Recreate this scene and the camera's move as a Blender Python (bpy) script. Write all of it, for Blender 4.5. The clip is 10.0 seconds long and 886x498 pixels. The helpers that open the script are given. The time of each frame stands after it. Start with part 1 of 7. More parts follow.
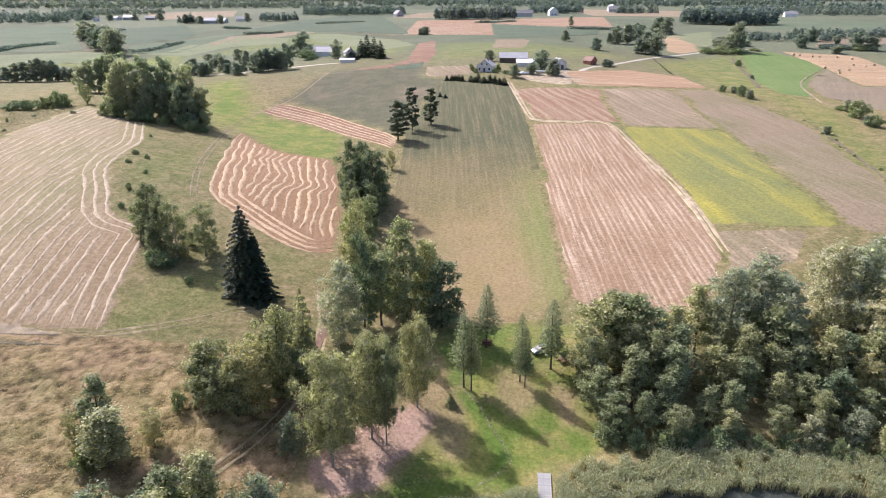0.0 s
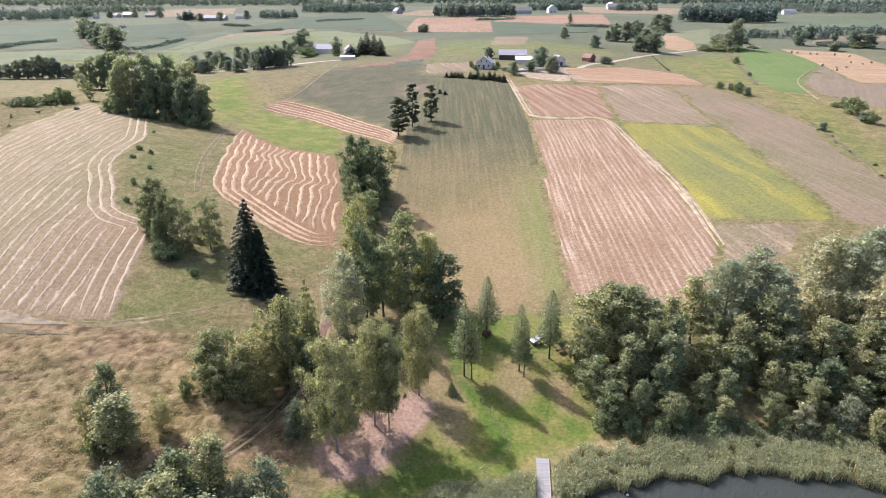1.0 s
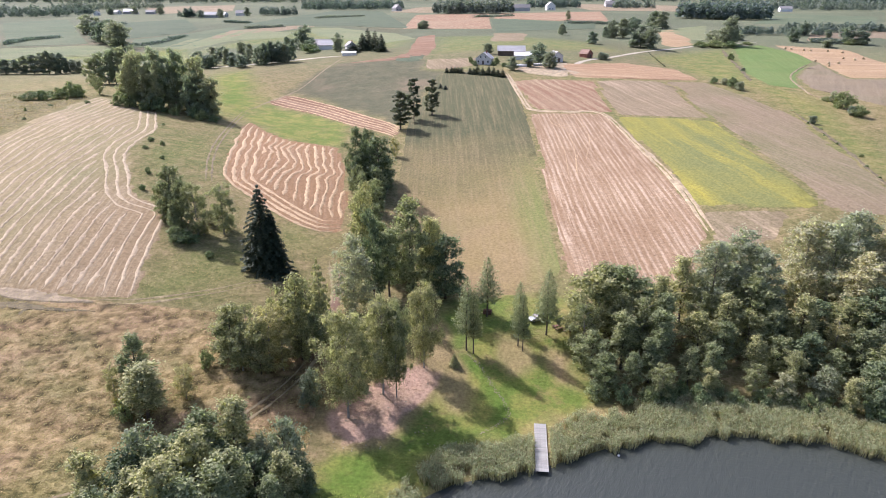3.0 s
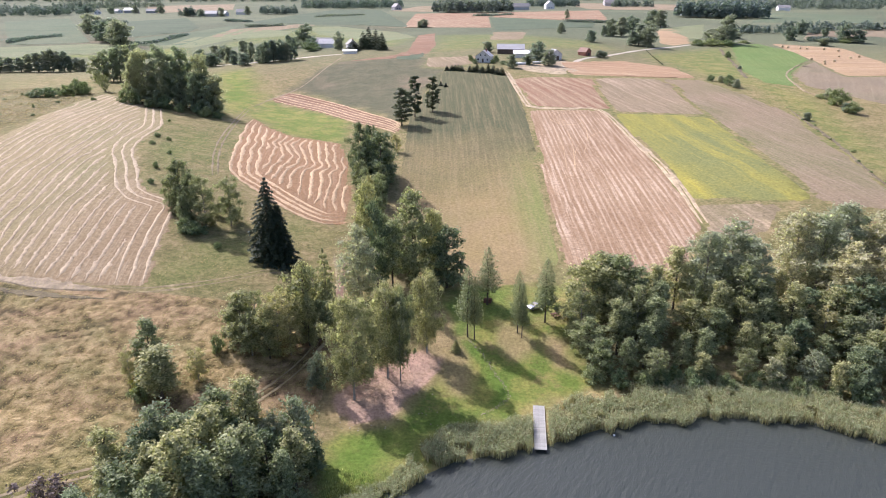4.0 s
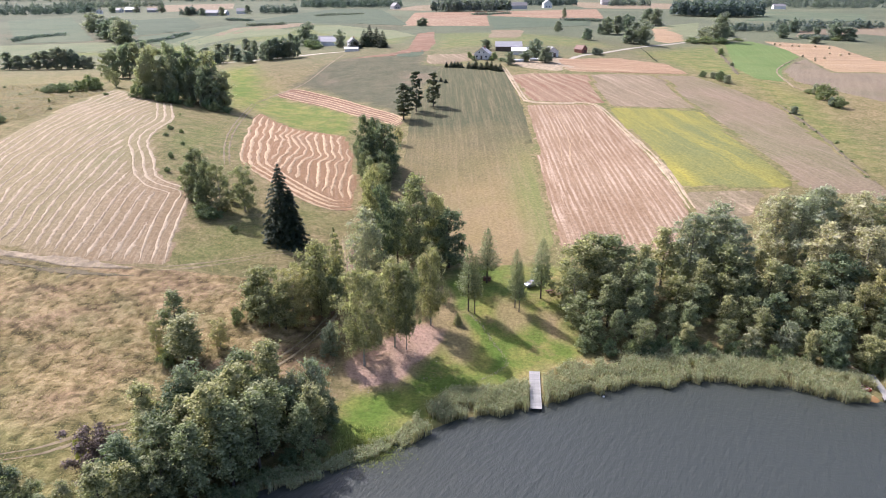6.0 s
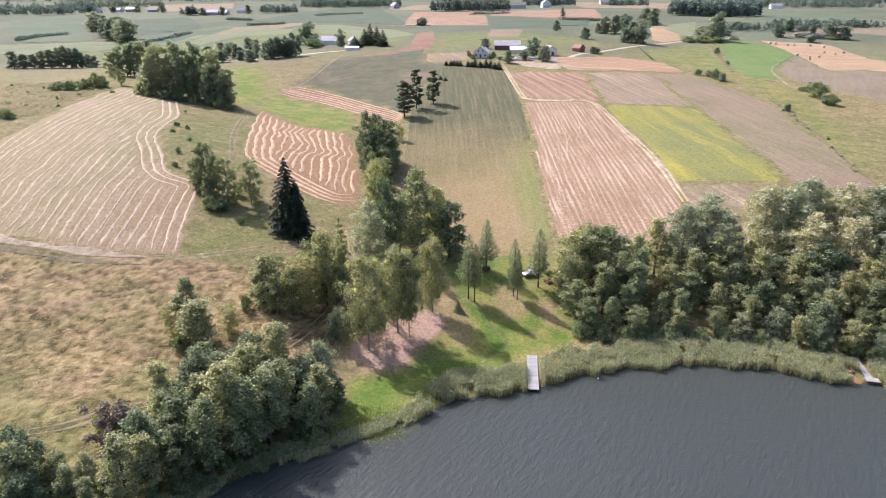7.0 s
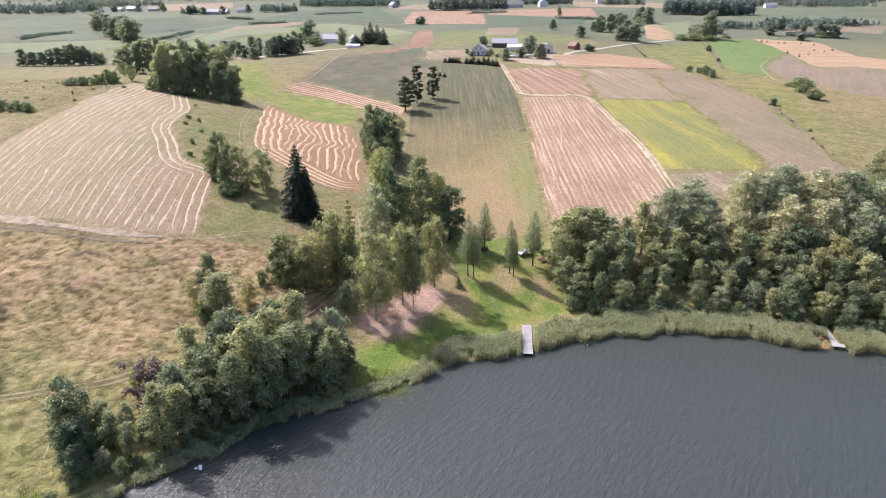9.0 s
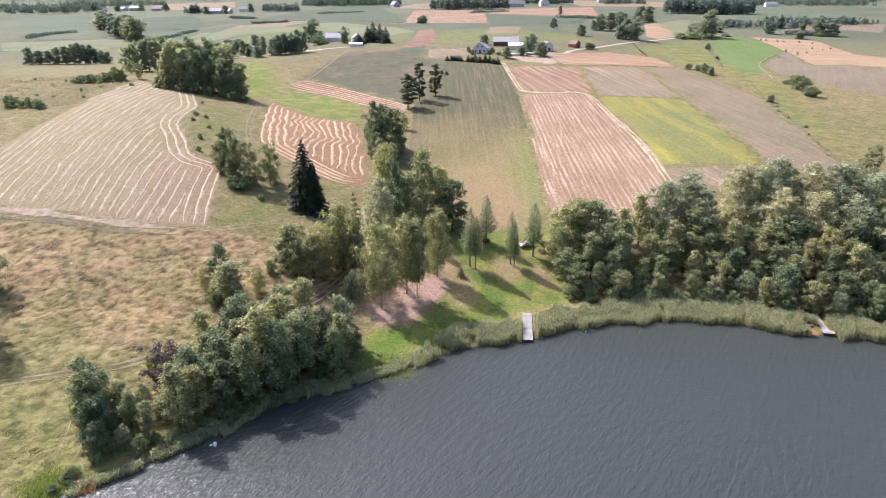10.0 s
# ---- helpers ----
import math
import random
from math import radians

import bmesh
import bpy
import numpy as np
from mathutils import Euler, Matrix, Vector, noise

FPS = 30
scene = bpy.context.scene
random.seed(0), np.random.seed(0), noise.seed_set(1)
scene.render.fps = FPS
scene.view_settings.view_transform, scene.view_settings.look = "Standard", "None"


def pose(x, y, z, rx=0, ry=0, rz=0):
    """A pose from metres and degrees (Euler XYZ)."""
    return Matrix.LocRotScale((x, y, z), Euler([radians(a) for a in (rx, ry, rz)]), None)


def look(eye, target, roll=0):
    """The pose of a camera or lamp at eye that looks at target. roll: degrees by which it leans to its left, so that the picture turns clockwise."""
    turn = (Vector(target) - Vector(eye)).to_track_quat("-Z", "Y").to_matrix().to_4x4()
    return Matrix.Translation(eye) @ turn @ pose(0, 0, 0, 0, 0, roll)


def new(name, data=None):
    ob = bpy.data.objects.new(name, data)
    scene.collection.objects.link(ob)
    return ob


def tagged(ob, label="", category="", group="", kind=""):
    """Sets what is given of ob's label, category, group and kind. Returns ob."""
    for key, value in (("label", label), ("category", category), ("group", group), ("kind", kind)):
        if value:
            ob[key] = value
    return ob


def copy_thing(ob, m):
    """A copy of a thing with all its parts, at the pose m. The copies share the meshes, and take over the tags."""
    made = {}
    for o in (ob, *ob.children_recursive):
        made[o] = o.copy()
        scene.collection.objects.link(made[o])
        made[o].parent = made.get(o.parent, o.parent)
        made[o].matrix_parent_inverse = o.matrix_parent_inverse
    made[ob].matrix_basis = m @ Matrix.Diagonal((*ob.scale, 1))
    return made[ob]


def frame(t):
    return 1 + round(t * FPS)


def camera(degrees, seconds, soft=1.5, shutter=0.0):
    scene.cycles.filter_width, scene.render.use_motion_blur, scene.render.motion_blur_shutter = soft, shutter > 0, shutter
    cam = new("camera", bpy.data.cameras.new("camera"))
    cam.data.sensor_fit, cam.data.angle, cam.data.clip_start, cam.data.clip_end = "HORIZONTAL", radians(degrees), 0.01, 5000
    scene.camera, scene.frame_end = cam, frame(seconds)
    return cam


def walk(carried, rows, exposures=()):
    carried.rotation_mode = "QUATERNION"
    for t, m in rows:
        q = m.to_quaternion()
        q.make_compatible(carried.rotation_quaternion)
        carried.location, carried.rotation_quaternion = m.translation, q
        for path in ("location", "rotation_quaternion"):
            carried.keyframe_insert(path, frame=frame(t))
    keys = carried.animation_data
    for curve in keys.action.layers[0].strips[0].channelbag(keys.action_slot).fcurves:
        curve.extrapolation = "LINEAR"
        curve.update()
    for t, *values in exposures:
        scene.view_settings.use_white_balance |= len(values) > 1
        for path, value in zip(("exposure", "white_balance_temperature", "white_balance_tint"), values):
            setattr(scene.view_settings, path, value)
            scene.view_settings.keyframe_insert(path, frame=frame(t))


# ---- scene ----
cam = camera(65.64, 10.0, soft=0.95)
PATH = [
    (0, (0.03, 0.01, 73.67), (-0.62, 94.23, 40.17), -0.00),
    (0.5, (-0.14, -1.44, 73.67), (-0.72, 92.72, 40.01), 0.03),
    (1, (-0.31, -3.14, 73.62), (-0.83, 90.97, 39.81), 0.02),
    (1.5, (-0.52, -5.07, 73.56), (-0.98, 89.00, 39.66), 0.02),
    (2, (-0.79, -7.24, 73.53), (-1.19, 86.80, 39.54), 0.04),
    (2.5, (-1.05, -9.59, 73.49), (-1.38, 84.42, 39.41), 0.06),
    (4, (-1.84, -17.35, 73.18), (-2.02, 76.60, 38.92), 0.06),
    (4.5, (-2.12, -20.09, 73.10), (-2.22, 73.83, 38.79), 0.07),
    (5, (-2.34, -22.90, 72.97), (-2.39, 71.02, 38.64), 0.04),
    (5.5, (-2.52, -25.88, 72.82), (-2.53, 68.04, 38.50), 0.02),
    (7, (-3.17, -35.22, 72.51), (-2.99, 58.69, 38.16), 0.01),
    (7.5, (-3.35, -38.52, 72.37), (-3.10, 55.39, 38.02), 0.00),
    (8, (-3.61, -41.80, 72.28), (-3.27, 52.11, 37.92), 0.01),
    (8.5, (-3.80, -45.14, 72.18), (-3.40, 48.77, 37.81), -0.01),
    (9, (-4.01, -48.46, 72.06), (-3.54, 45.44, 37.67), -0.01),
    (9.5, (-4.24, -51.65, 71.87), (-3.70, 42.25, 37.47), -0.03),
    (10, (-4.46, -54.10, 71.80), (-4.17, 39.77, 37.34), -0.05),
]
walk(cam, [(t, look(eye, target, roll)) for t, eye, target, roll in PATH],
     [(0.0, 0.95, 5800, 22), (10.0, 1.04, 5800, 24)])

# ---- sky and sun ----
SUN_AZ, SUN_EL = radians(-47), radians(45)
SUN_DIR = Vector((math.sin(SUN_AZ) * math.cos(SUN_EL), math.cos(SUN_AZ) * math.cos(SUN_EL), math.sin(SUN_EL)))
world = bpy.data.worlds.new("world")
scene.world = world
world.use_nodes = True
wn = world.node_tree.nodes
sky = wn.new("ShaderNodeTexSky")
sky.sky_type, sky.sun_disc, sky.sun_elevation, sky.sun_rotation = "NISHITA", False, SUN_EL, SUN_AZ
sky.dust_density, sky.air_density = 4.0, 1.0
wn["Background"].inputs["Strength"].default_value = 0.118
world.node_tree.links.new(sky.outputs[0], wn["Background"].inputs["Color"])
sun_data = bpy.data.lights.new("sun", "SUN")
sun_data.energy, sun_data.angle, sun_data.color = 3.7, radians(0.53), (1.0, 0.96, 0.9)
sun = new("sun", sun_data)
sun.matrix_world = look(SUN_DIR * 300, (0, 0, 0))


# ---- relief ----
def smooth(a, b, v):
    v = np.clip((v - a) / (b - a), 0, 1)
    return v * v * (3 - 2 * v)


TABLE = np.random.RandomState(7).rand(256, 256)


def vnoise(x, y, scale, seed=0):
    """Smooth noise from 0 to 1 with features of that many metres."""
    x, y = np.asarray(x, float) / scale + 37.3 * seed + 500, np.asarray(y, float) / scale + 91.7 * seed + 500
    i, j = np.floor(x).astype(int), np.floor(y).astype(int)
    u, v = x - i, y - j
    u, v = u * u * (3 - 2 * u), v * v * (3 - 2 * v)
    pick = lambda a, b: TABLE[a % 256, b % 256]
    return (pick(i, j) * (1 - u) + pick(i + 1, j) * u) * (1 - v) + (pick(i, j + 1) * (1 - u) + pick(i + 1, j + 1) * u) * v


SHORE_X = [-400, -200, -110, -82, -62, -49, -34, -16, 0, 17, 32, 51, 64, 75, 93, 130, 200, 400]
SHORE_Y = [-300, -140, -40, 8, 31, 41, 56, 66, 77, 82, 89, 91, 89.5, 84.5, 80, 74, 60, 0]
NEAR_HILLS = [1.4, 4.9, 2.2, -1.5, 1.6, -0.9, 4.0, 6.5, -8.1, -0.7, 7.1, 0.1, 5.2, -4.8, 0.6, 1.1, -0.6, -2.4, 3.9, -8.5, 1.3, 0.8, 0.6, 2.2]
MID_HILLS = [9.8, 5.5, -3.2, -0.0, 4.7, -5.2, -5.1, 9.5, -5.3, -3.9, -1.4, -2.5, 2.0, 3.0, 1.2]
FAR_HILLS = [-1.5, -4.8, -0.1, -0.0, 0.2, 1.2, 2.9, 0.3, 0.6, 1.2, 1.5, 0.9]
LONE_HILLS = [(-440, 830, 180, -1.8), (90, 900, 180, 4.0), (550, 1700, 500, 2.1), (-150, 1900, 400, 1.3), (-1000, 1900, 500, 0.6)]
HILLS = [(x, y, 55, 0) for y in (120, 185, 250, 330) for x in (-140, -80, -20, 40, 100, 165)]
HILLS += [(x, y, 130, 0) for y in (250, 430, 600) for x in (-360, -180, 0, 180, 360)]
HILLS += [(x, y, 350, 0) for y in (700, 1100, 1700) for x in (-700, -200, 300, 800)]
HILLS = [(x, y, r, h) for (x, y, r, _), h in zip(HILLS, NEAR_HILLS + MID_HILLS + FAR_HILLS)] + LONE_HILLS


def shore(x):
    return np.interp(x, SHORE_X, SHORE_Y)


def height(x, y):
    """The height of the land, without its roughness; below zero it is the lake's bed."""
    x, y = np.asarray(x, float), np.asarray(y, float)
    z = 44 * (1 - np.exp(-np.maximum(y - 85, 0) / 230)) + 0.006 * np.maximum(y - 300, 0)
    for hx, hy, r, h in HILLS:
        z = z + h * np.exp(-((x - hx) ** 2 + (y - hy) ** 2) / (2 * r * r))
    d = y - shore(x)
    z = 0.6 + smooth(0, 45, d) * z + 24 * smooth(1900, 3400, y)
    z = np.where(d < 6, np.minimum(z, -1.6 + 2.2 * smooth(-6, 6, d)), z)
    return np.maximum(z, -1.6 + 14 * np.maximum(smooth(-300, -420, y), smooth(560, 720, x)) * smooth(60, -40, y))


def wildness(x, y):
    """How rough the meadow is: one on the tussocky slope, nought on fields and lawns."""
    d = y - shore(x)
    return smooth(120, 112, y - 0.02 * (x + 80)) * smooth(-22, -30, x) * smooth(2, 10, d) * smooth(-260, -180, x)


def surface(x, y):
    """The height of the land with its tussocks."""
    x, y = np.asarray(x, float), np.asarray(y, float)
    tuss = vnoise(x * 0.7, y, 2.6, 1) + 0.8 * vnoise(x + y * 0.4, y, 1.6, 2) + 1.2 * vnoise(x * 0.5, y, 6, 3)
    return height(x, y) + wildness(x, y) * 0.07 * (tuss - 1.5)


def ground_z(x, y):
    return float(surface(x, y))


def polygon_depth(x, y, outline):
    """Metres inside the outline, negative outside."""
    x, y = np.asarray(x, float), np.asarray(y, float)
    best, inside = np.full(x.shape, 1e9), np.zeros(x.shape, bool)
    for (ax, ay), (bx, by) in zip(outline, outline[1:] + outline[:1]):
        dx, dy = bx - ax, by - ay
        t = np.clip(((x - ax) * dx + (y - ay) * dy) / (dx * dx + dy * dy + 1e-9), 0, 1)
        best = np.minimum(best, np.hypot(x - ax - t * dx, y - ay - t * dy))
        if ay != by:
            inside ^= ((ay > y) != (by > y)) & (x < (bx - ax) * (y - ay) / (by - ay) + ax)
    return np.where(inside, best, -best)


# ---- materials ----
def material(name, rough=0.9, spec=0.2):
    m = bpy.data.materials.new(name)
    m.use_nodes = True
    bsdf = m.node_tree.nodes["Principled BSDF"]
    bsdf.inputs["Roughness"].default_value = rough
    bsdf.inputs["Specular IOR Level"].default_value = spec
    return m, m.node_tree.nodes, m.node_tree.links, bsdf


def noise_node(nodes, links, coord, scale, detail=4.0, rough=0.6):
    n = nodes.new("ShaderNodeTexNoise")
    n.inputs["Scale"].default_value, n.inputs["Detail"].default_value, n.inputs["Roughness"].default_value = scale, detail, rough
    links.new(coord, n.inputs["Vector"])
    return n.outputs["Fac"]


def ramp(nodes, links, fac, stops):
    r = nodes.new("ShaderNodeValToRGB")
    while len(r.color_ramp.elements) < len(stops):
        r.color_ramp.elements.new(0.5)
    for e, (p, c) in zip(r.color_ramp.elements, stops):
        e.position, e.color = p, (*c, 1) if len(c) == 3 else c
    links.new(fac, r.inputs["Fac"])
    return r.outputs["Color"]


def blend(nodes, links, fac, a, b, kind="MIX"):
    mix = nodes.new("ShaderNodeMix")
    mix.data_type, mix.blend_type = "RGBA", kind
    for value, k in ((fac, 0), (a, 6), (b, 7)):
        if isinstance(value, (int, float)):
            mix.inputs[k].default_value = value
        elif isinstance(value, tuple):
            mix.inputs[k].default_value = (*value, 1)
        else:
            links.new(value, mix.inputs[k])
    return mix.outputs[2]


def math_node(nodes, links, op, a, b=0.0):
    n = nodes.new("ShaderNodeMath")
    n.operation = op
    for k, value in enumerate((a, b)):
        if isinstance(value, (int, float)):
            n.inputs[k].default_value = value
        else:
            links.new(value, n.inputs[k])
    return n.outputs[0]


def relief(nodes, links, bsdf, fac, strength, distance):
    b = nodes.new("ShaderNodeBump")
    b.inputs["Strength"].default_value, b.inputs["Distance"].default_value = strength, distance
    links.new(fac, b.inputs["Height"])
    links.new(b.outputs[0], bsdf.inputs["Normal"])


def coords(nodes):
    return nodes.new("ShaderNodeTexCoord").outputs["Object"]


def gray(c, k):
    return tuple(v * k for v in c)


def field_material(name, main, other, patch=None, along=(0.0, 1.0), spacing=3.0, stripe=0.5, warp=1.0, line=None, upper=None, margin=None, regular=0.035):
    """Soil, stubble or crop: patches, grain, and working lines that run along a direction."""
    m, n, k, bsdf = material(name, 0.95, 0.1)
    co = coords(n)
    big = noise_node(n, k, co, 0.035, 4, 0.6)
    fine = noise_node(n, k, co, 1.3, 6, 0.75)
    base = blend(n, k, ramp(n, k, big, [(0.36, (0, 0, 0)), (0.64, (1, 1, 1))]), main, other)
    if patch:
        base = blend(n, k, ramp(n, k, noise_node(n, k, co, 0.014, 3, 0.55), [(0.5, (0, 0, 0)), (0.66, (0.8, 0.8, 0.8))]), base, patch)
    # a darker tone uphill: a cloud's shadow painted into the crop colour
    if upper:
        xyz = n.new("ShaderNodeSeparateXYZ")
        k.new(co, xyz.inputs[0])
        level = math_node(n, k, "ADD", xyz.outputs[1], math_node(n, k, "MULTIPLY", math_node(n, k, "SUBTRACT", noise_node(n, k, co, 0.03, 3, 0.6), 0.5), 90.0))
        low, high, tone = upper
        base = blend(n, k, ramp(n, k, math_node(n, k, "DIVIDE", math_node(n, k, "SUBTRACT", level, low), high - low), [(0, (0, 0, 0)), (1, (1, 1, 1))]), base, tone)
    if margin:
        xyz = n.new("ShaderNodeSeparateXYZ")
        k.new(co, xyz.inputs[0])
        low, high, tone, near = margin
        level = math_node(n, k, "ADD", xyz.outputs[0], math_node(n, k, "MULTIPLY", math_node(n, k, "SUBTRACT", noise_node(n, k, co, 0.06, 4, 0.6), 0.5), 12.0))
        side = ramp(n, k, math_node(n, k, "DIVIDE", math_node(n, k, "SUBTRACT", level, low), high - low), [(0, (0, 0, 0)), (1, (1, 1, 1))])
        reach = ramp(n, k, math_node(n, k, "DIVIDE", math_node(n, k, "SUBTRACT", near, xyz.outputs[1]), 60.0), [(0, (0, 0, 0)), (1, (0.9, 0.9, 0.9))])
        base = blend(n, k, math_node(n, k, "MULTIPLY", side, reach), base, tone)
    dot = n.new("ShaderNodeVectorMath")
    dot.operation = "DOT_PRODUCT"
    length = math.hypot(*along)
    dot.inputs[1].default_value = (along[1] / length, -along[0] / length, 0)
    k.new(co, dot.inputs[0])
    ahead = n.new("ShaderNodeVectorMath")
    ahead.operation = "DOT_PRODUCT"
    ahead.inputs[1].default_value = (along[0] / length, along[1] / length, 0)
    k.new(co, ahead.inputs[0])
    wob = math_node(n, k, "MULTIPLY", noise_node(n, k, co, 0.03, 2, 0.5), warp * 8)
    across = math_node(n, k, "ADD", dot.outputs["Value"], wob)
    flat = n.new("ShaderNodeCombineXYZ")
    k.new(across, flat.inputs[0])
    k.new(math_node(n, k, "MULTIPLY", ahead.outputs["Value"], 0.03), flat.inputs[1])
    streak = noise_node(n, k, flat.outputs[0], 1.6 / spacing, 5, 0.72)
    wave = math_node(n, k, "SINE", math_node(n, k, "MULTIPLY", across, 2 * math.pi / spacing))
    lines = math_node(n, k, "ADD", math_node(n, k, "MULTIPLY", wave, regular), math_node(n, k, "MULTIPLY", math_node(n, k, "SUBTRACT", streak, 0.5), 2.2))
    lines = math_node(n, k, "ADD", math_node(n, k, "ADD", lines, 0.5), math_node(n, k, "MULTIPLY", math_node(n, k, "SUBTRACT", noise_node(n, k, co, 0.7, 5, 0.75), 0.5), 0.8))
    lines = ramp(n, k, lines, [(0.4, (0, 0, 0)), (0.8, (1, 1, 1))])
    gain = math_node(n, k, "MULTIPLY", lines, math_node(n, k, "MULTIPLY", noise_node(n, k, co, 0.05, 3, 0.5), 2.0 * stripe))
    base = blend(n, k, gain, base, line or tuple(min(1, v * 1.5 + 0.02) for v in main))
    base = blend(n, k, 1.0, base, ramp(n, k, fine, [(0.27, (0.5, 0.5, 0.5)), (0.73, (1.26, 1.26, 1.26))]), "MULTIPLY")
    k.new(base, bsdf.inputs["Base Color"])
    relief(n, k, bsdf, math_node(n, k, "ADD", fine, math_node(n, k, "MULTIPLY", lines, stripe)), 0.6, 0.12)
    return m


def plain_material(name, colour, rough=0.8, scale=3.0, vary=0.25, bump=0.02, spec=0.3, metal=0.0, wear=None):
    """A surface with grain and stains at two scales, and another tone from object to object."""
    m, n, k, bsdf = material(name, rough, spec)
    bsdf.inputs["Metallic"].default_value = metal
    co = coords(n)
    fine, big = noise_node(n, k, co, scale * 6, 5, 0.7), noise_node(n, k, co, scale, 4, 0.6)
    base = blend(n, k, ramp(n, k, big, [(0.35, (0, 0, 0)), (0.7, (1, 1, 1))]), gray(colour, 1 - vary), gray(colour, 1 + vary))
    if wear:
        base = blend(n, k, ramp(n, k, noise_node(n, k, co, scale * 0.6, 6, 0.75), [(0.54, (0, 0, 0)), (0.68, (1, 1, 1))]), base, wear)
    base = blend(n, k, 1.0, base, ramp(n, k, fine, [(0.3, (0.8, 0.8, 0.8)), (0.7, (1.15, 1.15, 1.15))]), "MULTIPLY")
    info = n.new("ShaderNodeObjectInfo")
    base = blend(n, k, 1.0, base, ramp(n, k, info.outputs["Random"], [(0, (0.86, 0.86, 0.86)), (1, (1.12, 1.12, 1.12))]), "MULTIPLY")
    k.new(base, bsdf.inputs["Base Color"])
    relief(n, k, bsdf, fine, 0.5, bump)
    return m


def leaf_material(name, dark, light, dry=None, through_it=0.35, gloss=0.65):
    """Leaves: another tone from leaf to leaf and tree to tree, lit through from behind."""
    m, n, k, bsdf = material(name, gloss, 0.22)
    geo, info = n.new("ShaderNodeNewGeometry"), n.new("ShaderNodeObjectInfo")
    base = blend(n, k, geo.outputs["Random Per Island"], dark, light)
    tree = ramp(n, k, info.outputs["Random"], [(0, (0.7, 0.78, 0.74)), (0.35, (0.9, 0.98, 0.95)), (0.7, (1.08, 1.06, 0.98)), (1, (1.25, 1.2, 1.08))])
    base = blend(n, k, 1.0, base, tree, "MULTIPLY")
    if dry:
        base = blend(n, k, ramp(n, k, noise_node(n, k, coords(n), 0.35, 3, 0.6), [(0.55, (0, 0, 0)), (0.75, (0.7, 0.7, 0.7))]), base, dry)
    k.new(base, bsdf.inputs["Base Color"])
    back = n.new("ShaderNodeBsdfTranslucent")
    k.new(blend(n, k, 1.0, base, (1.05, 1.15, 0.72), "MULTIPLY"), back.inputs["Color"])
    mix = n.new("ShaderNodeMixShader")
    mix.inputs[0].default_value = through_it
    k.new(bsdf.outputs[0], mix.inputs[1])
    k.new(back.outputs[0], mix.inputs[2])
    k.new(mix.outputs[0], n["Material Output"].inputs["Surface"])
    return m


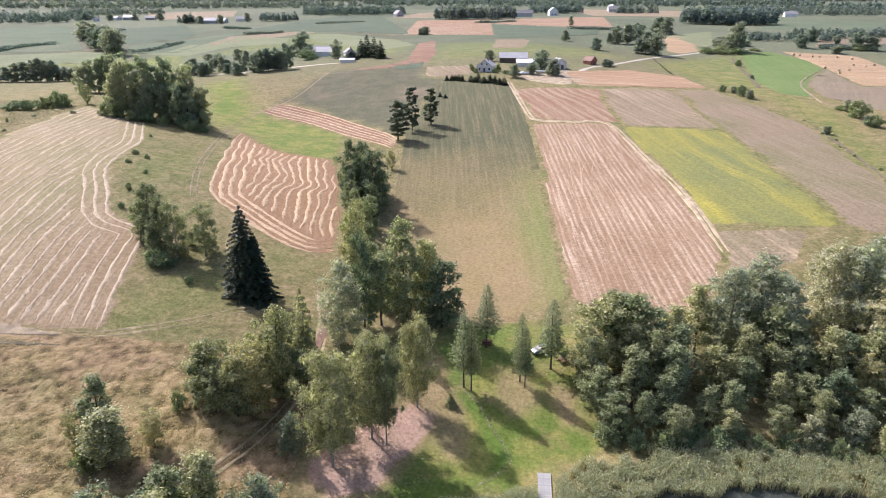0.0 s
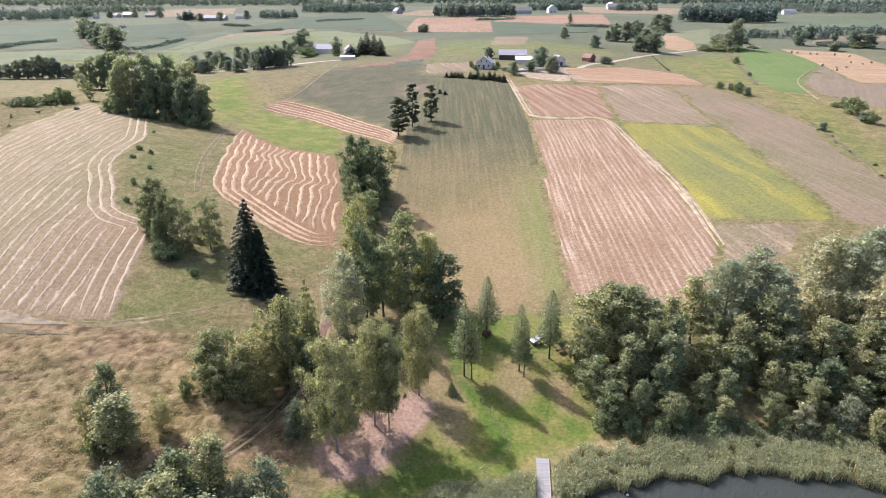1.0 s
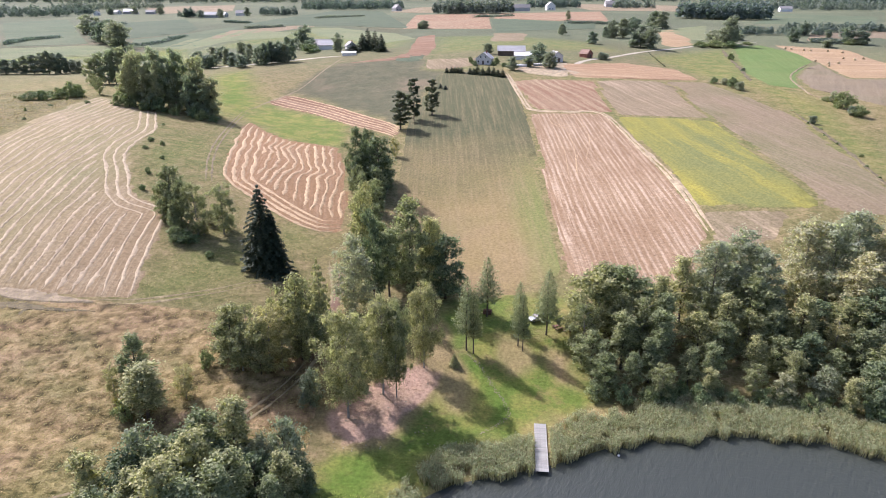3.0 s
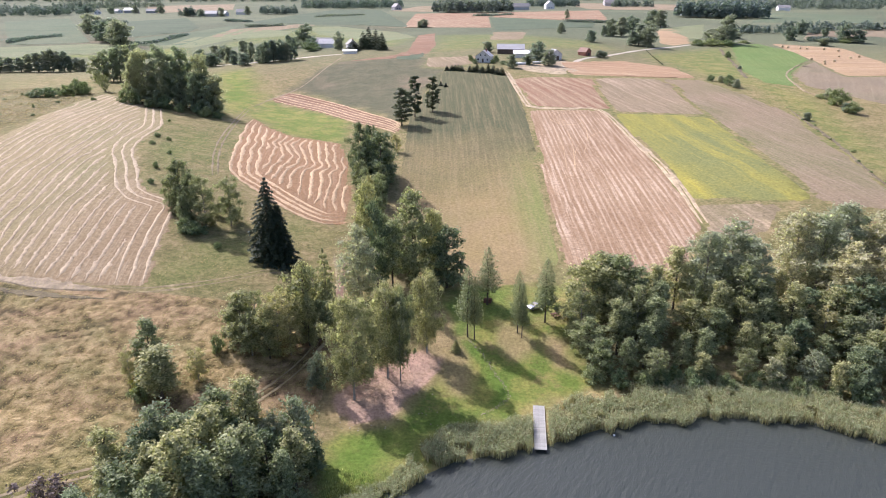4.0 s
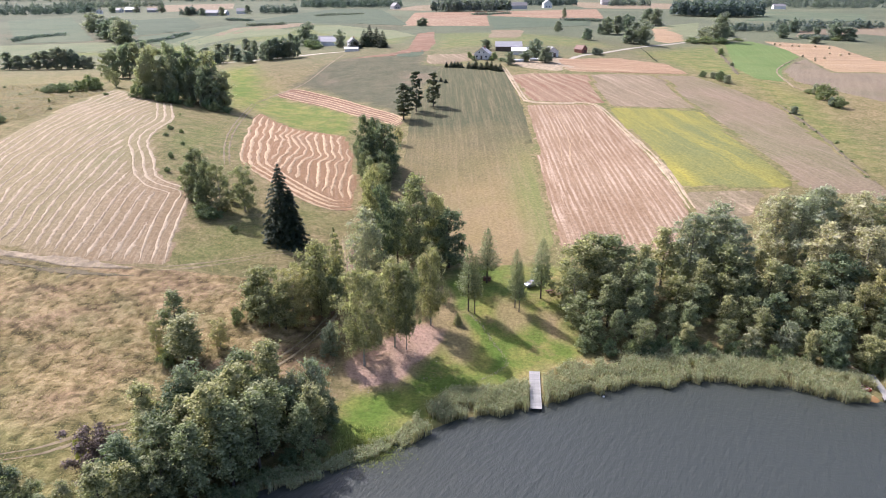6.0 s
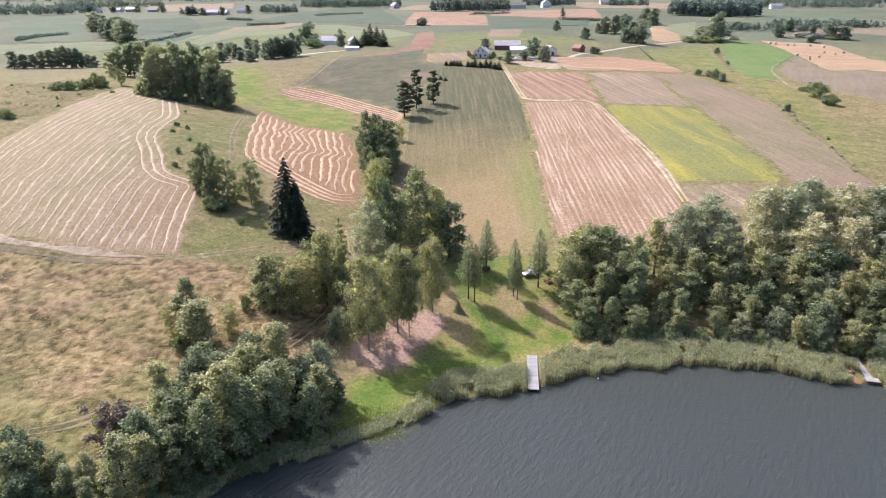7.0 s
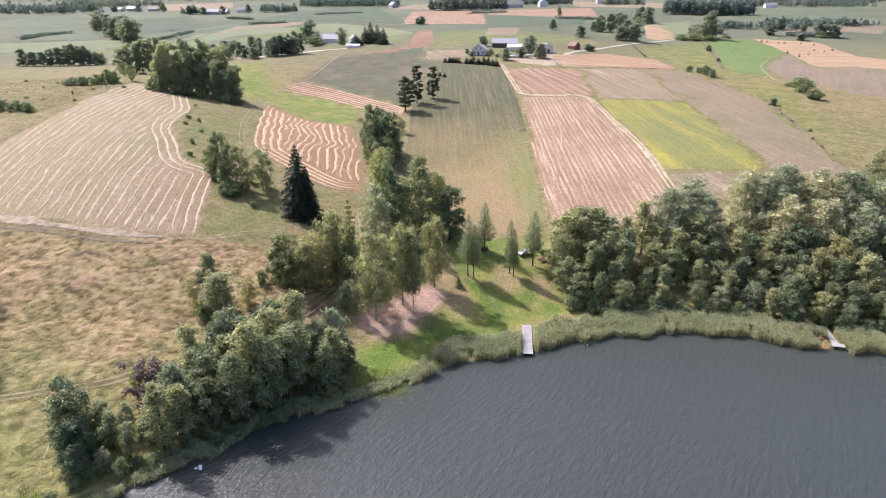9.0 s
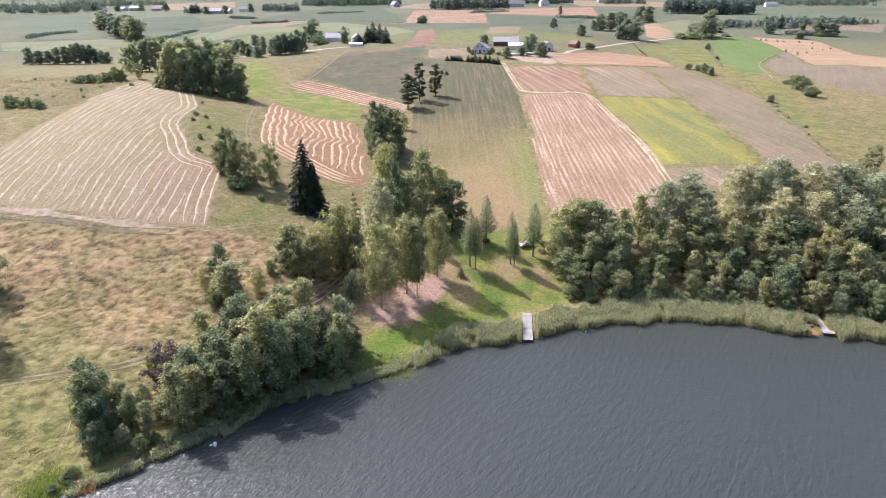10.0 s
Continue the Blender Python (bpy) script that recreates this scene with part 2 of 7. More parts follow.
def ground_material():
    m, n, k, bsdf = material("pasture", 0.95, 0.1)
    co = coords(n)
    big, mid, fine = noise_node(n, k, co, 0.012, 4, 0.6), noise_node(n, k, co, 0.16, 5, 0.65), noise_node(n, k, co, 1.4, 6, 0.75)
    straw, green, olive = (0.3, 0.225, 0.122), (0.17, 0.165, 0.066), (0.225, 0.18, 0.088)
    base = blend(n, k, ramp(n, k, big, [(0.38, (0, 0, 0)), (0.62, (1, 1, 1))]), olive, green)
    xyz = n.new("ShaderNodeSeparateXYZ")
    k.new(co, xyz.inputs[0])
    far = math_node(n, k, "DIVIDE", math_node(n, k, "SUBTRACT", xyz.outputs[1], 350), 220)
    valley = blend(n, k, ramp(n, k, noise_node(n, k, co, 0.006, 3, 0.6), [(0.42, (0, 0, 0)), (0.58, (1, 1, 1))]), (0.09, 0.11, 0.07), (0.13, 0.146, 0.09))
    base = blend(n, k, ramp(n, k, mid, [(0.42, (0, 0, 0)), (0.64, (0.75, 0.75, 0.75))]), base, straw)
    base = blend(n, k, 1.0, base, ramp(n, k, noise_node(n, k, co, 0.55, 6, 0.75), [(0.4, (0.66, 0.72, 0.58)), (0.6, (1.12, 1.1, 1.08))]), "MULTIPLY")
    base = blend(n, k, ramp(n, k, far, [(0, (0, 0, 0)), (1, (0.85, 0.85, 0.85))]), base, valley)
    cover = n.new("ShaderNodeAttribute")
    cover.attribute_name = "cover"
    split = n.new("ShaderNodeSeparateColor")
    k.new(cover.outputs["Color"], split.inputs[0])
    swell = n.new("ShaderNodeMapping")
    swell.inputs["Scale"].default_value = (0.45, 1.0, 1.0)
    swell.inputs["Rotation"].default_value = (0, 0, radians(-14))
    k.new(co, swell.inputs["Vector"])
    clump = noise_node(n, k, swell.outputs[0], 0.95, 8, 0.8)
    rough_grass = blend(n, k, ramp(n, k, mid, [(0.4, (0, 0, 0)), (0.6, (1, 1, 1))]), (0.26, 0.215, 0.11), (0.36, 0.265, 0.155))
    rough_grass = blend(n, k, ramp(n, k, clump, [(0.44, (0, 0, 0)), (0.6, (0.85, 0.85, 0.85))]), rough_grass, (0.175, 0.155, 0.066))
    base = blend(n, k, cover.outputs["Alpha"], base, rough_grass)
    lawn = blend(n, k, ramp(n, k, mid, [(0.4, (0, 0, 0)), (0.65, (1, 1, 1))]), (0.125, 0.172, 0.032), (0.265, 0.245, 0.066))
    lawn = blend(n, k, ramp(n, k, noise_node(n, k, co, 0.22, 6, 0.7), [(0.53, (0, 0, 0)), (0.68, (0.7, 0.7, 0.7))]), lawn, (0.26, 0.195, 0.085))
    base = blend(n, k, split.outputs[0], base, lawn)
    sand = blend(n, k, ramp(n, k, mid, [(0.4, (0, 0, 0)), (0.65, (1, 1, 1))]), (0.46, 0.3, 0.21), (0.38, 0.26, 0.16))
    golden = blend(n, k, mid, (0.27, 0.2, 0.088), (0.37, 0.275, 0.14))
    sand = blend(n, k, ramp(n, k, split.outputs[1], [(0.82, (0, 0, 0)), (0.97, (1, 1, 1))]), golden, sand)
    base = blend(n, k, split.outputs[1], base, sand)
    fresh = n.new("ShaderNodeAttribute")
    fresh.attribute_name = "fresh"
    base = blend(n, k, fresh.outputs["Fac"], base, blend(n, k, mid, (0.07, 0.145, 0.02), (0.15, 0.205, 0.036)))
    # dark pasture; on the near hill it holds a cloud's shadow in colour
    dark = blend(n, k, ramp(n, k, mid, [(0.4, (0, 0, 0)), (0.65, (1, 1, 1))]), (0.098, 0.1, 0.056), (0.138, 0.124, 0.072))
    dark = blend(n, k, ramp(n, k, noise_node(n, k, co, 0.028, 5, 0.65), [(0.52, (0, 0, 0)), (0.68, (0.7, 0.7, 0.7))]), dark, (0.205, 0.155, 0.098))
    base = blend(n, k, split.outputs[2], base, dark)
    base = blend(n, k, 1.0, base, ramp(n, k, fine, [(0.27, (0.5, 0.5, 0.5)), (0.73, (1.3, 1.3, 1.3))]), "MULTIPLY")
    k.new(base, bsdf.inputs["Base Color"])
    relief(n, k, bsdf, math_node(n, k, "ADD", math_node(n, k, "ADD", fine, mid), math_node(n, k, "MULTIPLY", clump, math_node(n, k, "MULTIPLY", cover.outputs["Alpha"], 4.0))), 0.9, 0.4)
    return m


def rough_material():
    """Ungrazed meadow: paler towards the tussock tips, darker in the hollows between them, terraces along the slope,
    reddish and green patches.
    """
    m, n, k, bsdf = material("rough_meadow", 0.9, 0.15)
    co = coords(n)
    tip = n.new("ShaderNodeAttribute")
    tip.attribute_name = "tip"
    grain = noise_node(n, k, co, 2.4, 6, 0.75)
    level_lines = n.new("ShaderNodeMapping")
    level_lines.inputs["Scale"].default_value = (0.22, 0.3, 3.0)
    k.new(co, level_lines.inputs["Vector"])
    terrace = noise_node(n, k, level_lines.outputs[0], 0.6, 6, 0.7)
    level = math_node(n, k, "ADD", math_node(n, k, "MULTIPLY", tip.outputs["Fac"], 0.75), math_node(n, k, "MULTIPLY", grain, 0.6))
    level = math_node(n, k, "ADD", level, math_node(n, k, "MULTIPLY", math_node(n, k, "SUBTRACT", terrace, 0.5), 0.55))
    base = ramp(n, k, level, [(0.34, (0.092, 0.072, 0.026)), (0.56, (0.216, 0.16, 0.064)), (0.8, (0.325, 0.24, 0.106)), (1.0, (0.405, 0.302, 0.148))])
    patch = ramp(n, k, noise_node(n, k, level_lines.outputs[0], 0.13, 6, 0.65), [(0.46, (0, 0, 0)), (0.6, (1, 1, 1))])
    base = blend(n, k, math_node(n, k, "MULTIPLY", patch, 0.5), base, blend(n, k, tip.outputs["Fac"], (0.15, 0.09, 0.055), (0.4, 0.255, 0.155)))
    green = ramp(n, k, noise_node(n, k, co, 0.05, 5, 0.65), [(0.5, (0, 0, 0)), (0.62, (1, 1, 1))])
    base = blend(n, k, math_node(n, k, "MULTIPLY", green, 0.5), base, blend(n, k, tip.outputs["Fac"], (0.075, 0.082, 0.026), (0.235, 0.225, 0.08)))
    xyz = n.new("ShaderNodeSeparateXYZ")
    k.new(co, xyz.inputs[0])
    level = math_node(n, k, "ADD", xyz.outputs[1], math_node(n, k, "MULTIPLY", noise_node(n, k, co, 0.08, 5, 0.65), 40.0))
    lush = ramp(n, k, math_node(n, k, "DIVIDE", math_node(n, k, "SUBTRACT", 104.0, level), 34.0), [(0, (0, 0, 0)), (1, (0.75, 0.75, 0.75))])
    base = blend(n, k, lush, base, blend(n, k, tip.outputs["Fac"], (0.105, 0.12, 0.032), (0.27, 0.27, 0.085)))
    base = blend(n, k, 1.0, base, ramp(n, k, noise_node(n, k, co, 3.5, 4, 0.8), [(0.3, (0.65, 0.65, 0.65)), (0.7, (1.3, 1.3, 1.3))]), "MULTIPLY")
    k.new(base, bsdf.inputs["Base Color"])
    relief(n, k, bsdf, grain, 1.0, 0.42)
    return m


def water_material():
    """Dark lake water with short wind waves: low swell, ripples and patches of calm."""
    m, n, k, bsdf = material("lake_water", 0.33, 0.55)
    bsdf.inputs["Base Color"].default_value = (0.04, 0.045, 0.037, 1)
    bsdf.inputs["IOR"].default_value = 1.33
    co = coords(n)

    def waves(turn, sx, sy, scale, detail):
        stretch = n.new("ShaderNodeMapping")
        stretch.vector_type = "TEXTURE"
        stretch.inputs["Rotation"].default_value = (0, 0, radians(turn))
        stretch.inputs["Scale"].default_value = (sx, sy, 1)
        k.new(co, stretch.inputs["Vector"])
        return noise_node(n, k, stretch.outputs[0], scale, detail, 0.55)

    swell = waves(-36, 0.5, 1.5, 0.5, 4)
    ripple = waves(-22, 0.6, 1.2, 1.6, 3)
    patch = noise_node(n, k, co, 0.022, 3, 0.5)
    both = math_node(n, k, "ADD", math_node(n, k, "MULTIPLY", swell, 1.0), math_node(n, k, "MULTIPLY", ripple, 0.3))
    relief(n, k, bsdf, math_node(n, k, "MULTIPLY", both, math_node(n, k, "ADD", patch, 0.5)), 1.0, 0.3)
    return m


MAT_GROUND = ground_material()
MAT_ROUGH = rough_material()
MAT_WATER = water_material()
MAT_BARK = plain_material("bark", (0.1, 0.08, 0.06), 0.95, 2.0, 0.35, 0.05)
MAT_BIRCH_BARK = plain_material("birch_bark", (0.27, 0.25, 0.21), 0.8, 1.2, 0.2, 0.03, wear=(0.06, 0.05, 0.05))
MAT_BROAD = leaf_material("broad_leaves", (0.14, 0.15, 0.08), (0.44, 0.43, 0.235), None, 0.45)
MAT_DARK_BROAD = leaf_material("dark_broad_leaves", (0.09, 0.11, 0.062), (0.3, 0.32, 0.178), None, 0.35)
MAT_BIRCH = leaf_material("birch_leaves", (0.19, 0.182, 0.095), (0.5, 0.462, 0.26), None, 0.5)
MAT_PURPLE = leaf_material("purple_leaves", (0.09, 0.068, 0.066), (0.24, 0.19, 0.18), None, 0.3)
MAT_YELLOWING = leaf_material("yellowing_leaves", (0.26, 0.25, 0.06), (0.5, 0.46, 0.13), None, 0.5)
MAT_ASPEN = leaf_material("aspen_leaves", (0.225, 0.237, 0.165), (0.47, 0.475, 0.35), None, 0.55)
MAT_SILVER_BIRCH = leaf_material("silver_birch_leaves", (0.272, 0.257, 0.18), (0.605, 0.567, 0.428), None, 0.52)
MAT_WILLOW = leaf_material("willow_leaves", (0.17, 0.18, 0.115), (0.44, 0.43, 0.29), None, 0.38)
MAT_ALDER = leaf_material("alder_leaves", (0.155, 0.165, 0.09), (0.475, 0.46, 0.258), None, 0.45)
MAT_CONIFER = leaf_material("spruce_needles", (0.03, 0.046, 0.03), (0.085, 0.1, 0.058), None, 0.15, 0.55)
MAT_PINE = leaf_material("pine_needles", (0.06, 0.076, 0.045), (0.14, 0.155, 0.09), None, 0.3, 0.5)
MAT_SHRUB = leaf_material("shrub_leaves", (0.1, 0.13, 0.064), (0.29, 0.32, 0.165), None, 0.36)
# far foliage: paler and bluer, the haze of distance mixed into the leaf colour
MAT_HAZED_WOODS = leaf_material("hazed_woodland_leaves", (0.165, 0.185, 0.155), (0.31, 0.325, 0.27), None, 0.55)
MAT_HAZED_FOREST = leaf_material("hazed_forest_leaves", (0.1, 0.122, 0.115), (0.2, 0.225, 0.208), None, 0.4)
MAT_REED = leaf_material("reed_blades", (0.32, 0.315, 0.185), (0.6, 0.56, 0.36), (0.62, 0.53, 0.31), 0.55)
# stems darker than the leaves: the shade inside the bed as colour
MAT_REED_STEM_SHADE = leaf_material("shade_toned_reed_stems", (0.2, 0.19, 0.1), (0.44, 0.4, 0.24), None, 0.2)
MAT_TUFT = leaf_material("dry_tufts", (0.215, 0.165, 0.064), (0.42, 0.31, 0.15), (0.36, 0.22, 0.115), 0.5)
MAT_PLUME = leaf_material("reed_plumes", (0.26, 0.23, 0.16), (0.38, 0.34, 0.24), None, 0.3)
MAT_STRAW = plain_material("straw_windrow", (0.37, 0.29, 0.185), 0.95, 0.9, 0.25, 0.12)
MAT_STRAW_WARM = plain_material("warm_straw_windrow", (0.4, 0.283, 0.16), 0.95, 0.9, 0.25, 0.12)
MAT_DIRT = plain_material("track_dirt", (0.22, 0.172, 0.098), 0.95, 0.35, 0.3, 0.06)
MAT_RUT = plain_material("grassy_rut", (0.27, 0.212, 0.115), 0.95, 0.6, 0.35, 0.08, wear=(0.17, 0.15, 0.06))
MAT_PALE_DIRT = plain_material("pale_track", (0.34, 0.265, 0.165), 0.95, 0.45, 0.35, 0.1, wear=(0.22, 0.175, 0.1))
MAT_GRAVEL = plain_material("gravel_road", (0.42, 0.37, 0.285), 0.95, 0.4, 0.15, 0.04)
MAT_STONE = plain_material("field_stone", (0.29, 0.245, 0.165), 0.9, 1.5, 0.25, 0.05)
MAT_PLANK = plain_material("weathered_plank", (0.33, 0.315, 0.285), 0.85, 1.5, 0.2, 0.02)
MAT_POST = plain_material("wet_post", (0.09, 0.075, 0.06), 0.9, 2.0, 0.3, 0.02)
MAT_WHITE = plain_material("white_plaster", (0.72, 0.7, 0.66), 0.85, 0.4, 0.08, 0.02)
MAT_ROOF_GREY = plain_material("grey_roof", (0.24, 0.225, 0.21), 0.7, 0.5, 0.15, 0.03)
MAT_ROOF_LIGHT = plain_material("pale_metal_roof", (0.42, 0.4, 0.38), 0.55, 0.4, 0.1, 0.02)
MAT_ROOF_RED = plain_material("red_roof", (0.27, 0.17, 0.125), 0.85, 0.5, 0.2, 0.03)
MAT_DARK_WALL = plain_material("dark_boards", (0.11, 0.085, 0.065), 0.9, 0.6, 0.3, 0.03)
MAT_BRICK = plain_material("red_brick", (0.32, 0.14, 0.1), 0.9, 0.8, 0.2, 0.03)
MAT_GLASS = plain_material("window_glass", (0.03, 0.035, 0.045), 0.1, 0.5, 0.1, 0.0, 0.6)
MAT_TRIM = plain_material("white_trim", (0.75, 0.74, 0.72), 0.6, 1.0, 0.05, 0.01)
MAT_SILVER = plain_material("silver_paint", (0.34, 0.35, 0.36), 0.45, 0.5, 0.04, 0.0, 0.6, 0.75)
MAT_CARGLASS = plain_material("tinted_glass", (0.015, 0.018, 0.02), 0.08, 0.5, 0.1, 0.0, 0.7)
MAT_TYRE = plain_material("tyre_rubber", (0.02, 0.02, 0.02), 0.85, 4.0, 0.2, 0.01)
MAT_BOAT = plain_material("red_boat_paint", (0.28, 0.045, 0.035), 0.5, 1.0, 0.2, 0.01)
MAT_BOATWHITE = plain_material("pale_boat_paint", (0.4, 0.3, 0.26), 0.5, 1.0, 0.1, 0.01)
MAT_BROWNWOOD = plain_material("brown_timber", (0.13, 0.068, 0.045), 0.85, 2.0, 0.25, 0.02)
MAT_BALE = plain_material("straw_bale", (0.46, 0.37, 0.22), 0.95, 1.5, 0.2, 0.08)


# ---- building helpers ----
def mesh_object(name, verts, faces, mat, parent=None, label=""):
    me = bpy.data.meshes.new(name)
    me.from_pydata([tuple(map(float, v)) for v in verts], [], [tuple(map(int, f)) for f in faces])
    me.materials.append(mat)
    ob = new(name, me)
    if parent:
        ob.parent = parent
    return tagged(ob, label)


def part(name, bm, mat, parent, label=""):
    me = bpy.data.meshes.new(name)
    bmesh.ops.recalc_face_normals(bm, faces=bm.faces)
    bm.to_mesh(me)
    bm.free()
    me.materials.append(mat)
    ob = new(name, me)
    if parent:
        ob.parent = parent
    return tagged(ob, label)


def thing(name, m, label, category, group=""):
    ob = new(name)
    ob.empty_display_size = 0.2
    ob.matrix_basis = m
    return tagged(ob, label, category, group)


def add_box(bm, x0, y0, z0, x1, y1, z1, bevel=0.0):
    made = bmesh.ops.create_cube(bm, size=1, matrix=Matrix.LocRotScale(((x0 + x1) / 2, (y0 + y1) / 2, (z0 + z1) / 2), None, (x1 - x0, y1 - y0, z1 - z0)))
    if bevel:
        edges = {e for v in made["verts"] for e in v.link_edges}
        bmesh.ops.bevel(bm, geom=list(edges), offset=bevel, segments=1, affect="EDGES")
    return bm


def box(x0, y0, z0, x1, y1, z1, bevel=0.0):
    return add_box(bmesh.new(), x0, y0, z0, x1, y1, z1, bevel)


def rod(bm, a, b, r0, r1, sides=6):
    """A tapered round bar from a to b."""
    a, b = Vector(a), Vector(b)
    turn = (b - a).to_track_quat("Z", "Y").to_matrix().to_4x4()
    m = Matrix.Translation((a + b) / 2) @ turn
    bmesh.ops.create_cone(bm, cap_ends=True, segments=sides, radius1=r0, radius2=max(r1, 0.004), depth=(b - a).length, matrix=m)
    return bm


# ---- the land ----
LEFT_FIELD = [(-160.3, 132.9), (-147.0, 166.4), (-144.4, 197.9), (-152.1, 261.7), (-155.7, 298.1), (-138.5, 285.8), (-120.3, 275.5), (-106.2, 238.1), (-101.7, 205.0), (-90.7, 180.0), (-84.1, 166.6), (-73.3, 160.1), (-69.6, 140.4), (-65.8, 118.4), (-82.9, 117.0), (-106.8, 121.1), (-123.5, 124.3), (-157.5, 128.8)]
MID_FIELD = [(-85.7, 284.3), (-74.6, 268.3), (-62.5, 255.1), (-49.5, 251.7), (-41.8, 249.8), (-35.2, 221.3), (-30.7, 192.3), (-28.9, 165.5), (-35.5, 163.9), (-43.2, 166.9), (-52.9, 174.7), (-65.0, 186.6), (-71.0, 195.6), (-76.4, 221.1), (-84.0, 264.2)]
RED_STRIP = [(-89.1, 328.6), (-84.0, 347.5), (-74.6, 344.5), (-54.1, 324.5), (-37.9, 303.4), (-23.5, 284.3), (-19.3, 272.7), (-21.3, 261.6), (-24.7, 266.8), (-43.5, 285.0), (-62.3, 307.2), (-81.4, 321.4)]
GREEN_STRIP = [(-89.9, 290.7), (-87.6, 322.1), (-61.9, 304.7), (-43.3, 282.9), (-41.2, 251.6), (-52.8, 251.7), (-68.1, 260.4), (-85.0, 286.4)]
GREEN_MEADOW = [(-133.9, 390.2), (-124.5, 410.1), (-105.6, 359.2), (-94.5, 303.3), (-96.8, 284.5), (-113.7, 330.2)]
CENTRE_FIELD = [(-18.4, 264.4), (-17.2, 201.8), (-9.8, 178.1), (-2.9, 150.5), (4.1, 135.1), (13.8, 135.7), (28.1, 147.3), (28.3, 153.8), (29.9, 189.2), (32.7, 243.2), (34.4, 290.2), (33.6, 322.2), (33.2, 349.0), (30.7, 373.6), (-0.7, 387.2), (-8.4, 358.2), (-17.4, 287.4)]
SHADED_PASTURE = [(-68.6, 429.1), (-33.2, 435.8), (-14.3, 435.6), (-13.3, 394.0), (-0.7, 385.4), (-8.3, 351.3), (-17.4, 287.4), (-23.6, 286.2), (-38.1, 305.6), (-68.0, 340.7), (-83.6, 352.9), (-77.1, 394.7)]
PLOUGH_FIELD = [(34.7, 288.3), (66.4, 286.2), (68.5, 282.3), (69.2, 237.4), (70.7, 199.4), (69.7, 163.2), (59.4, 142.6), (53.8, 135.3), (44.4, 142.1), (29.0, 144.0), (28.7, 153.7), (30.3, 189.1), (33.1, 243.1)]
RED_PLOUGH = [(33.6, 353.5), (50.8, 358.4), (76.2, 356.5), (72.1, 287.5), (37.8, 293.7), (35.8, 316.1)]
BEIGE_UPPER = [(76.2, 356.5), (97.2, 361.9), (113.5, 359.7), (115.9, 342.5), (111.5, 310.2), (112.0, 280.7), (72.2, 284.4)]
YELLOW_FIELD = [(70.3, 281.4), (111.6, 279.6), (110.1, 244.1), (105.4, 203.4), (105.2, 174.4), (101.6, 171.7), (70.3, 177.8), (71.5, 202.0), (70.7, 242.0)]
BEIGE_LOW = [(70.1, 176.1), (95.6, 170.9), (82.9, 153.6), (66.2, 150.2), (70.5, 164.1)]
BROWN_RIGHT = [(113.5, 359.7), (136.4, 364.1), (144.2, 332.4), (152.9, 289.0), (148.8, 264.9), (140.8, 223.7), (133.0, 183.8), (132.2, 162.8), (105.0, 171.1), (105.8, 174.8), (110.9, 245.2), (112.5, 280.7), (112.4, 311.4), (117.0, 344.2)]
ORANGE_UPPER = [(66.5, 412.7), (109.9, 427.8), (136.5, 409.5), (137.8, 368.1), (115.1, 365.3), (67.1, 365.4), (67.4, 386.4)]
GREEN_RIGHT = [(218.9, 535.1), (245.7, 552.1), (256.0, 510.6), (249.1, 472.1), (206.0, 405.5), (182.5, 350.2), (170.3, 360.0), (175.9, 404.7)]
BALE_FIELD = [(257.7, 553.5), (303.2, 528.3), (293.0, 453.6), (319.1, 419.7), (288.1, 375.0), (262.2, 401.8), (234.4, 399.2), (248.7, 461.8)]
GREY_RIGHT = [(247.9, 461.7), (231.7, 394.2), (259.4, 397.1), (283.8, 368.8), (226.1, 285.4), (206.3, 307.7), (195.6, 332.2), (189.3, 354.9), (203.9, 400.3), (224.5, 433.6)]
STRIP_LEFT = [(-64.8, 427.9), (-37.3, 442.0), (-27.2, 461.4), (-24.6, 603.6), (-10.1, 625.5), (-7.7, 491.4), (-12.7, 445.7), (-32.9, 431.0)]
STRIP_HOUSE = [(-12.4, 430.3), (20.2, 431.4), (23.8, 407.6), (-0.7, 390.7), (-12.6, 395.6)]
FAR_RED_1 = [(-44.9, 1060.0), (64.5, 1062.7), (44.0, 687.9), (-45.9, 736.4)]
FAR_RED_2 = [(80.9, 1057.0), (254.9, 1186.9), (178.6, 772.0), (57.9, 894.8)]
FAR_ORANGE = [(193.2, 649.5), (217.8, 666.0), (195.6, 546.8), (171.8, 524.6), (164.2, 535.8)]
FAR_GREEN_A = [(-454.6, 711.5), (-446.0, 830.2), (-279.1, 790.0), (-225.5, 644.4), (-274.9, 566.5), (-387.2, 598.8)]
FAR_GREEN_B = [(-380.3, 587.1), (-271.2, 558.3), (-233.8, 623.0), (-200.7, 528.1), (-289.2, 547.8), (-343.3, 525.3)]
FAR_DARK = [(-182.8, 1005.9), (-177.5, 1341.3), (-67.2, 952.0), (-44.0, 735.3), (-46.3, 635.7), (-129.0, 852.9)]
FAR_LIGHT = [(-209.1, 552.1), (-193.7, 705.1), (-149.4, 812.9), (-45.3, 619.5), (-25.9, 575.5), (-42.0, 506.2), (-151.4, 642.6)]
FAR_BROWN = [(-247.8, 663.3), (-245.6, 784.2), (-176.5, 851.3), (-151.1, 822.7), (-200.5, 731.8)]
MID_GREEN = [(-9.7, 593.6), (52.3, 586.8), (109.0, 534.6), (119.0, 483.0), (43.1, 481.1), (-6.2, 456.0)]
FAR_PINK = [(340.3, 2257.8), (624.9, 1934.7), (386.6, 1203.3), (251.7, 1266.2)]
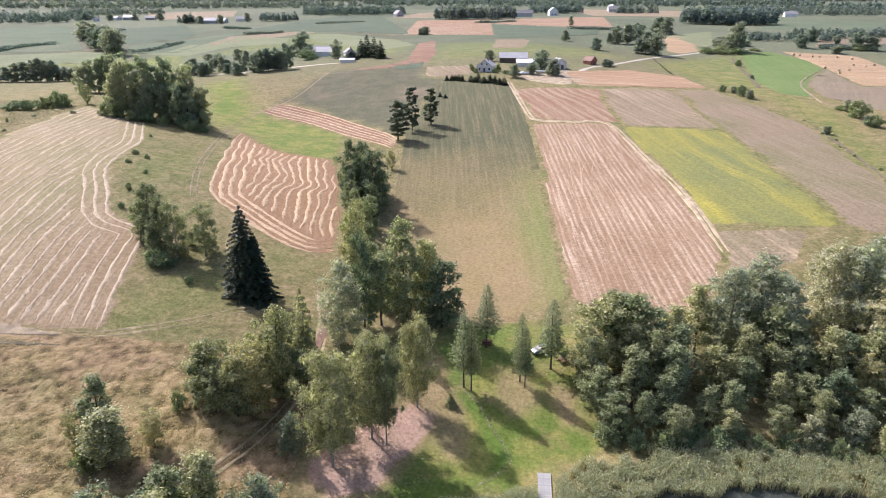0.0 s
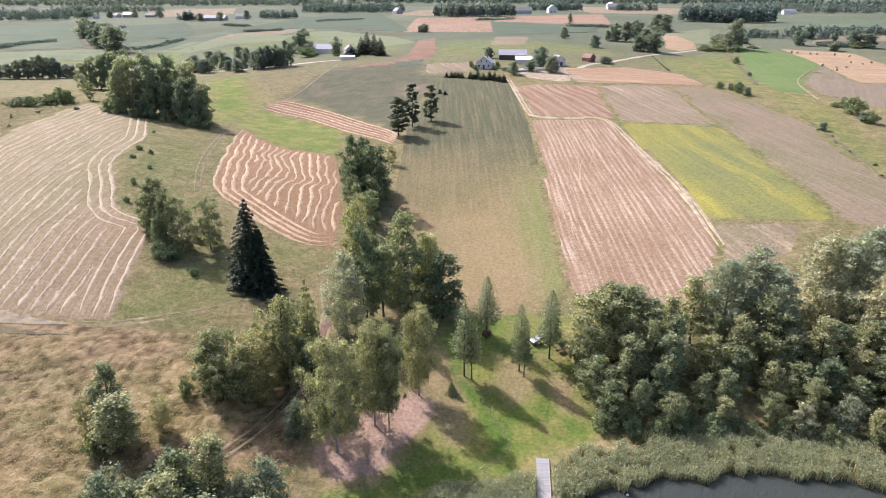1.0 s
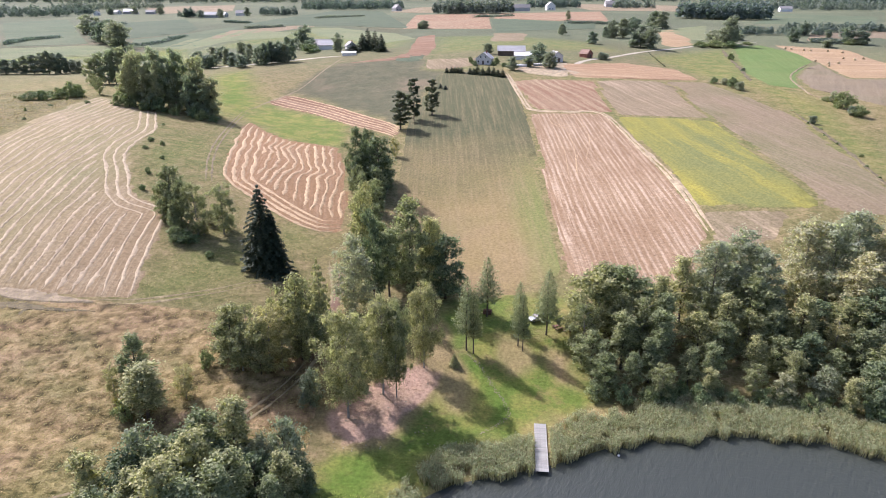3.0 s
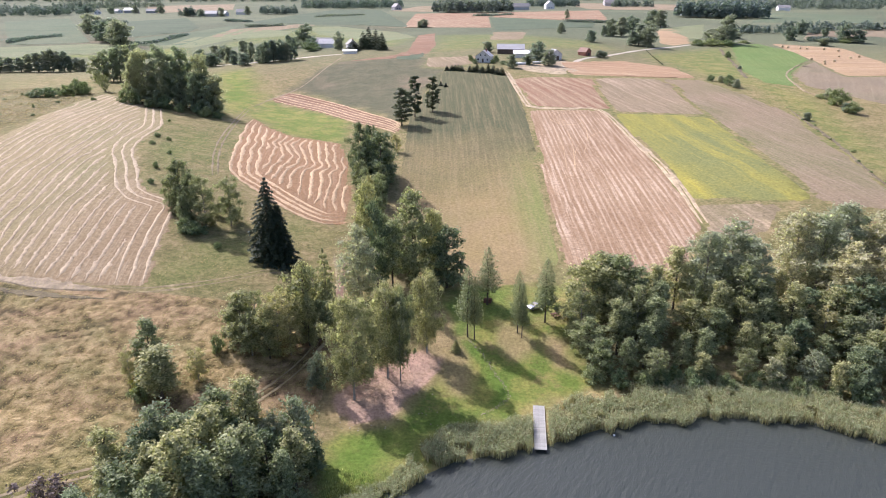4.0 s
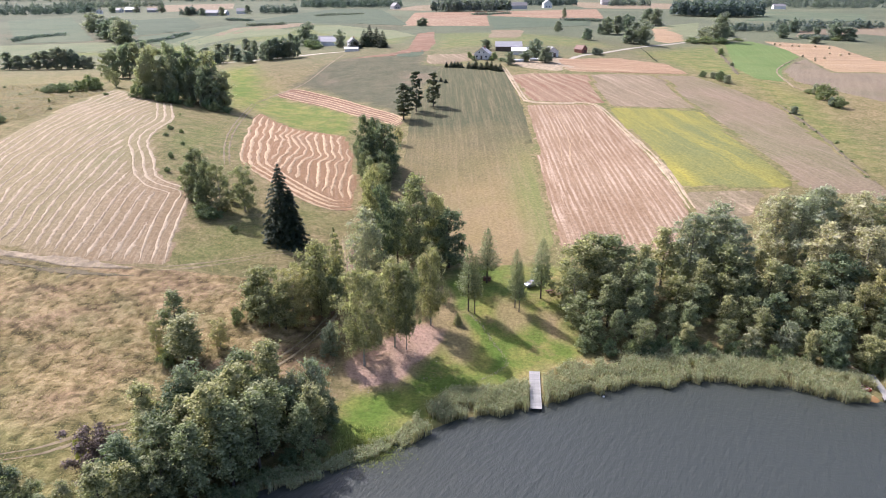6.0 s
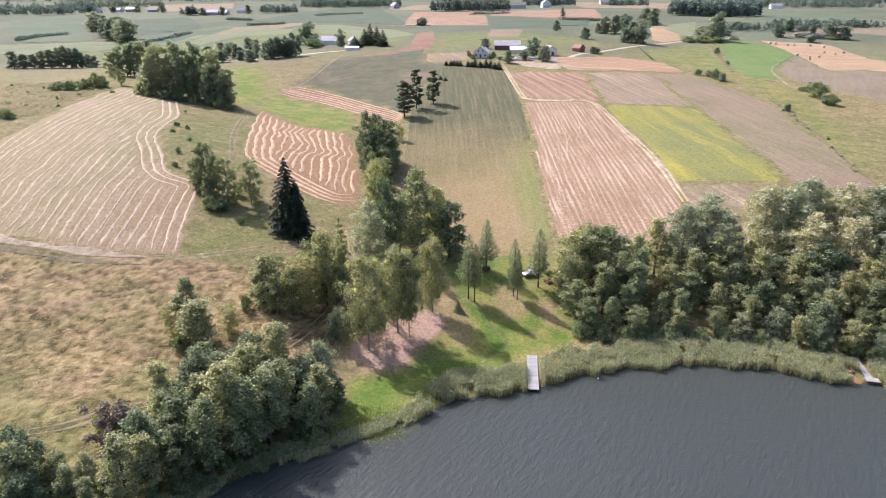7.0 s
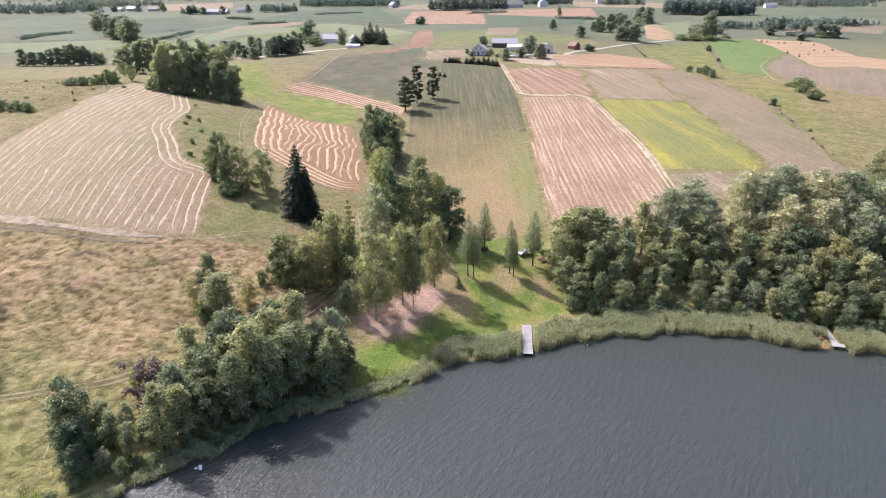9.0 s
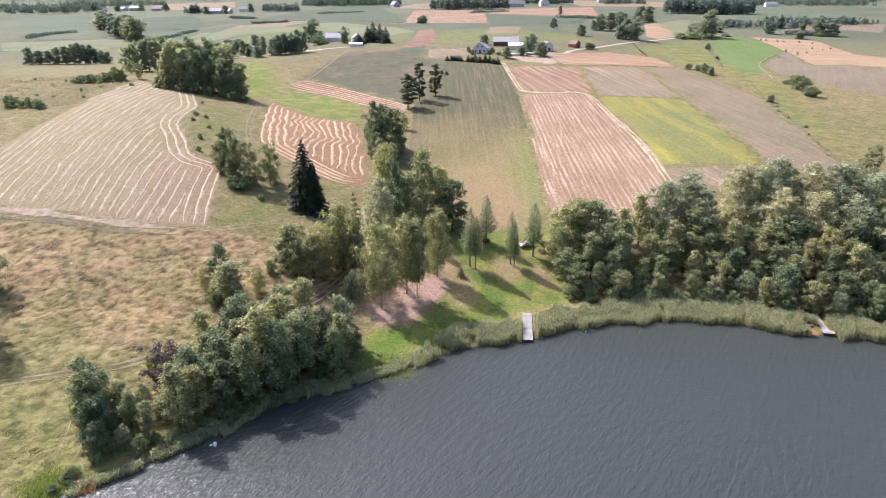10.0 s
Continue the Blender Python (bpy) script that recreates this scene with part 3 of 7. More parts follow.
FAR_G1 = [(-580.0, 929.2), (-536.3, 1014.7), (-334.3, 654.5), (-394.2, 624.5)]
FAR_G2 = [(-447.8, 906.1), (-372.9, 1027.1), (-288.2, 826.1), (-279.2, 764.2), (-317.4, 705.8), (-340.8, 678.8)]
FAR_G3 = [(-309.8, 694.8), (-276.7, 757.2), (-259.0, 837.7), (-243.1, 852.0), (-224.4, 623.7), (-283.6, 628.0)]
FAR_P1 = [(-407.9, 599.7), (-386.9, 612.5), (-329.8, 645.5), (-272.2, 618.8), (-295.1, 565.7), (-343.5, 541.0), (-367.2, 537.3)]
FAR_P2 = [(-271.4, 622.9), (-243.0, 745.3), (-221.2, 795.9), (-159.4, 740.9), (-158.5, 685.0), (-207.0, 665.2), (-221.6, 601.9)]
FAR_HILL = [(-255.1, 894.6), (-230.3, 1078.4), (-201.8, 1341.7), (-110.4, 1253.7), (-58.7, 883.2), (-33.1, 729.7), (-95.8, 797.9), (-168.2, 846.9)]
FAR_P3 = [(-157.4, 791.0), (-120.0, 791.8), (-49.2, 673.8), (-24.2, 582.3), (-49.2, 551.7), (-126.3, 687.5)]
FAR_K1 = [(-705.3, 1680.2), (-590.6, 2033.3), (-396.6, 1344.0), (-487.7, 1191.7)]
FAR_K2 = [(-97.8, 1219.4), (-62.9, 1527.2), (-3.7, 1645.4), (-20.7, 1159.1)]
FAR_K3 = [(332.1, 643.9), (418.1, 688.8), (449.4, 677.2), (388.9, 583.3), (370.4, 607.8), (296.0, 580.5)]
FAR_G4 = [(507.6, 1111.7), (598.7, 992.6), (474.0, 782.9), (335.8, 785.3)]
FAR_G5 = [(53.4, 885.0), (80.3, 876.5), (155.7, 744.2), (141.1, 672.6), (43.7, 636.8)]
FAR_B1 = [(40.3, 622.3), (70.7, 609.9), (57.9, 533.5), (32.6, 532.8)]
FAR_P4 = [(192.4, 649.6), (268.3, 733.6), (216.8, 586.5), (188.6, 539.7), (198.6, 628.1)]
GREEN_CORNER = [(-30.2, 459.4), (-13.6, 454.7), (-17.0, 420.2), (-33.3, 426.6)]
TRACK_PLOUGH = [(32.1, 379.0), (33.2, 349.0), (35.0, 308.4), (37.7, 292.8), (51.8, 289.1), (66.4, 286.2), (69.5, 238.9), (71.0, 200.4), (70.0, 162.8)]
ROAD_FAR = [(61.8, 381.4), (85.3, 430.0), (106.4, 452.8), (136.6, 489.1), (169.6, 517.7), (202.6, 544.9), (249.3, 566.2)]
PATH_LEFT = [(-67.5, 463.4), (-74.5, 398.1), (-79.4, 359.2), (-87.7, 333.6), (-93.1, 304.8), (-89.4, 272.2), (-83.6, 234.4), (-78.0, 208.3), (-71.9, 187.4)]
TRACK_FIELD = [(-98.4, 118.0), (-90.9, 117.5), (-82.1, 116.9), (-73.7, 116.9), (-63.7, 119.2), (-52.0, 125.5), (-43.2, 132.1), (-33.2, 136.0)]
RUTS2 = [(-45.9, 79.3), (-41.2, 86.3), (-36.2, 90.6), (-30.4, 98.9), (-26.8, 108.3), (-25.4, 119.3), (-26.4, 132.1), (-29.3, 147.3)]
BANK_RIGHT = [(155.0, 299.3), (152.5, 277.5), (150.4, 258.7), (143.9, 229.3), (136.1, 201.0), (133.0, 183.8)]
BANK_GREEN = [(204.4, 519.1), (193.5, 477.1), (185.9, 443.7), (175.5, 406.3), (165.5, 372.6)]
EDGE_GREY = [(235.7, 453.4), (220.3, 432.6), (203.8, 406.8), (193.0, 383.1), (185.1, 355.8), (180.2, 333.6), (184.0, 325.5)]
SAPLINGS = [(140.4, 485.4), (138.0, 466.1), (135.7, 447.7), (133.7, 432.7), (132.5, 420.6)]
STONES = [(3.6, 113.6), (5.7, 110.1), (7.6, 105.9), (9.3, 101.8), (10.5, 97.5), (8.2, 93.9), (4.8, 91.2)]
SAND_PATCH = [(-23.1, 94.2), (-18.5, 101.0), (-12.1, 107.2), (-5.1, 110.3), (-0.3, 106.8), (-3.8, 100.4), (-9.2, 94.9), (-12.0, 88.4), (-19.0, 86.3), (-22.5, 89.4)]
LAWN = [(-20.8, 84.6), (-11.9, 86.9), (-4.9, 100.3), (0.9, 111.4), (-0.2, 120.2), (6.2, 122.0), (12.9, 124.9), (25.5, 121.3), (27.4, 110.3), (28.5, 97.3), (15.3, 89.7), (-0.5, 86.8), (-10.3, 79.2), (-15.4, 71.9), (-19.8, 71.0)]
DRY_PATCH = [(14.5, 92.0), (19.0, 97.5), (27.3, 99.0), (29.0, 96.0), (23.0, 91.0), (16.7, 88.5)]

# which grass covers the land where: 0 lawn green, 1 bare sand, 2 dark pasture with painted cloud shade; softness and
# strength
LOW_BANK = [(-24, 60), (-14, 66), (-2, 79), (-12, 84), (-20, 76)]
BACK_LAWN = [(-2, 121), (27, 120), (28, 135), (6, 137), (-4, 130)]
BRIGHT_MEADOW = [(-133.9, 390), (-122.3, 415), (-96.4, 340), (-89.6, 321), (-89.9, 291), (-101.8, 297), (-117.5, 336)]
TAN_A = [(-6, 124), (3.7, 121.8), (4.0, 113.6), (4.5, 103), (2, 96), (-1.5, 97), (-4, 104)]
TAN_B = [(10.0, 120.2), (16.3, 119.6), (17.3, 111.2), (11.5, 107.1), (9.0, 112.3)]
TAN_C = [(19.3, 117.9), (25.2, 115.6), (25.3, 104.6), (20.2, 106.0)]
SOFT_MEADOW = [(130.8, 463.4), (218.8, 531.3), (167.5, 365.1), (177.3, 326.9), (148.6, 207.2), (136.3, 186.6), (153.7, 267.2), (159.6, 346.0), (144.6, 380.3)]
DITCH = [(p[0] - 2.4, p[1]) for p in STONES] + [(p[0] + 0.5, p[1]) for p in STONES[::-1]]
COVER = [
    (0, BACK_LAWN, 3.0, 0.75),
    (0, DITCH, 0.7, 1.0),
    (0, SOFT_MEADOW, 12.0, 0.5),
    (0, BRIGHT_MEADOW, 10.0, 0.9), (1, TAN_A, 2.0, 0.8), (1, TAN_B, 2.0, 0.8), (1, TAN_C, 2.0, 0.85),

    (0, LAWN, 3.0, 1.0), (0, GREEN_STRIP, 4.0, 0.75), (0, GREEN_MEADOW, 14.0, 0.8), (0, LOW_BANK, 3.0, 0.7),
    (1, SAND_PATCH, 2.5, 1.0), (1, DRY_PATCH, 3.0, 0.8), (2, SHADED_PASTURE, 5.0, 1.0),
    (0, FAR_GREEN_B, 15.0, 0.8), (2, FAR_GREEN_A, 20.0, 0.8), (2, FAR_DARK, 20.0, 0.9), (0, FAR_LIGHT, 15.0, 0.45),
    (0, MID_GREEN, 15.0, 0.4),
]
# where the grass is fresh and wet: along the ditch, by the water, below the hill grove
FRESH = [
    ([(p[0] - 2.6, p[1] - 0.3) for p in STONES[:6]] + [(p[0] + 0.2, p[1]) for p in STONES[5::-1]], 0.8, 0.85),
    ([(0.5, 128), (4.2, 121), (2.6, 114), (0.6, 114.5), (-0.5, 121), (-3, 128)], 1.2, 0.8),
    ([(-20.5, 83), (-12, 85.5), (-4, 92), (6, 95), (9, 90.5), (-1, 86.5), (-10.5, 79), (-15.5, 71.5), (-20, 70.5)], 2.0, 0.6),
    ([(4, 134), (12, 133), (14, 124), (8, 122), (4, 128)], 2.0, 0.55),
    (GREEN_STRIP, 3.0, 0.2), ([(-121, 372), (-110, 366), (-99, 318), (-108, 316)], 6.0, 0.55),
    ([(-66, 121), (-56, 122), (-48, 131), (-50, 148), (-56, 152), (-64, 143)], 6.0, 0.33), ([(-50, 150), (-36, 148), (-32, 160), (-44, 166)], 5.0, 0.25), ([(-98, 205), (-86, 190), (-80, 215), (-92, 240)], 7.0, 0.2),
]


def spread(core, steps):
    """Coordinates from the core outwards to both sides, with growing steps."""
    out = list(core)
    for far, step in steps:
        while out[0] > -far:
            out.insert(0, out[0] - step)
        while out[-1] < far:
            out.append(out[-1] + step)
    return np.array(out)


def build_ground():
    xs = spread(np.concatenate([np.arange(-170, -34, 2.0), np.arange(-34, 38, 1.0), np.arange(38, 171, 2.0)]), [(420, 5), (900, 16), (2400, 60), (4800, 200)])
    ys = np.concatenate([np.arange(-4800, -450, 200), np.arange(-450, 20, 15), np.arange(20, 60, 2.0), np.arange(60, 140, 1.0), np.arange(140, 300, 2.0), np.arange(300, 700, 5), np.arange(700, 1500, 14), np.arange(1500, 2600, 50), np.arange(2600, 4801, 110)])
    gx, gy = np.meshgrid(xs, ys)
    wild = wildness(gx, gy)
    z = surface(gx, gy) - 0.45 * smooth(0.3, 0.8, wild) * (gx > -148) * (gy > 24)
    verts = np.stack([gx, gy, z], -1).reshape(-1, 3)
    w, hgt = len(xs), len(ys)
    i = (np.arange(hgt - 1)[:, None] * w + np.arange(w - 1)).ravel()
    faces = np.stack([i, i + 1, i + 1 + w, i + w], 1)
    me = bpy.data.meshes.new("ground")
    me.from_pydata(verts.tolist(), [], faces.tolist())
    me.polygons.foreach_set("use_smooth", np.ones(len(faces), bool))
    fx, fy = gx.ravel(), gy.ravel()
    wob = (vnoise(fx, fy, 7, 4) - 0.5) * 5 + (vnoise(fx, fy, 2.5, 5) - 0.5) * 2
    col = np.zeros((len(fx), 4), np.float32)
    for k, outline, soft, lift in COVER:
        inside = smooth(-soft, soft, polygon_depth(fx, fy, outline) + wob * min(1, soft / 2.5))
        col[:, k] = np.maximum(col[:, k], inside * lift)
    col[:, 3] = wild.ravel()
    fresh = np.zeros(len(fx), np.float32)
    for outline, soft, lift in FRESH:
        fresh = np.maximum(fresh, lift * smooth(-soft, soft, polygon_depth(fx, fy, outline) + wob * min(1, soft / 3)))
    me.attributes.new("fresh", "FLOAT", "POINT").data.foreach_set("value", fresh.astype(np.float32))
    attr = me.color_attributes.new("cover", "FLOAT_COLOR", "POINT")
    attr.data.foreach_set("color", col.ravel())
    me.materials.append(MAT_GROUND)
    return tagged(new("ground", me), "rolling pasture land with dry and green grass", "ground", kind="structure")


def field(name, outline, mat, label, lift=0.1, cut=4.0, category="field"):
    """A cultivated patch draped over the land."""
    pts = []
    n = len(outline)
    for i, p in enumerate(outline):
        p, a, b = Vector(p), Vector(outline[i - 1]), Vector(outline[(i + 1) % n])
        for q in (a, b):
            reach = min(0.3, 3.0 / max((q - p).length, 0.01))
            pts.append(p + (q - p) * reach)
    bm = bmesh.new()
    bm.faces.new([bm.verts.new((p.x, p.y, 0)) for p in pts])
    bmesh.ops.triangulate(bm, faces=bm.faces[:])
    for axis in (0, 1):
        low, high = min(p[axis] for p in pts), max(p[axis] for p in pts)
        normal = (1, 0, 0) if axis == 0 else (0, 1, 0)
        for s in np.arange(math.ceil(low / cut) * cut, high, cut):
            bmesh.ops.bisect_plane(bm, geom=bm.verts[:] + bm.edges[:] + bm.faces[:], dist=1e-4, plane_co=(s, s, 0), plane_no=normal)
    rim = [e for e in bm.edges if len(e.link_faces) == 1 and e.calc_length() > 0.3 * cut]
    bmesh.ops.subdivide_edges(bm, edges=rim, cuts=2, use_grid_fill=False)
    bmesh.ops.triangulate(bm, faces=[f for f in bm.faces if len(f.verts) > 4])
    edge = {v for e in bm.edges if len(e.link_faces) == 1 for v in e.verts}
    co = np.array([v.co for v in bm.verts])
    shift = np.stack([vnoise(co[:, 0], co[:, 1], 6, 8) + 0.8 * vnoise(co[:, 0], co[:, 1], 1.4, 18), vnoise(co[:, 0], co[:, 1], 6, 9) + 0.8 * vnoise(co[:, 0], co[:, 1], 1.4, 19)], 1) * 2 - 1.8
    co[:, :2] += shift * 0.7 * np.array([[v in edge] for v in bm.verts])
    z = height(co[:, 0], co[:, 1]) + np.array([-0.05 if v in edge else lift for v in bm.verts])
    for v, c, zz in zip(bm.verts, co, z):
        v.co = (c[0], c[1], zz)
    bm.normal_update()
    for f in bm.faces:
        f.smooth = True
        if f.normal.z < 0:
            f.normal_flip()
    me = bpy.data.meshes.new(name)
    bm.to_mesh(me)
    bm.free()
    me.materials.append(mat)
    return tagged(new(name, me), label, category, kind="structure")


def curve_points(points, step):
    """Evenly spaced points on a smooth line through the given ones."""
    p = np.array(points, float)
    p = np.vstack([2 * p[0] - p[1], p, 2 * p[-1] - p[-2]])
    out = []
    for a, b, c, d in zip(p, p[1:], p[2:], p[3:]):
        for t in np.linspace(0, 1, max(2, int(np.linalg.norm(c - b) / step)), endpoint=False):
            out.append(0.5 * (2 * b + (c - a) * t + (2 * a - 5 * b + 4 * c - d) * t * t + (3 * b - a - 3 * c + d) * t ** 3))
    return np.array(out + [p[-2]])


def ribbon(name, points, width, mat, label, lift=0.14, step=2.0, offset=0.0, category="track", wobble=0.25, bank=False):
    """A track or road along a line, draped over the land."""
    p = curve_points(points, step)
    t = np.gradient(p, axis=0)
    t /= np.linalg.norm(t, axis=1, keepdims=True) + 1e-9
    side = np.stack([t[:, 1], -t[:, 0]], 1)
    verts, faces = [], []
    for i, (q, s) in enumerate(zip(p, side)):
        w = width * (1 + wobble * (2 * float(vnoise(q[0], q[1], 5, 11)) - 1)) * min(1.0, 0.2 + 0.2 * min(i, len(p) - 1 - i))
        for u in (-0.5, -0.3, 0.3, 0.5):
            ragged = 1 + (1.4 * wobble * (2 * float(vnoise(q[0] + 40 * u, q[1], 1.3, 12)) - 1) if abs(u) == 0.5 else 0)
            r = q + s * (offset + u * w * ragged)
            if bank and u == 0.5:
                r = q + s * (offset + 0.3 * w * (0.9 + 0.3 * float(vnoise(q[0], q[1], 1.6, 13))) + 0.3)
            verts.append((r[0], r[1], ground_z(r[0], r[1]) + (lift if abs(u) < 0.5 else -0.03)))
        if i:
            b = 4 * i
            faces += [(b + j - 4, b + j - 3, b + j + 1, b + j) for j in range(3)]
    ob = mesh_object(name, verts, faces, mat)
    return tagged(ob, label, category, kind="structure")


def windrow(line, width, tall, mat, rng, label, group):
    """A low ridge of raked straw along a line of plan points."""
    verts, faces = [], []
    t = np.gradient(line, axis=0)
    t /= np.linalg.norm(t, axis=1, keepdims=True) + 1e-9
    for i, (q, d) in enumerate(zip(line, t)):
        fade = min(1.0, 0.15 + 0.25 * min(i, len(line) - 1 - i))
        w, h = fade * width * (0.5 + 0.9 * float(vnoise(q[0], q[1], 3, 3))) * rng.uniform(0.75, 1.25), fade * tall * rng.uniform(0.5, 1.3)
        q = q + np.array([d[1], -d[0]]) * rng.gauss(0, 0.11)
        for u, up in ((-0.5, 0.0), (-0.25, 0.75), (0.05, 1.0), (0.3, 0.7), (0.5, 0.0)):
            x, y = q[0] + d[1] * u * w, q[1] - d[0] * u * w
            verts.append((x, y, ground_z(x, y) + 0.02 + up * (h + 0.08)))
        if i:
            b = 5 * i
            faces += [(b + j - 5, b + j - 4, b + j + 1, b + j) for j in range(4)]
    return tagged(mesh_object("hay_windrow", verts, faces, mat), label, "windrow", group)


def windrows(outline, along, spacing, wave, lengths, width, tall, mat, seed, label, group, margin=2.0, border=(), turns=0):
    rng = random.Random(seed)
    d = np.array(along) / np.hypot(*along)
    s = np.array([d[1], -d[0]])
    p = np.array(outline)
    us, vs = p @ s, p @ d
    for k in range(turns):
        t = np.gradient(border, axis=0)
        t /= np.linalg.norm(t, axis=1, keepdims=True) + 1e-9
        line = border + np.stack([-t[:, 1], t[:, 0]], 1) * (k + 0.5) * spacing
        line += ((vnoise(line[:, 0], line[:, 1], 9, seed + 4) - 0.5) * wave * 0.5)[:, None] * np.stack([-t[:, 1], t[:, 0]], 1)
        line = np.array([q for q in line if polygon_depth(q[:1], q[1:], outline)[0] > 0.8])
        line = line[np.r_[True, np.hypot(*np.diff(line, axis=0).T) > 0.7]]
        windrow(line, width, tall, mat, rng, label, group)
    for u in np.arange(us.min() + spacing / 2, us.max(), spacing):
        v = np.arange(vs.min(), vs.max(), 0.8)
        x, y = d[0] * v + s[0] * u, d[1] * v + s[1] * u
        bend = wave * ((vnoise(x, y, lengths, seed) - 0.5) * 2 + 0.5 * (vnoise(x, y, lengths * 0.4, seed + 1) - 0.5) * 2)
        line = np.stack([x + s[0] * bend, y + s[1] * bend], 1)
        ok = polygon_depth(line[:, 0], line[:, 1], outline) > margin
        if turns:
            away = np.min(np.hypot(line[:, None, 0] - border[None, :, 0], line[:, None, 1] - border[None, :, 1]), 1)
            ok &= away > (turns + 0.1) * spacing
        run = []
        for q, inside in zip(line, list(ok[:-1]) + [False]):
            if inside:
                run.append(q)
            else:
                if len(run) > 11:
                    windrow(np.array(run), width, tall, mat, rng, label, group)
                run = []


build_ground()
bm = bmesh.new()
bm.faces.new([bm.verts.new(c) for c in ((-470, -470, 0), (740, -470, 0), (740, 104, 0), (-470, 104, 0))])
tagged(part("water", bm, MAT_WATER, None), "dark grey lake water with fine wind ripples", "lake", kind="structure")

MAT_EARTH = plain_material("brown_earth", (0.17, 0.105, 0.07), 0.95, 0.5, 0.3, 0.08)
MAT_BANK = plain_material("weedy_bank", (0.15, 0.12, 0.065), 0.95, 0.5, 0.4, 0.15)
M_LEFT = field_material("mown_field", (0.27, 0.212, 0.112), (0.245, 0.2, 0.098), (0.2, 0.185, 0.082), (-0.1, 0.995), 1.3, 0.6, 0.5, (0.38, 0.3, 0.19), margin=(-106, -84, (0.25, 0.176, 0.1), 235))
M_MID = field_material("raked_field", (0.265, 0.155, 0.076), (0.235, 0.143, 0.074), None, (-0.13, 0.99), 1.2, 0.35, 0.5, (0.38, 0.265, 0.175))
M_RED = field_material("red_stubble", (0.215, 0.124, 0.076), (0.192, 0.115, 0.07), None, (0.72, -0.69), 5.5, 0.4, 0.2, (0.39, 0.275, 0.19))
# the centre field darkens from 192 to 262 m, painted cloud shade
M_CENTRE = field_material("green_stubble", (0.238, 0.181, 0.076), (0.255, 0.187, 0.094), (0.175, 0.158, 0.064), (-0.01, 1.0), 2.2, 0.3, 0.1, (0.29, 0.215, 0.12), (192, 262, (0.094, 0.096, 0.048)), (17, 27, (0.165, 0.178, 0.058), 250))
M_PLOUGH = field_material("harvested_field", (0.238, 0.155, 0.09), (0.27, 0.182, 0.108), None, (0.0, 1.0), 1.7, 0.85, 0.12, (0.44, 0.33, 0.225), regular=0.12)
M_REDSOIL = field_material("red_soil", (0.225, 0.13, 0.08), (0.25, 0.152, 0.094), (0.27, 0.19, 0.12), (-0.25, 0.97), 4.6, 0.95, 1.2, (0.34, 0.25, 0.155), regular=0.2)
M_BEIGE = field_material("beige_stubble", (0.232, 0.178, 0.108), (0.205, 0.158, 0.095), (0.19, 0.158, 0.084), (-0.25, 0.97), 4.2, 0.7, 1.0, (0.36, 0.275, 0.185))
M_YELLOW = field_material("yellow_crop", (0.24, 0.22, 0.056), (0.2, 0.194, 0.06), (0.145, 0.158, 0.066), (-0.15, 1.0), 14.0, 0.7, 1.2, (0.33, 0.285, 0.055))
M_BROWN = field_material("brown_stubble", (0.2, 0.162, 0.092), (0.235, 0.175, 0.11), (0.165, 0.15, 0.072), (-0.2, 1.0), 2.4, 0.6, 0.8, (0.3, 0.225, 0.16))
M_ORANGE = field_material("orange_stubble", (0.335, 0.23, 0.126), (0.295, 0.2, 0.112), None, (1.0, -0.1), 4.0, 0.5, 0.6, (0.45, 0.335, 0.22))
M_RUST = field_material("rusty_stubble", (0.275, 0.17, 0.098), (0.31, 0.2, 0.115), (0.33, 0.24, 0.145), (1.0, -0.1), 4.0, 0.8, 0.8, (0.4, 0.29, 0.175))
M_GREEN = field_material("clover_field", (0.12, 0.172, 0.052), (0.15, 0.188, 0.062), None, (0.2, 1.0), 5.0, 0.2, 0.6)
M_GREY = field_material("grey_fallow", (0.19, 0.152, 0.1), (0.22, 0.17, 0.108), (0.165, 0.146, 0.078), (0.5, 1.0), 4.0, 0.3, 0.6)

# distant crops: their greens are desaturated to carry some haze
M_HAZEGREEN = field_material("hazed_far_meadow", (0.095, 0.12, 0.068), (0.115, 0.134, 0.076), (0.14, 0.15, 0.085), (1.0, 0.3), 6.0, 0.3, 1.0)
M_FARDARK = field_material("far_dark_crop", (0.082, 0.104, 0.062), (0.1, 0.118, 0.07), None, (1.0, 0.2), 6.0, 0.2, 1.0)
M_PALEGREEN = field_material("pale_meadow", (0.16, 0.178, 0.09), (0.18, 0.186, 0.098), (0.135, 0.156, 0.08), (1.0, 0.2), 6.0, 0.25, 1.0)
field("field_1", LEFT_FIELD, M_LEFT, "mown straw-coloured meadow with raked rows", 0.06, 4)
field("field_2", MID_FIELD, M_MID, "orange-brown raked hay field with wavy rows", 0.06, 4)
field("field_3", RED_STRIP, M_RED, "curved strip of reddish striped stubble", 0.06, 4)
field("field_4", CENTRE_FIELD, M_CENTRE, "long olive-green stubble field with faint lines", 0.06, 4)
field("field_5", PLOUGH_FIELD, M_PLOUGH, "pinkish harvested field with pale straw lines", 0.06, 4)
field("field_6", RED_PLOUGH, M_REDSOIL, "reddish bare soil field on the hill", 0.06, 5)
field("field_7", BEIGE_UPPER, M_BEIGE, "beige stubble field with curved lines", 0.06, 5)
field("field_8", YELLOW_FIELD, M_YELLOW, "yellow-green crop field with darker bands", 0.06, 5)
field("field_9", BEIGE_LOW, M_BEIGE, "beige stubble corner below the yellow crop", 0.06, 4)
field("field_10", BROWN_RIGHT, M_BROWN, "brownish-green stubble slope", 0.06, 5)
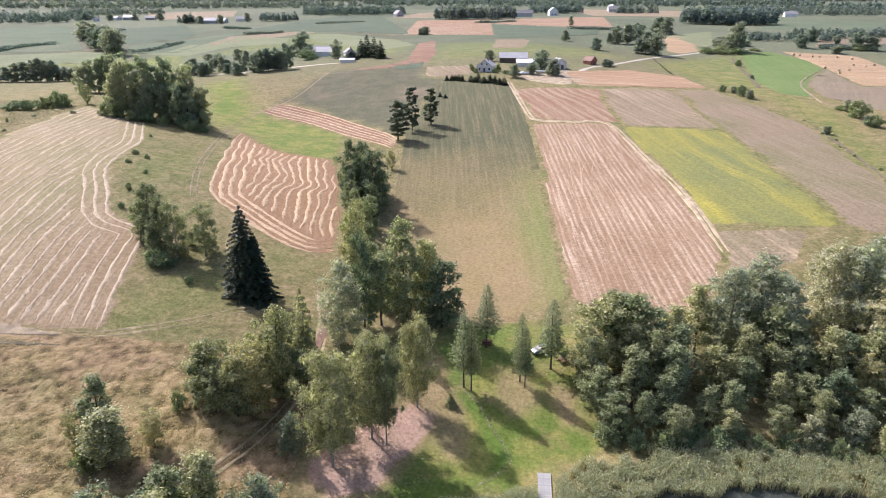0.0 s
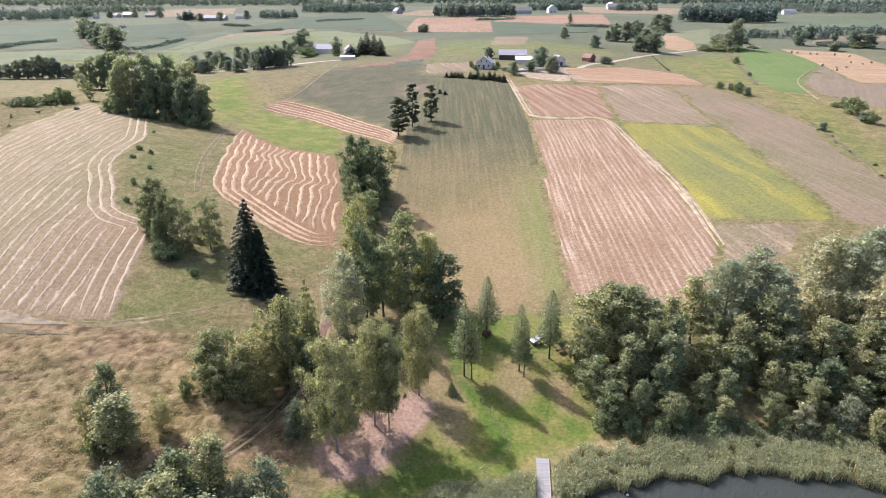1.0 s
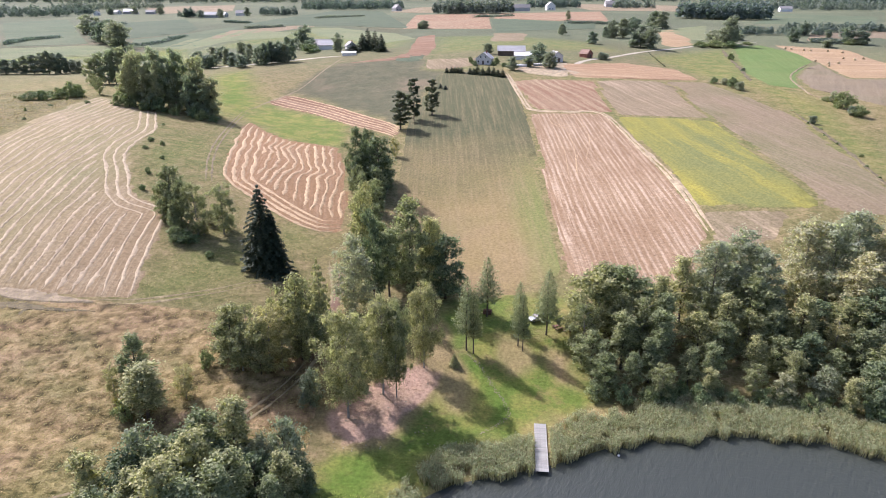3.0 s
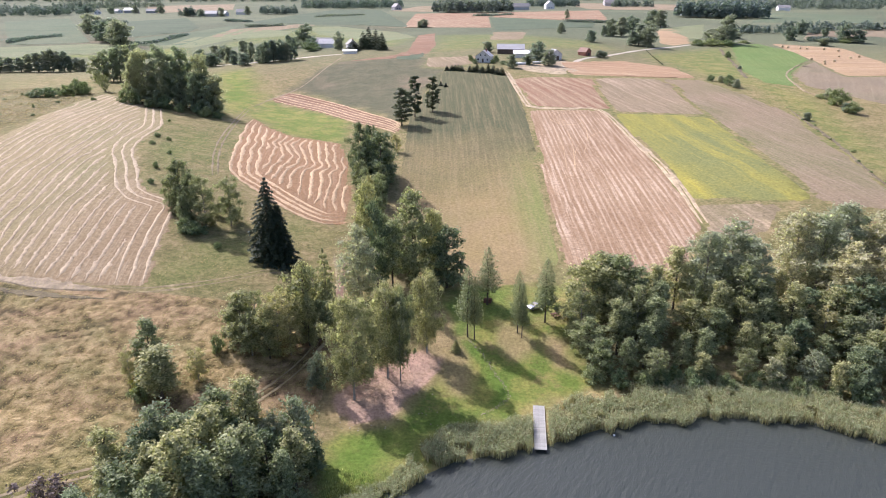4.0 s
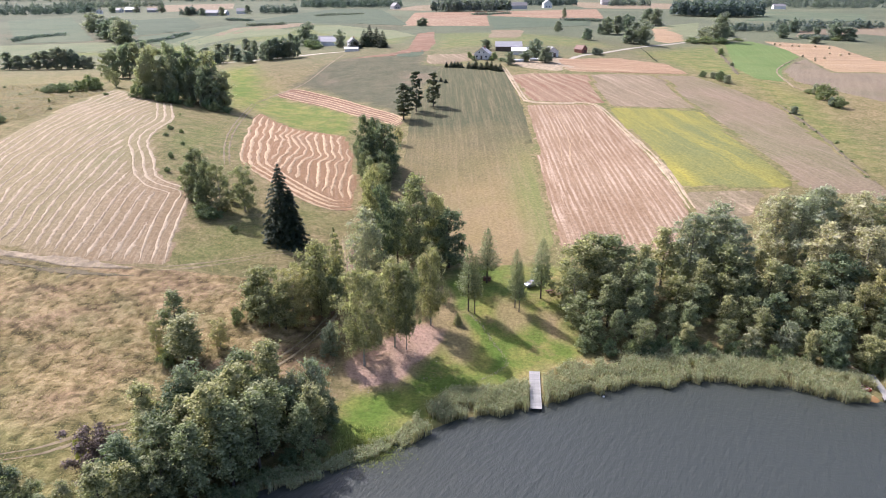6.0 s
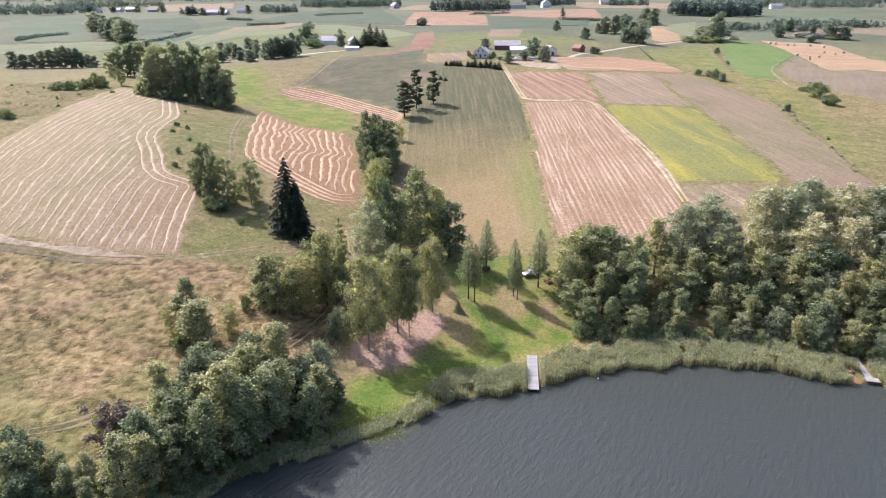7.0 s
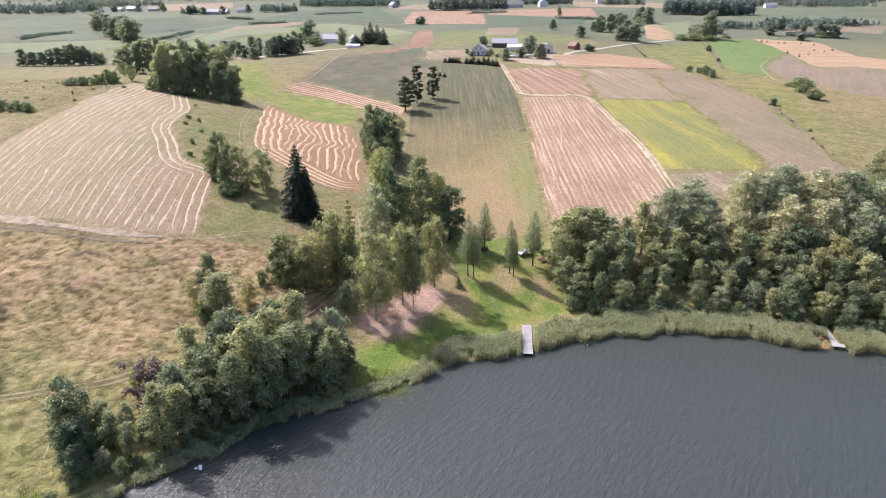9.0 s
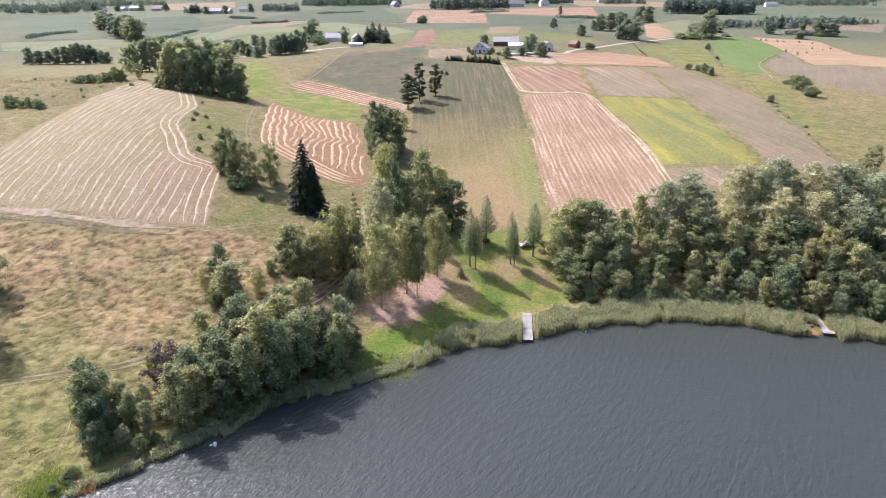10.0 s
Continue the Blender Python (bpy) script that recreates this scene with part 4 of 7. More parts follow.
field("field_11", ORANGE_UPPER, M_RUST, "orange harvested field beside the farm", 0.18, 6)
field("field_12", GREEN_RIGHT, M_GREEN, "bright green clover field", 0.18, 6)
field("field_13", BALE_FIELD, M_ORANGE, "orange stubble field with round bales", 0.18, 6)
field("field_14", GREY_RIGHT, M_GREY, "grey-brown fallow slope", 0.18, 6)
field("field_15", STRIP_LEFT, M_RED, "reddish striped stubble beside the farmyard", 0.18, 6)
field("field_16", STRIP_HOUSE, M_BEIGE, "pale stubble strip beside the white house", 0.18, 6)
field("field_17", FAR_RED_1, M_REDSOIL, "distant reddish field", 0.3, 14)
field("field_18", FAR_RED_2, M_REDSOIL, "distant reddish-brown field", 0.3, 14)
field("field_19", FAR_ORANGE, M_ORANGE, "orange field behind the trees", 0.3, 10)
field("field_20", FAR_BROWN, M_BROWN, "distant brown field", 0.3, 14)
field("field_21", FAR_PINK, M_BEIGE, "distant pale field", 0.3, 25)

field("field_22", FAR_G1, M_HAZEGREEN, "distant green meadow, greyed for haze", 0.3, 14)
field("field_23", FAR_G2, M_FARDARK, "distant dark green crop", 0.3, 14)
field("field_24", FAR_G3, M_HAZEGREEN, "distant green meadow below the farm", 0.3, 14)
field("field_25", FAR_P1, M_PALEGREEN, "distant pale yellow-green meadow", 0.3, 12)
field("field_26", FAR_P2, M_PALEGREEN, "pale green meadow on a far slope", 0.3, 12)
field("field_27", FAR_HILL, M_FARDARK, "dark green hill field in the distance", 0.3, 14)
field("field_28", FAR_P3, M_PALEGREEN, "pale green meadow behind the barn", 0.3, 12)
field("field_29", FAR_K1, M_BEIGE, "distant pinkish stubble", 0.3, 20)
field("field_30", FAR_K2, M_BEIGE, "distant pinkish stubble strip", 0.3, 20)
field("field_31", FAR_K3, M_GREY, "distant grey-pink field", 0.3, 20)
field("field_32", FAR_G4, M_HAZEGREEN, "distant green field on the plateau", 0.3, 20)
field("field_33", FAR_G5, M_FARDARK, "dark green strip below a reddish field", 0.3, 14)
field("field_34", FAR_B1, M_BROWN, "brownish patch behind the farm", 0.3, 12)
field("field_35", FAR_P4, M_PALEGREEN, "pale meadow beside a far lane", 0.3, 12)
field("field_36", GREEN_CORNER, M_FARDARK, "small dark green crop strip", 0.18, 8)

STRIP_TOP = curve_points([(-84, 347.5), (-74.6, 344.5), (-54.1, 324.5), (-37.9, 303.4), (-23.5, 284.3), (-19.3, 272.7)], 1.5)
STRIP_FOOT = curve_points([(-89.1, 328.6), (-81.4, 321.4), (-62.3, 307.2), (-43.5, 285.0), (-24.7, 266.8), (-21.3, 261.6)], 1.5)
strip_rng = random.Random(12)
for k in range(6):
    f = (k + 0.6) / 6.2
    u = np.linspace(0.02, 0.98, 90)
    line = np.array([(1 - f) * STRIP_FOOT[int(a * (len(STRIP_FOOT) - 1))] + f * STRIP_TOP[int(a * (len(STRIP_TOP) - 1))] for a in u])
    windrow(line, 1.15, 0.08, MAT_STRAW_WARM, strip_rng, "pale straw row curving along the stubble strip", "rows on the stubble strip")
LEFT_BORDER = curve_points([LEFT_FIELD[i] for i in (13, 12, 11, 10, 9, 8, 7, 6)], 2.0)
MID_BORDER = curve_points([MID_FIELD[i] for i in (0, 14, 13, 12, 11, 10, 9, 8, 7)], 2.0)
windrows(LEFT_FIELD, (-0.1, 0.995), 2.75, 1.6, 26, 0.95, 0.09, MAT_STRAW, 21, "pale raked row of cut straw", "rows on the mown meadow", 2.0, LEFT_BORDER, 3)
windrows(MID_FIELD, (-0.13, 0.99), 2.7, 2.6, 20, 1.3, 0.15, MAT_STRAW_WARM, 33, "wavy pale row of raked hay", "rows on the hay field", 1.5, MID_BORDER, 4)

for off in (-0.75, 0.75):
    ribbon("track", TRACK_PLOUGH, 1.15, MAT_PALE_DIRT, "pale wheel rut between the fields", 0.12, 3, off, wobble=0.5)
    ribbon("track", RUTS2, 0.6, MAT_RUT, "sandy wheel rut in rough grass", 0.05, 1.5, off, wobble=0.6)
    ribbon("track", PATH_LEFT[4:], 0.6, MAT_DIRT, "pale wheel rut up the hill", 0.09, 3, off * 1.1, wobble=0.6)
    ribbon("track", [(-90, 56), (-78, 60), (-68, 63.4), (-62.6, 67.3), (-54, 72.5), (-45.9, 79.2)], 0.55, MAT_DIRT, "sandy wheel rut in rough grass", 0.03, 1.5, off, wobble=0.6)
    ribbon("track", TRACK_FIELD[3:], 0.6, MAT_RUT, "faint wheel rut across dry grass", 0.04, 2, off, wobble=0.6)
ribbon("track", PATH_LEFT[:5], 1.0, MAT_DIRT, "narrow worn path up the pasture", 0.09, 4, wobble=0.5)
ribbon("track", [(-160, 128.5), (-124, 123.2), (-106, 120)] + TRACK_FIELD[1:4], 3.2, MAT_PALE_DIRT, "dusty dirt track below the meadow", 0.17, 1.2, wobble=0.6, bank=True)
# weedy strip whose dark colour also stands for the bank's shaded face
ribbon("track", [(-160, 125), (-124, 119.7), (-104, 116.6), (-91, 114.2), (-80, 113.6), (-72, 114)], 1.7, MAT_BANK, "weedy bank below the dirt track, darkened for shade", 0.1, 1.2, wobble=0.7)
ribbon("track", [(-26.1, 143.9), (-25.9, 133.4), (-25.8, 124.0), (-26.8, 113.6), (-27.7, 105.8)], 1.8, MAT_EARTH, "dark earth track beside the hedge", 0.09, 1.5, wobble=0.4)
ribbon("road", ROAD_FAR, 3.4, MAT_GRAVEL, "pale gravel road to the farm", 0.14, 6, category="road")
ribbon("road", [(-160, 436), (-125, 446), (-90, 462), (-65, 466)], 4.0, MAT_GRAVEL, "pale gravel lane past the trees", 0.14, 6, category="road")


ribbon("bank", BANK_RIGHT, 1.6, MAT_BANK, "dark weedy bank along the stubble slope", 0.2, 3, category="bank", wobble=0.6)
ribbon("bank", BANK_GREEN, 2.2, MAT_BANK, "weedy brown bank beside the clover", 0.3, 3, category="bank", wobble=0.6)
ribbon("bank", EDGE_GREY, 1.3, MAT_DIRT, "sandy worn edge of the fallow", 0.3, 4, category="bank", wobble=0.6)
for line in [[(46.7, 268.9), (46.7, 243.4), (43.5, 218.1), (41.2, 206.4)], [(41.9, 263.6), (42.7, 241.7), (40.0, 210.8)], [(61.9, 255.0), (53.0, 244.8), (46.2, 231.0), (42.6, 209.9)], [(55.5, 277.9), (54.0, 250.2), (48.2, 225.7)]]:
    ribbon("track", line, 0.25, MAT_STRAW_WARM, "faint wheel mark across the stubble", 0.09, 2, wobble=0.7)
for r in (4.5, 6.5, 8.5):
    ribbon("track", [(50.1 + r * 0.9 * math.cos(a), 274.9 + r * 1.3 * math.sin(a)) for a in np.linspace(0, 5.9, 14)], 0.25, MAT_STRAW_WARM, "faint round turning mark on the stubble", 0.1, 1.5, wobble=0.7)
field("farmyard", [(37.1, 391.6), (44.1, 374.0), (55.8, 366.0), (65.4, 367.1), (73.9, 413.1), (69.2, 420.4)], MAT_PALE_DIRT, "pale trodden ground in the farmyard", 0.12, 4, "yard")
ribbon("farmyard", [(36, 389), (50, 392), (64, 388), (72, 380), (66, 372)], 7.0, MAT_PALE_DIRT, "pale dusty farmyard ground", 0.25, 4, category="yard", wobble=0.5)


# ---- trees ----
def leaf_mesh(name, points, normals, sizes, mat, seed, long=1.0):
    """Many small leaf sprays: one pointed spray at each point."""
    r = np.random.RandomState(seed)
    n = len(points)
    nrm = normals * 0.5 + [0, 0, 0.35] + r.normal(0, 0.5, (n, 3))
    nrm /= np.linalg.norm(nrm, axis=1, keepdims=True) + 1e-9
    t = np.cross(nrm, r.normal(0, 1, (n, 3)))
    t /= np.linalg.norm(t, axis=1, keepdims=True) + 1e-9
    b = np.cross(nrm, t)
    s = sizes[:, None] * r.uniform(0.7, 1.35, (n, 1))
    q = np.stack([points + t * s * 1.25 * long, points - t * s * 0.7 * long + b * s * 0.75, points - t * s * 0.7 * long - b * s * 0.75], 1).reshape(-1, 3)
    me = bpy.data.meshes.new(name)
    me.vertices.add(3 * n)
    me.vertices.foreach_set("co", q.astype(np.float32).ravel())
    me.loops.add(3 * n)
    me.loops.foreach_set("vertex_index", np.arange(3 * n, dtype=np.int32))
    me.polygons.add(n)
    me.polygons.foreach_set("loop_start", np.arange(0, 3 * n, 3, dtype=np.int32))
    me.update(calc_edges=True)
    me.validate()
    me.materials.append(mat)
    return me


def sphere_points(r, n):
    v = r.normal(0, 1, (n, 3))
    return v / (np.linalg.norm(v, axis=1, keepdims=True) + 1e-9)


def trunk_mesh(tall, girth, limbs, mat, seed, bend=0.35):
    rng = random.Random(seed)
    bm = bmesh.new()
    last = Vector((0, 0, -0.5))
    steps = 5
    spine = [last]
    for i in range(1, steps + 1):
        spine.append(Vector((rng.uniform(-bend, bend) * i / steps, rng.uniform(-bend, bend) * i / steps, tall * i / steps)))
    for i, (a, b) in enumerate(zip(spine, spine[1:])):
        rod(bm, a, b, girth * (1 - 0.17 * i) * (1.25 if i == 0 else 1), girth * (1 - 0.17 * (i + 1)), 7)
    for start, tip in limbs:
        k = max(0.0, min(start[2] / tall, 0.98)) * steps
        i = min(int(k), steps - 1)
        root, tip = spine[i].lerp(spine[i + 1], k - i), Vector(tip)
        elbow = root.lerp(tip, 0.5) + Vector((0, 0, 0.08 * (tip - root).length))
        rod(bm, root, elbow, girth * 0.36, girth * 0.22, 4)
        rod(bm, elbow, tip, girth * 0.22, girth * 0.06, 4)
    me = bpy.data.meshes.new("trunk")
    bm.to_mesh(me)
    bm.free()
    me.materials.append(mat)
    return me


def make_tree(kind, seed):
    """A tree of its kind's usual size; returns its root, height and width."""
    r = np.random.RandomState(seed)
    spec = TREES[kind]
    h, w, low, count, size, leaf, bark, name = (spec[k] for k in ("h", "w", "low", "leaves", "size", "leaf", "bark", "name"))
    pts, nrm, sz, limbs = [], [], [], []
    if spec["form"] == "cone":
        levels = spec["levels"]
        for i in range(levels):
            f = i / (levels - 1)
            z = h * (low + (0.98 - low) * f)
            reach = w / 2 * (1 - f) ** spec.get("taper", 0.68) * r.uniform(*spec.get("uneven", (1.0, 1.25))) + 0.15
            arms = max(5, int(11 * (1 - 0.5 * f)))
            for a in range(arms):
                ang = 2 * math.pi * (a + r.uniform(-0.35, 0.35)) / arms + i * 1.1
                m = max(6, int(count / levels / arms * (1.5 - f)))
                u = r.uniform(0.1, 1, m) ** 0.7
                rad = reach * u * r.uniform(0.75, 1.12)
                side = r.normal(0, 0.14 * reach + 0.05, m) * (1.1 - u)
                p = np.stack([np.cos(ang) * rad - np.sin(ang) * side, np.sin(ang) * rad + np.cos(ang) * side, z - spec["droop"] * rad * (0.5 + u) + r.normal(0, 0.12, m)], 1)
                pts.append(p)
                nrm.append(np.tile([0.35 * np.cos(ang), 0.35 * np.sin(ang), 0.9], (m, 1)))
                sz.append(np.full(m, size) * (1 - 0.45 * f))
    else:
        at, wide = zip(*spec["profile"])
        clumps = []
        for i in range(spec["limbs"]):
            f = ((i + r.uniform(0.2, 0.8)) / spec["limbs"]) ** 0.9
            ang = i * 2.399 + r.uniform(-0.45, 0.45)
            reach = w / 2 * np.interp(f, at, wide) * r.uniform(0.6, 0.98)
            tip = np.array([math.cos(ang) * reach, math.sin(ang) * reach, h * (low + (0.95 - low) * f)])
            start = np.array([0, 0, max(0.1 * h, tip[2] - reach * r.uniform(0.45, 0.9))])
            limbs.append((start, tip))
            for j in range(max(2, int(spec["tufts"] * (0.5 + 0.6 * np.interp(f, at, wide))))):
                u = r.uniform(0.4, 1.02)
                c = start + (tip - start) * u + r.normal(0, 1, 3) * w * np.array([0.075, 0.075, 0.05])
                cr = w * r.uniform(*spec["blob"]) * (0.75 + 0.3 * u)
                c[2] = min(c[2], h - 0.9 * cr * spec["tallness"])
                clumps.append((c, cr))
        area = sum(cr * cr for _, cr in clumps)
        for i, (c, cr) in enumerate(clumps):
            m = max(8, int(1.02 * count * cr * cr / area))
            v = sphere_points(r, m) + [0, 0, 0.3]
            v /= np.linalg.norm(v, axis=1, keepdims=True) + 1e-9
            lump = 1 + 0.35 * np.sin(v[:, 0] * 6 + i) * np.sin(v[:, 1] * 6 + 2 * i) + 0.2 * np.sin(v[:, 2] * 7 + 3 * i)
            stray = np.where(r.uniform(0, 1, m) < 0.16, r.uniform(1.0, 1.45, m), r.uniform(0.6, 1.05, m))
            p = c + v * (cr * lump * stray)[:, None] * [1, 1, spec["tallness"]]
            hung = np.flatnonzero(r.uniform(0, 1, m) < spec["weep"])
            strands = r.uniform(-0.9, 0.9, (7, 2)) * cr
            pick = strands[r.randint(0, 7, len(hung))]
            p[hung, 0], p[hung, 1] = c[0] + pick[:, 0] + r.normal(0, 0.07, len(hung)), c[1] + pick[:, 1] + r.normal(0, 0.07, len(hung))
            p[hung, 2] = c[2] + cr * 0.3 - r.uniform(0, 1, len(hung)) * spec["droop"]
            pts.append(p)
            nrm.append(v)
            sz.append(np.full(m, size))
        heart = np.repeat(np.array([c for c, _ in clumps]), 6, 0)
        breadth = np.repeat(np.array([cr for _, cr in clumps]), 6)
        hearts = heart + r.normal(0, 0.27, heart.shape) * breadth[:, None]
    pts, nrm, sz = np.concatenate(pts), np.concatenate(nrm), np.concatenate(sz)
    keep = r.permutation(len(pts))[:count]
    pts, nrm, sz = pts[keep], nrm[keep], sz[keep]
    if spec["form"] == "round":
        pts, nrm, sz = np.concatenate([pts, hearts]), np.concatenate([nrm, sphere_points(r, len(hearts))]), np.concatenate([sz, breadth * 0.42])
    root = new(name)
    root.empty_display_size = 0.2
    trunk = new("trunk", trunk_mesh(h * spec["stem"], spec["girth"], limbs, bark, seed))
    crown = new("crown", leaf_mesh("crown", pts, nrm, sz, leaf, seed + 50, spec.get("long", 1.0)))
    trunk.parent = crown.parent = root
    return root


OVAL = [(0, 0.4), (0.15, 0.78), (0.4, 1.0), (0.65, 0.92), (0.85, 0.66), (1, 0.28)]
DOME = [(0, 0.6), (0.2, 0.92), (0.45, 1.0), (0.7, 0.88), (0.9, 0.56), (1, 0.22)]
SPIRE = [(0, 0.55), (0.25, 1.0), (0.55, 0.8), (0.85, 0.45), (1, 0.14)]
TREES = {
    "broad": dict(form="round", name="deciduous_tree", h=16, w=9, low=0.06, leaves=4600, size=0.21, limbs=20, tufts=5, blob=(0.085, 0.16), profile=DOME, tallness=0.9, weep=0.1, droop=0.9, stem=0.75, girth=0.26, leaf=MAT_BROAD, bark=MAT_BARK),
    "dark_broad": dict(form="round", name="deciduous_tree", h=16, w=9, low=0.06, leaves=4600, size=0.21, limbs=20, tufts=5, blob=(0.085, 0.16), profile=DOME, tallness=0.9, weep=0.1, droop=0.9, stem=0.75, girth=0.26, leaf=MAT_DARK_BROAD, bark=MAT_BARK),
    "birch": dict(form="round", name="birch_tree", h=20, w=9, low=0.13, leaves=6200, size=0.17, limbs=22, tufts=5, blob=(0.07, 0.14), profile=OVAL, tallness=0.9, weep=0.35, droop=2.2, stem=0.88, girth=0.22, leaf=MAT_BIRCH, bark=MAT_BIRCH_BARK),
    "silver_birch": dict(form="round", name="birch_tree", h=20, w=9, low=0.08, leaves=7600, size=0.18, limbs=24, tufts=6, blob=(0.08, 0.15), profile=OVAL, tallness=0.9, weep=0.5, droop=3.0, stem=0.9, girth=0.22, leaf=MAT_SILVER_BIRCH, bark=MAT_BIRCH_BARK),
    "lawn_birch": dict(form="round", name="birch_tree", h=21, w=11, low=0.21, leaves=17000, size=0.13, limbs=24, tufts=7, blob=(0.065, 0.13), profile=OVAL, tallness=0.9, weep=0.4, droop=2.2, stem=0.9, girth=0.22, leaf=MAT_BIRCH, bark=MAT_BIRCH_BARK),
    "alder": dict(form="round", name="alder_tree", h=15, w=5, low=0.2, leaves=3800, size=0.16, limbs=24, tufts=3, blob=(0.12, 0.2), profile=SPIRE, tallness=1.15, weep=0.05, droop=0.6, stem=0.95, girth=0.17, leaf=MAT_ALDER, bark=MAT_BARK),
    "lawn_alder": dict(form="cone", name="alder_tree", h=15, w=5, low=0.27, leaves=5200, size=0.15, levels=22, taper=0.5, uneven=(0.65, 1.25), droop=-0.12, stem=0.97, girth=0.16, leaf=MAT_ALDER, bark=MAT_BARK),
    "aspen": dict(form="round", name="aspen_tree", h=25, w=11, low=0.06, leaves=6000, size=0.3, limbs=22, tufts=5, blob=(0.07, 0.14), profile=OVAL, tallness=1.0, weep=0.1, droop=1.5, stem=0.88, girth=0.3, leaf=MAT_ASPEN, bark=MAT_BARK),
    "spruce": dict(form="cone", name="spruce_tree", h=20, w=8.4, low=0.03, leaves=15000, size=0.25, levels=22, droop=0.3, stem=0.96, girth=0.3, long=1.5, leaf=MAT_CONIFER, bark=MAT_BARK),
    "young_conifer": dict(form="cone", name="young_conifer", h=10, w=5, low=0.04, leaves=6000, size=0.17, levels=13, droop=0.1, stem=0.95, girth=0.14, long=1.3, leaf=MAT_ALDER, bark=MAT_BARK),
    "pine": dict(form="round", name="pine_tree", h=17, w=8, low=0.14, leaves=7500, size=0.24, limbs=30, tufts=3, blob=(0.06, 0.115), profile=SPIRE, tallness=0.55, weep=0.0, droop=0.1, stem=0.95, girth=0.22, leaf=MAT_PINE, bark=MAT_BARK),
    "willow": dict(form="round", name="willow_tree", h=12, w=9, low=0.05, leaves=5000, size=0.19, limbs=20, tufts=5, blob=(0.08, 0.15), profile=DOME, tallness=0.8, weep=0.2, droop=1.2, stem=0.7, girth=0.24, leaf=MAT_WILLOW, bark=MAT_BARK),
    "bush": dict(form="round", name="bush", h=4, w=6, low=0.05, leaves=1500, size=0.175, limbs=9, tufts=3, blob=(0.12, 0.2), profile=DOME, tallness=0.7, weep=0.0, droop=0.2, stem=0.6, girth=0.08, leaf=MAT_SHRUB, bark=MAT_BARK),
    "purple": dict(form="round", name="purple_leaved_tree", h=7, w=5.5, low=0.05, leaves=4000, size=0.15, limbs=12, tufts=4, blob=(0.09, 0.16), profile=DOME, tallness=0.9, weep=0.1, droop=0.5, stem=0.7, girth=0.14, leaf=MAT_PURPLE, bark=MAT_BARK),
    "yellowing": dict(form="round", name="bush", h=4, w=4, low=0.03, leaves=2200, size=0.14, limbs=9, tufts=3, blob=(0.11, 0.18), profile=DOME, tallness=0.9, weep=0.0, droop=0.2, stem=0.6, girth=0.08, leaf=MAT_YELLOWING, bark=MAT_BARK),
    "far_broad": dict(form="round", name="deciduous_tree", h=14, w=9, low=0.05, leaves=2100, size=0.36, limbs=16, tufts=4, blob=(0.12, 0.2), profile=DOME, tallness=0.85, weep=0.0, droop=0.2, stem=0.7, girth=0.25, leaf=MAT_HAZED_WOODS, bark=MAT_BARK),
    "far_tall": dict(form="round", name="deciduous_tree", h=16, w=7, low=0.05, leaves=2000, size=0.33, limbs=16, tufts=3, blob=(0.13, 0.21), profile=SPIRE, tallness=1.0, weep=0.0, droop=0.3, stem=0.8, girth=0.22, leaf=MAT_HAZED_WOODS, bark=MAT_BARK),
    "far_cone": dict(form="cone", name="spruce_tree", h=12, w=5, low=0.04, leaves=1400, size=0.42, levels=12, droop=0.3, stem=0.95, girth=0.2, long=1.3, leaf=MAT_CONIFER, bark=MAT_BARK),
}
BANK = {}
PICK = random.Random(5)


def plant(kind, x, y, h, w, label, group="", variants=3):
    """Sets a tree of that kind, height and width on the land at x, y."""
    v = PICK.randrange(variants)
    spec = TREES[kind]
    m = Matrix.Translation((x, y, ground_z(x, y) - 0.1)) @ Matrix.Rotation(PICK.uniform(0, 6.28), 4, "Z") @ Matrix.Diagonal((w / spec["w"], w / spec["w"], h / spec["h"], 1))
    if (kind, v) not in BANK:
        root = BANK[kind, v] = make_tree(kind, 100 * sorted(TREES).index(kind) + v)
        root.matrix_basis = m
    else:
        source = BANK[kind, v]
        keep = source.matrix_basis.copy()
        source.matrix_basis = Matrix.Identity(4)
        root = copy_thing(source, Matrix.Identity(4))
        source.matrix_basis = keep
        root.matrix_basis = m
    for key in ("label", "category", "group"):
        if key in root.keys():
            del root[key]
    return tagged(root, label, "bush" if kind in ("bush", "yellowing") else "tree", group)


def stand(kinds, rows, label, group=""):
    for i, (x, y, h, w) in enumerate(rows):
        kind = kinds[i % len(kinds)]
        plant("bush" if kind.startswith("far") and h < 0.55 * w else kind, x, y, h, w, label, group)


SPRUCE_ROWS = [(-44.0, 138.8, 20.3, 10.0), (-41.3, 137.6, 15.2, 8.2)]
HEDGE_ROWS = [(-21.0, 125.2, 18.4, 11.1), (-17.4, 131.5, 21.7, 8.1), (-9.5, 136.2, 23.6, 13.2), (-1.2, 134.5, 16.2, 11.7), (-21.9, 149.7, 19.5, 8.9), (-23.0, 165.5, 16.4, 6.4), (-29.8, 205.4, 20.8, 9.5), (-22.2, 200.7, 19.6, 13.5), (-27.1, 217.1, 16.9, 8.0), (-20.0, 239.8, 7.4, 4.8), (-14.3, 141.4, 13.4, 7.1), (-4.3, 143.4, 15.8, 8.7)]
BIRCH_ROWS = [(-18.5, 93.2, 22.3, 12.3), (-12.8, 99.7, 21.1, 11.2), (-10.3, 99.4, 20.6, 6.7), (-5.4, 108.1, 19.0, 9.5)]
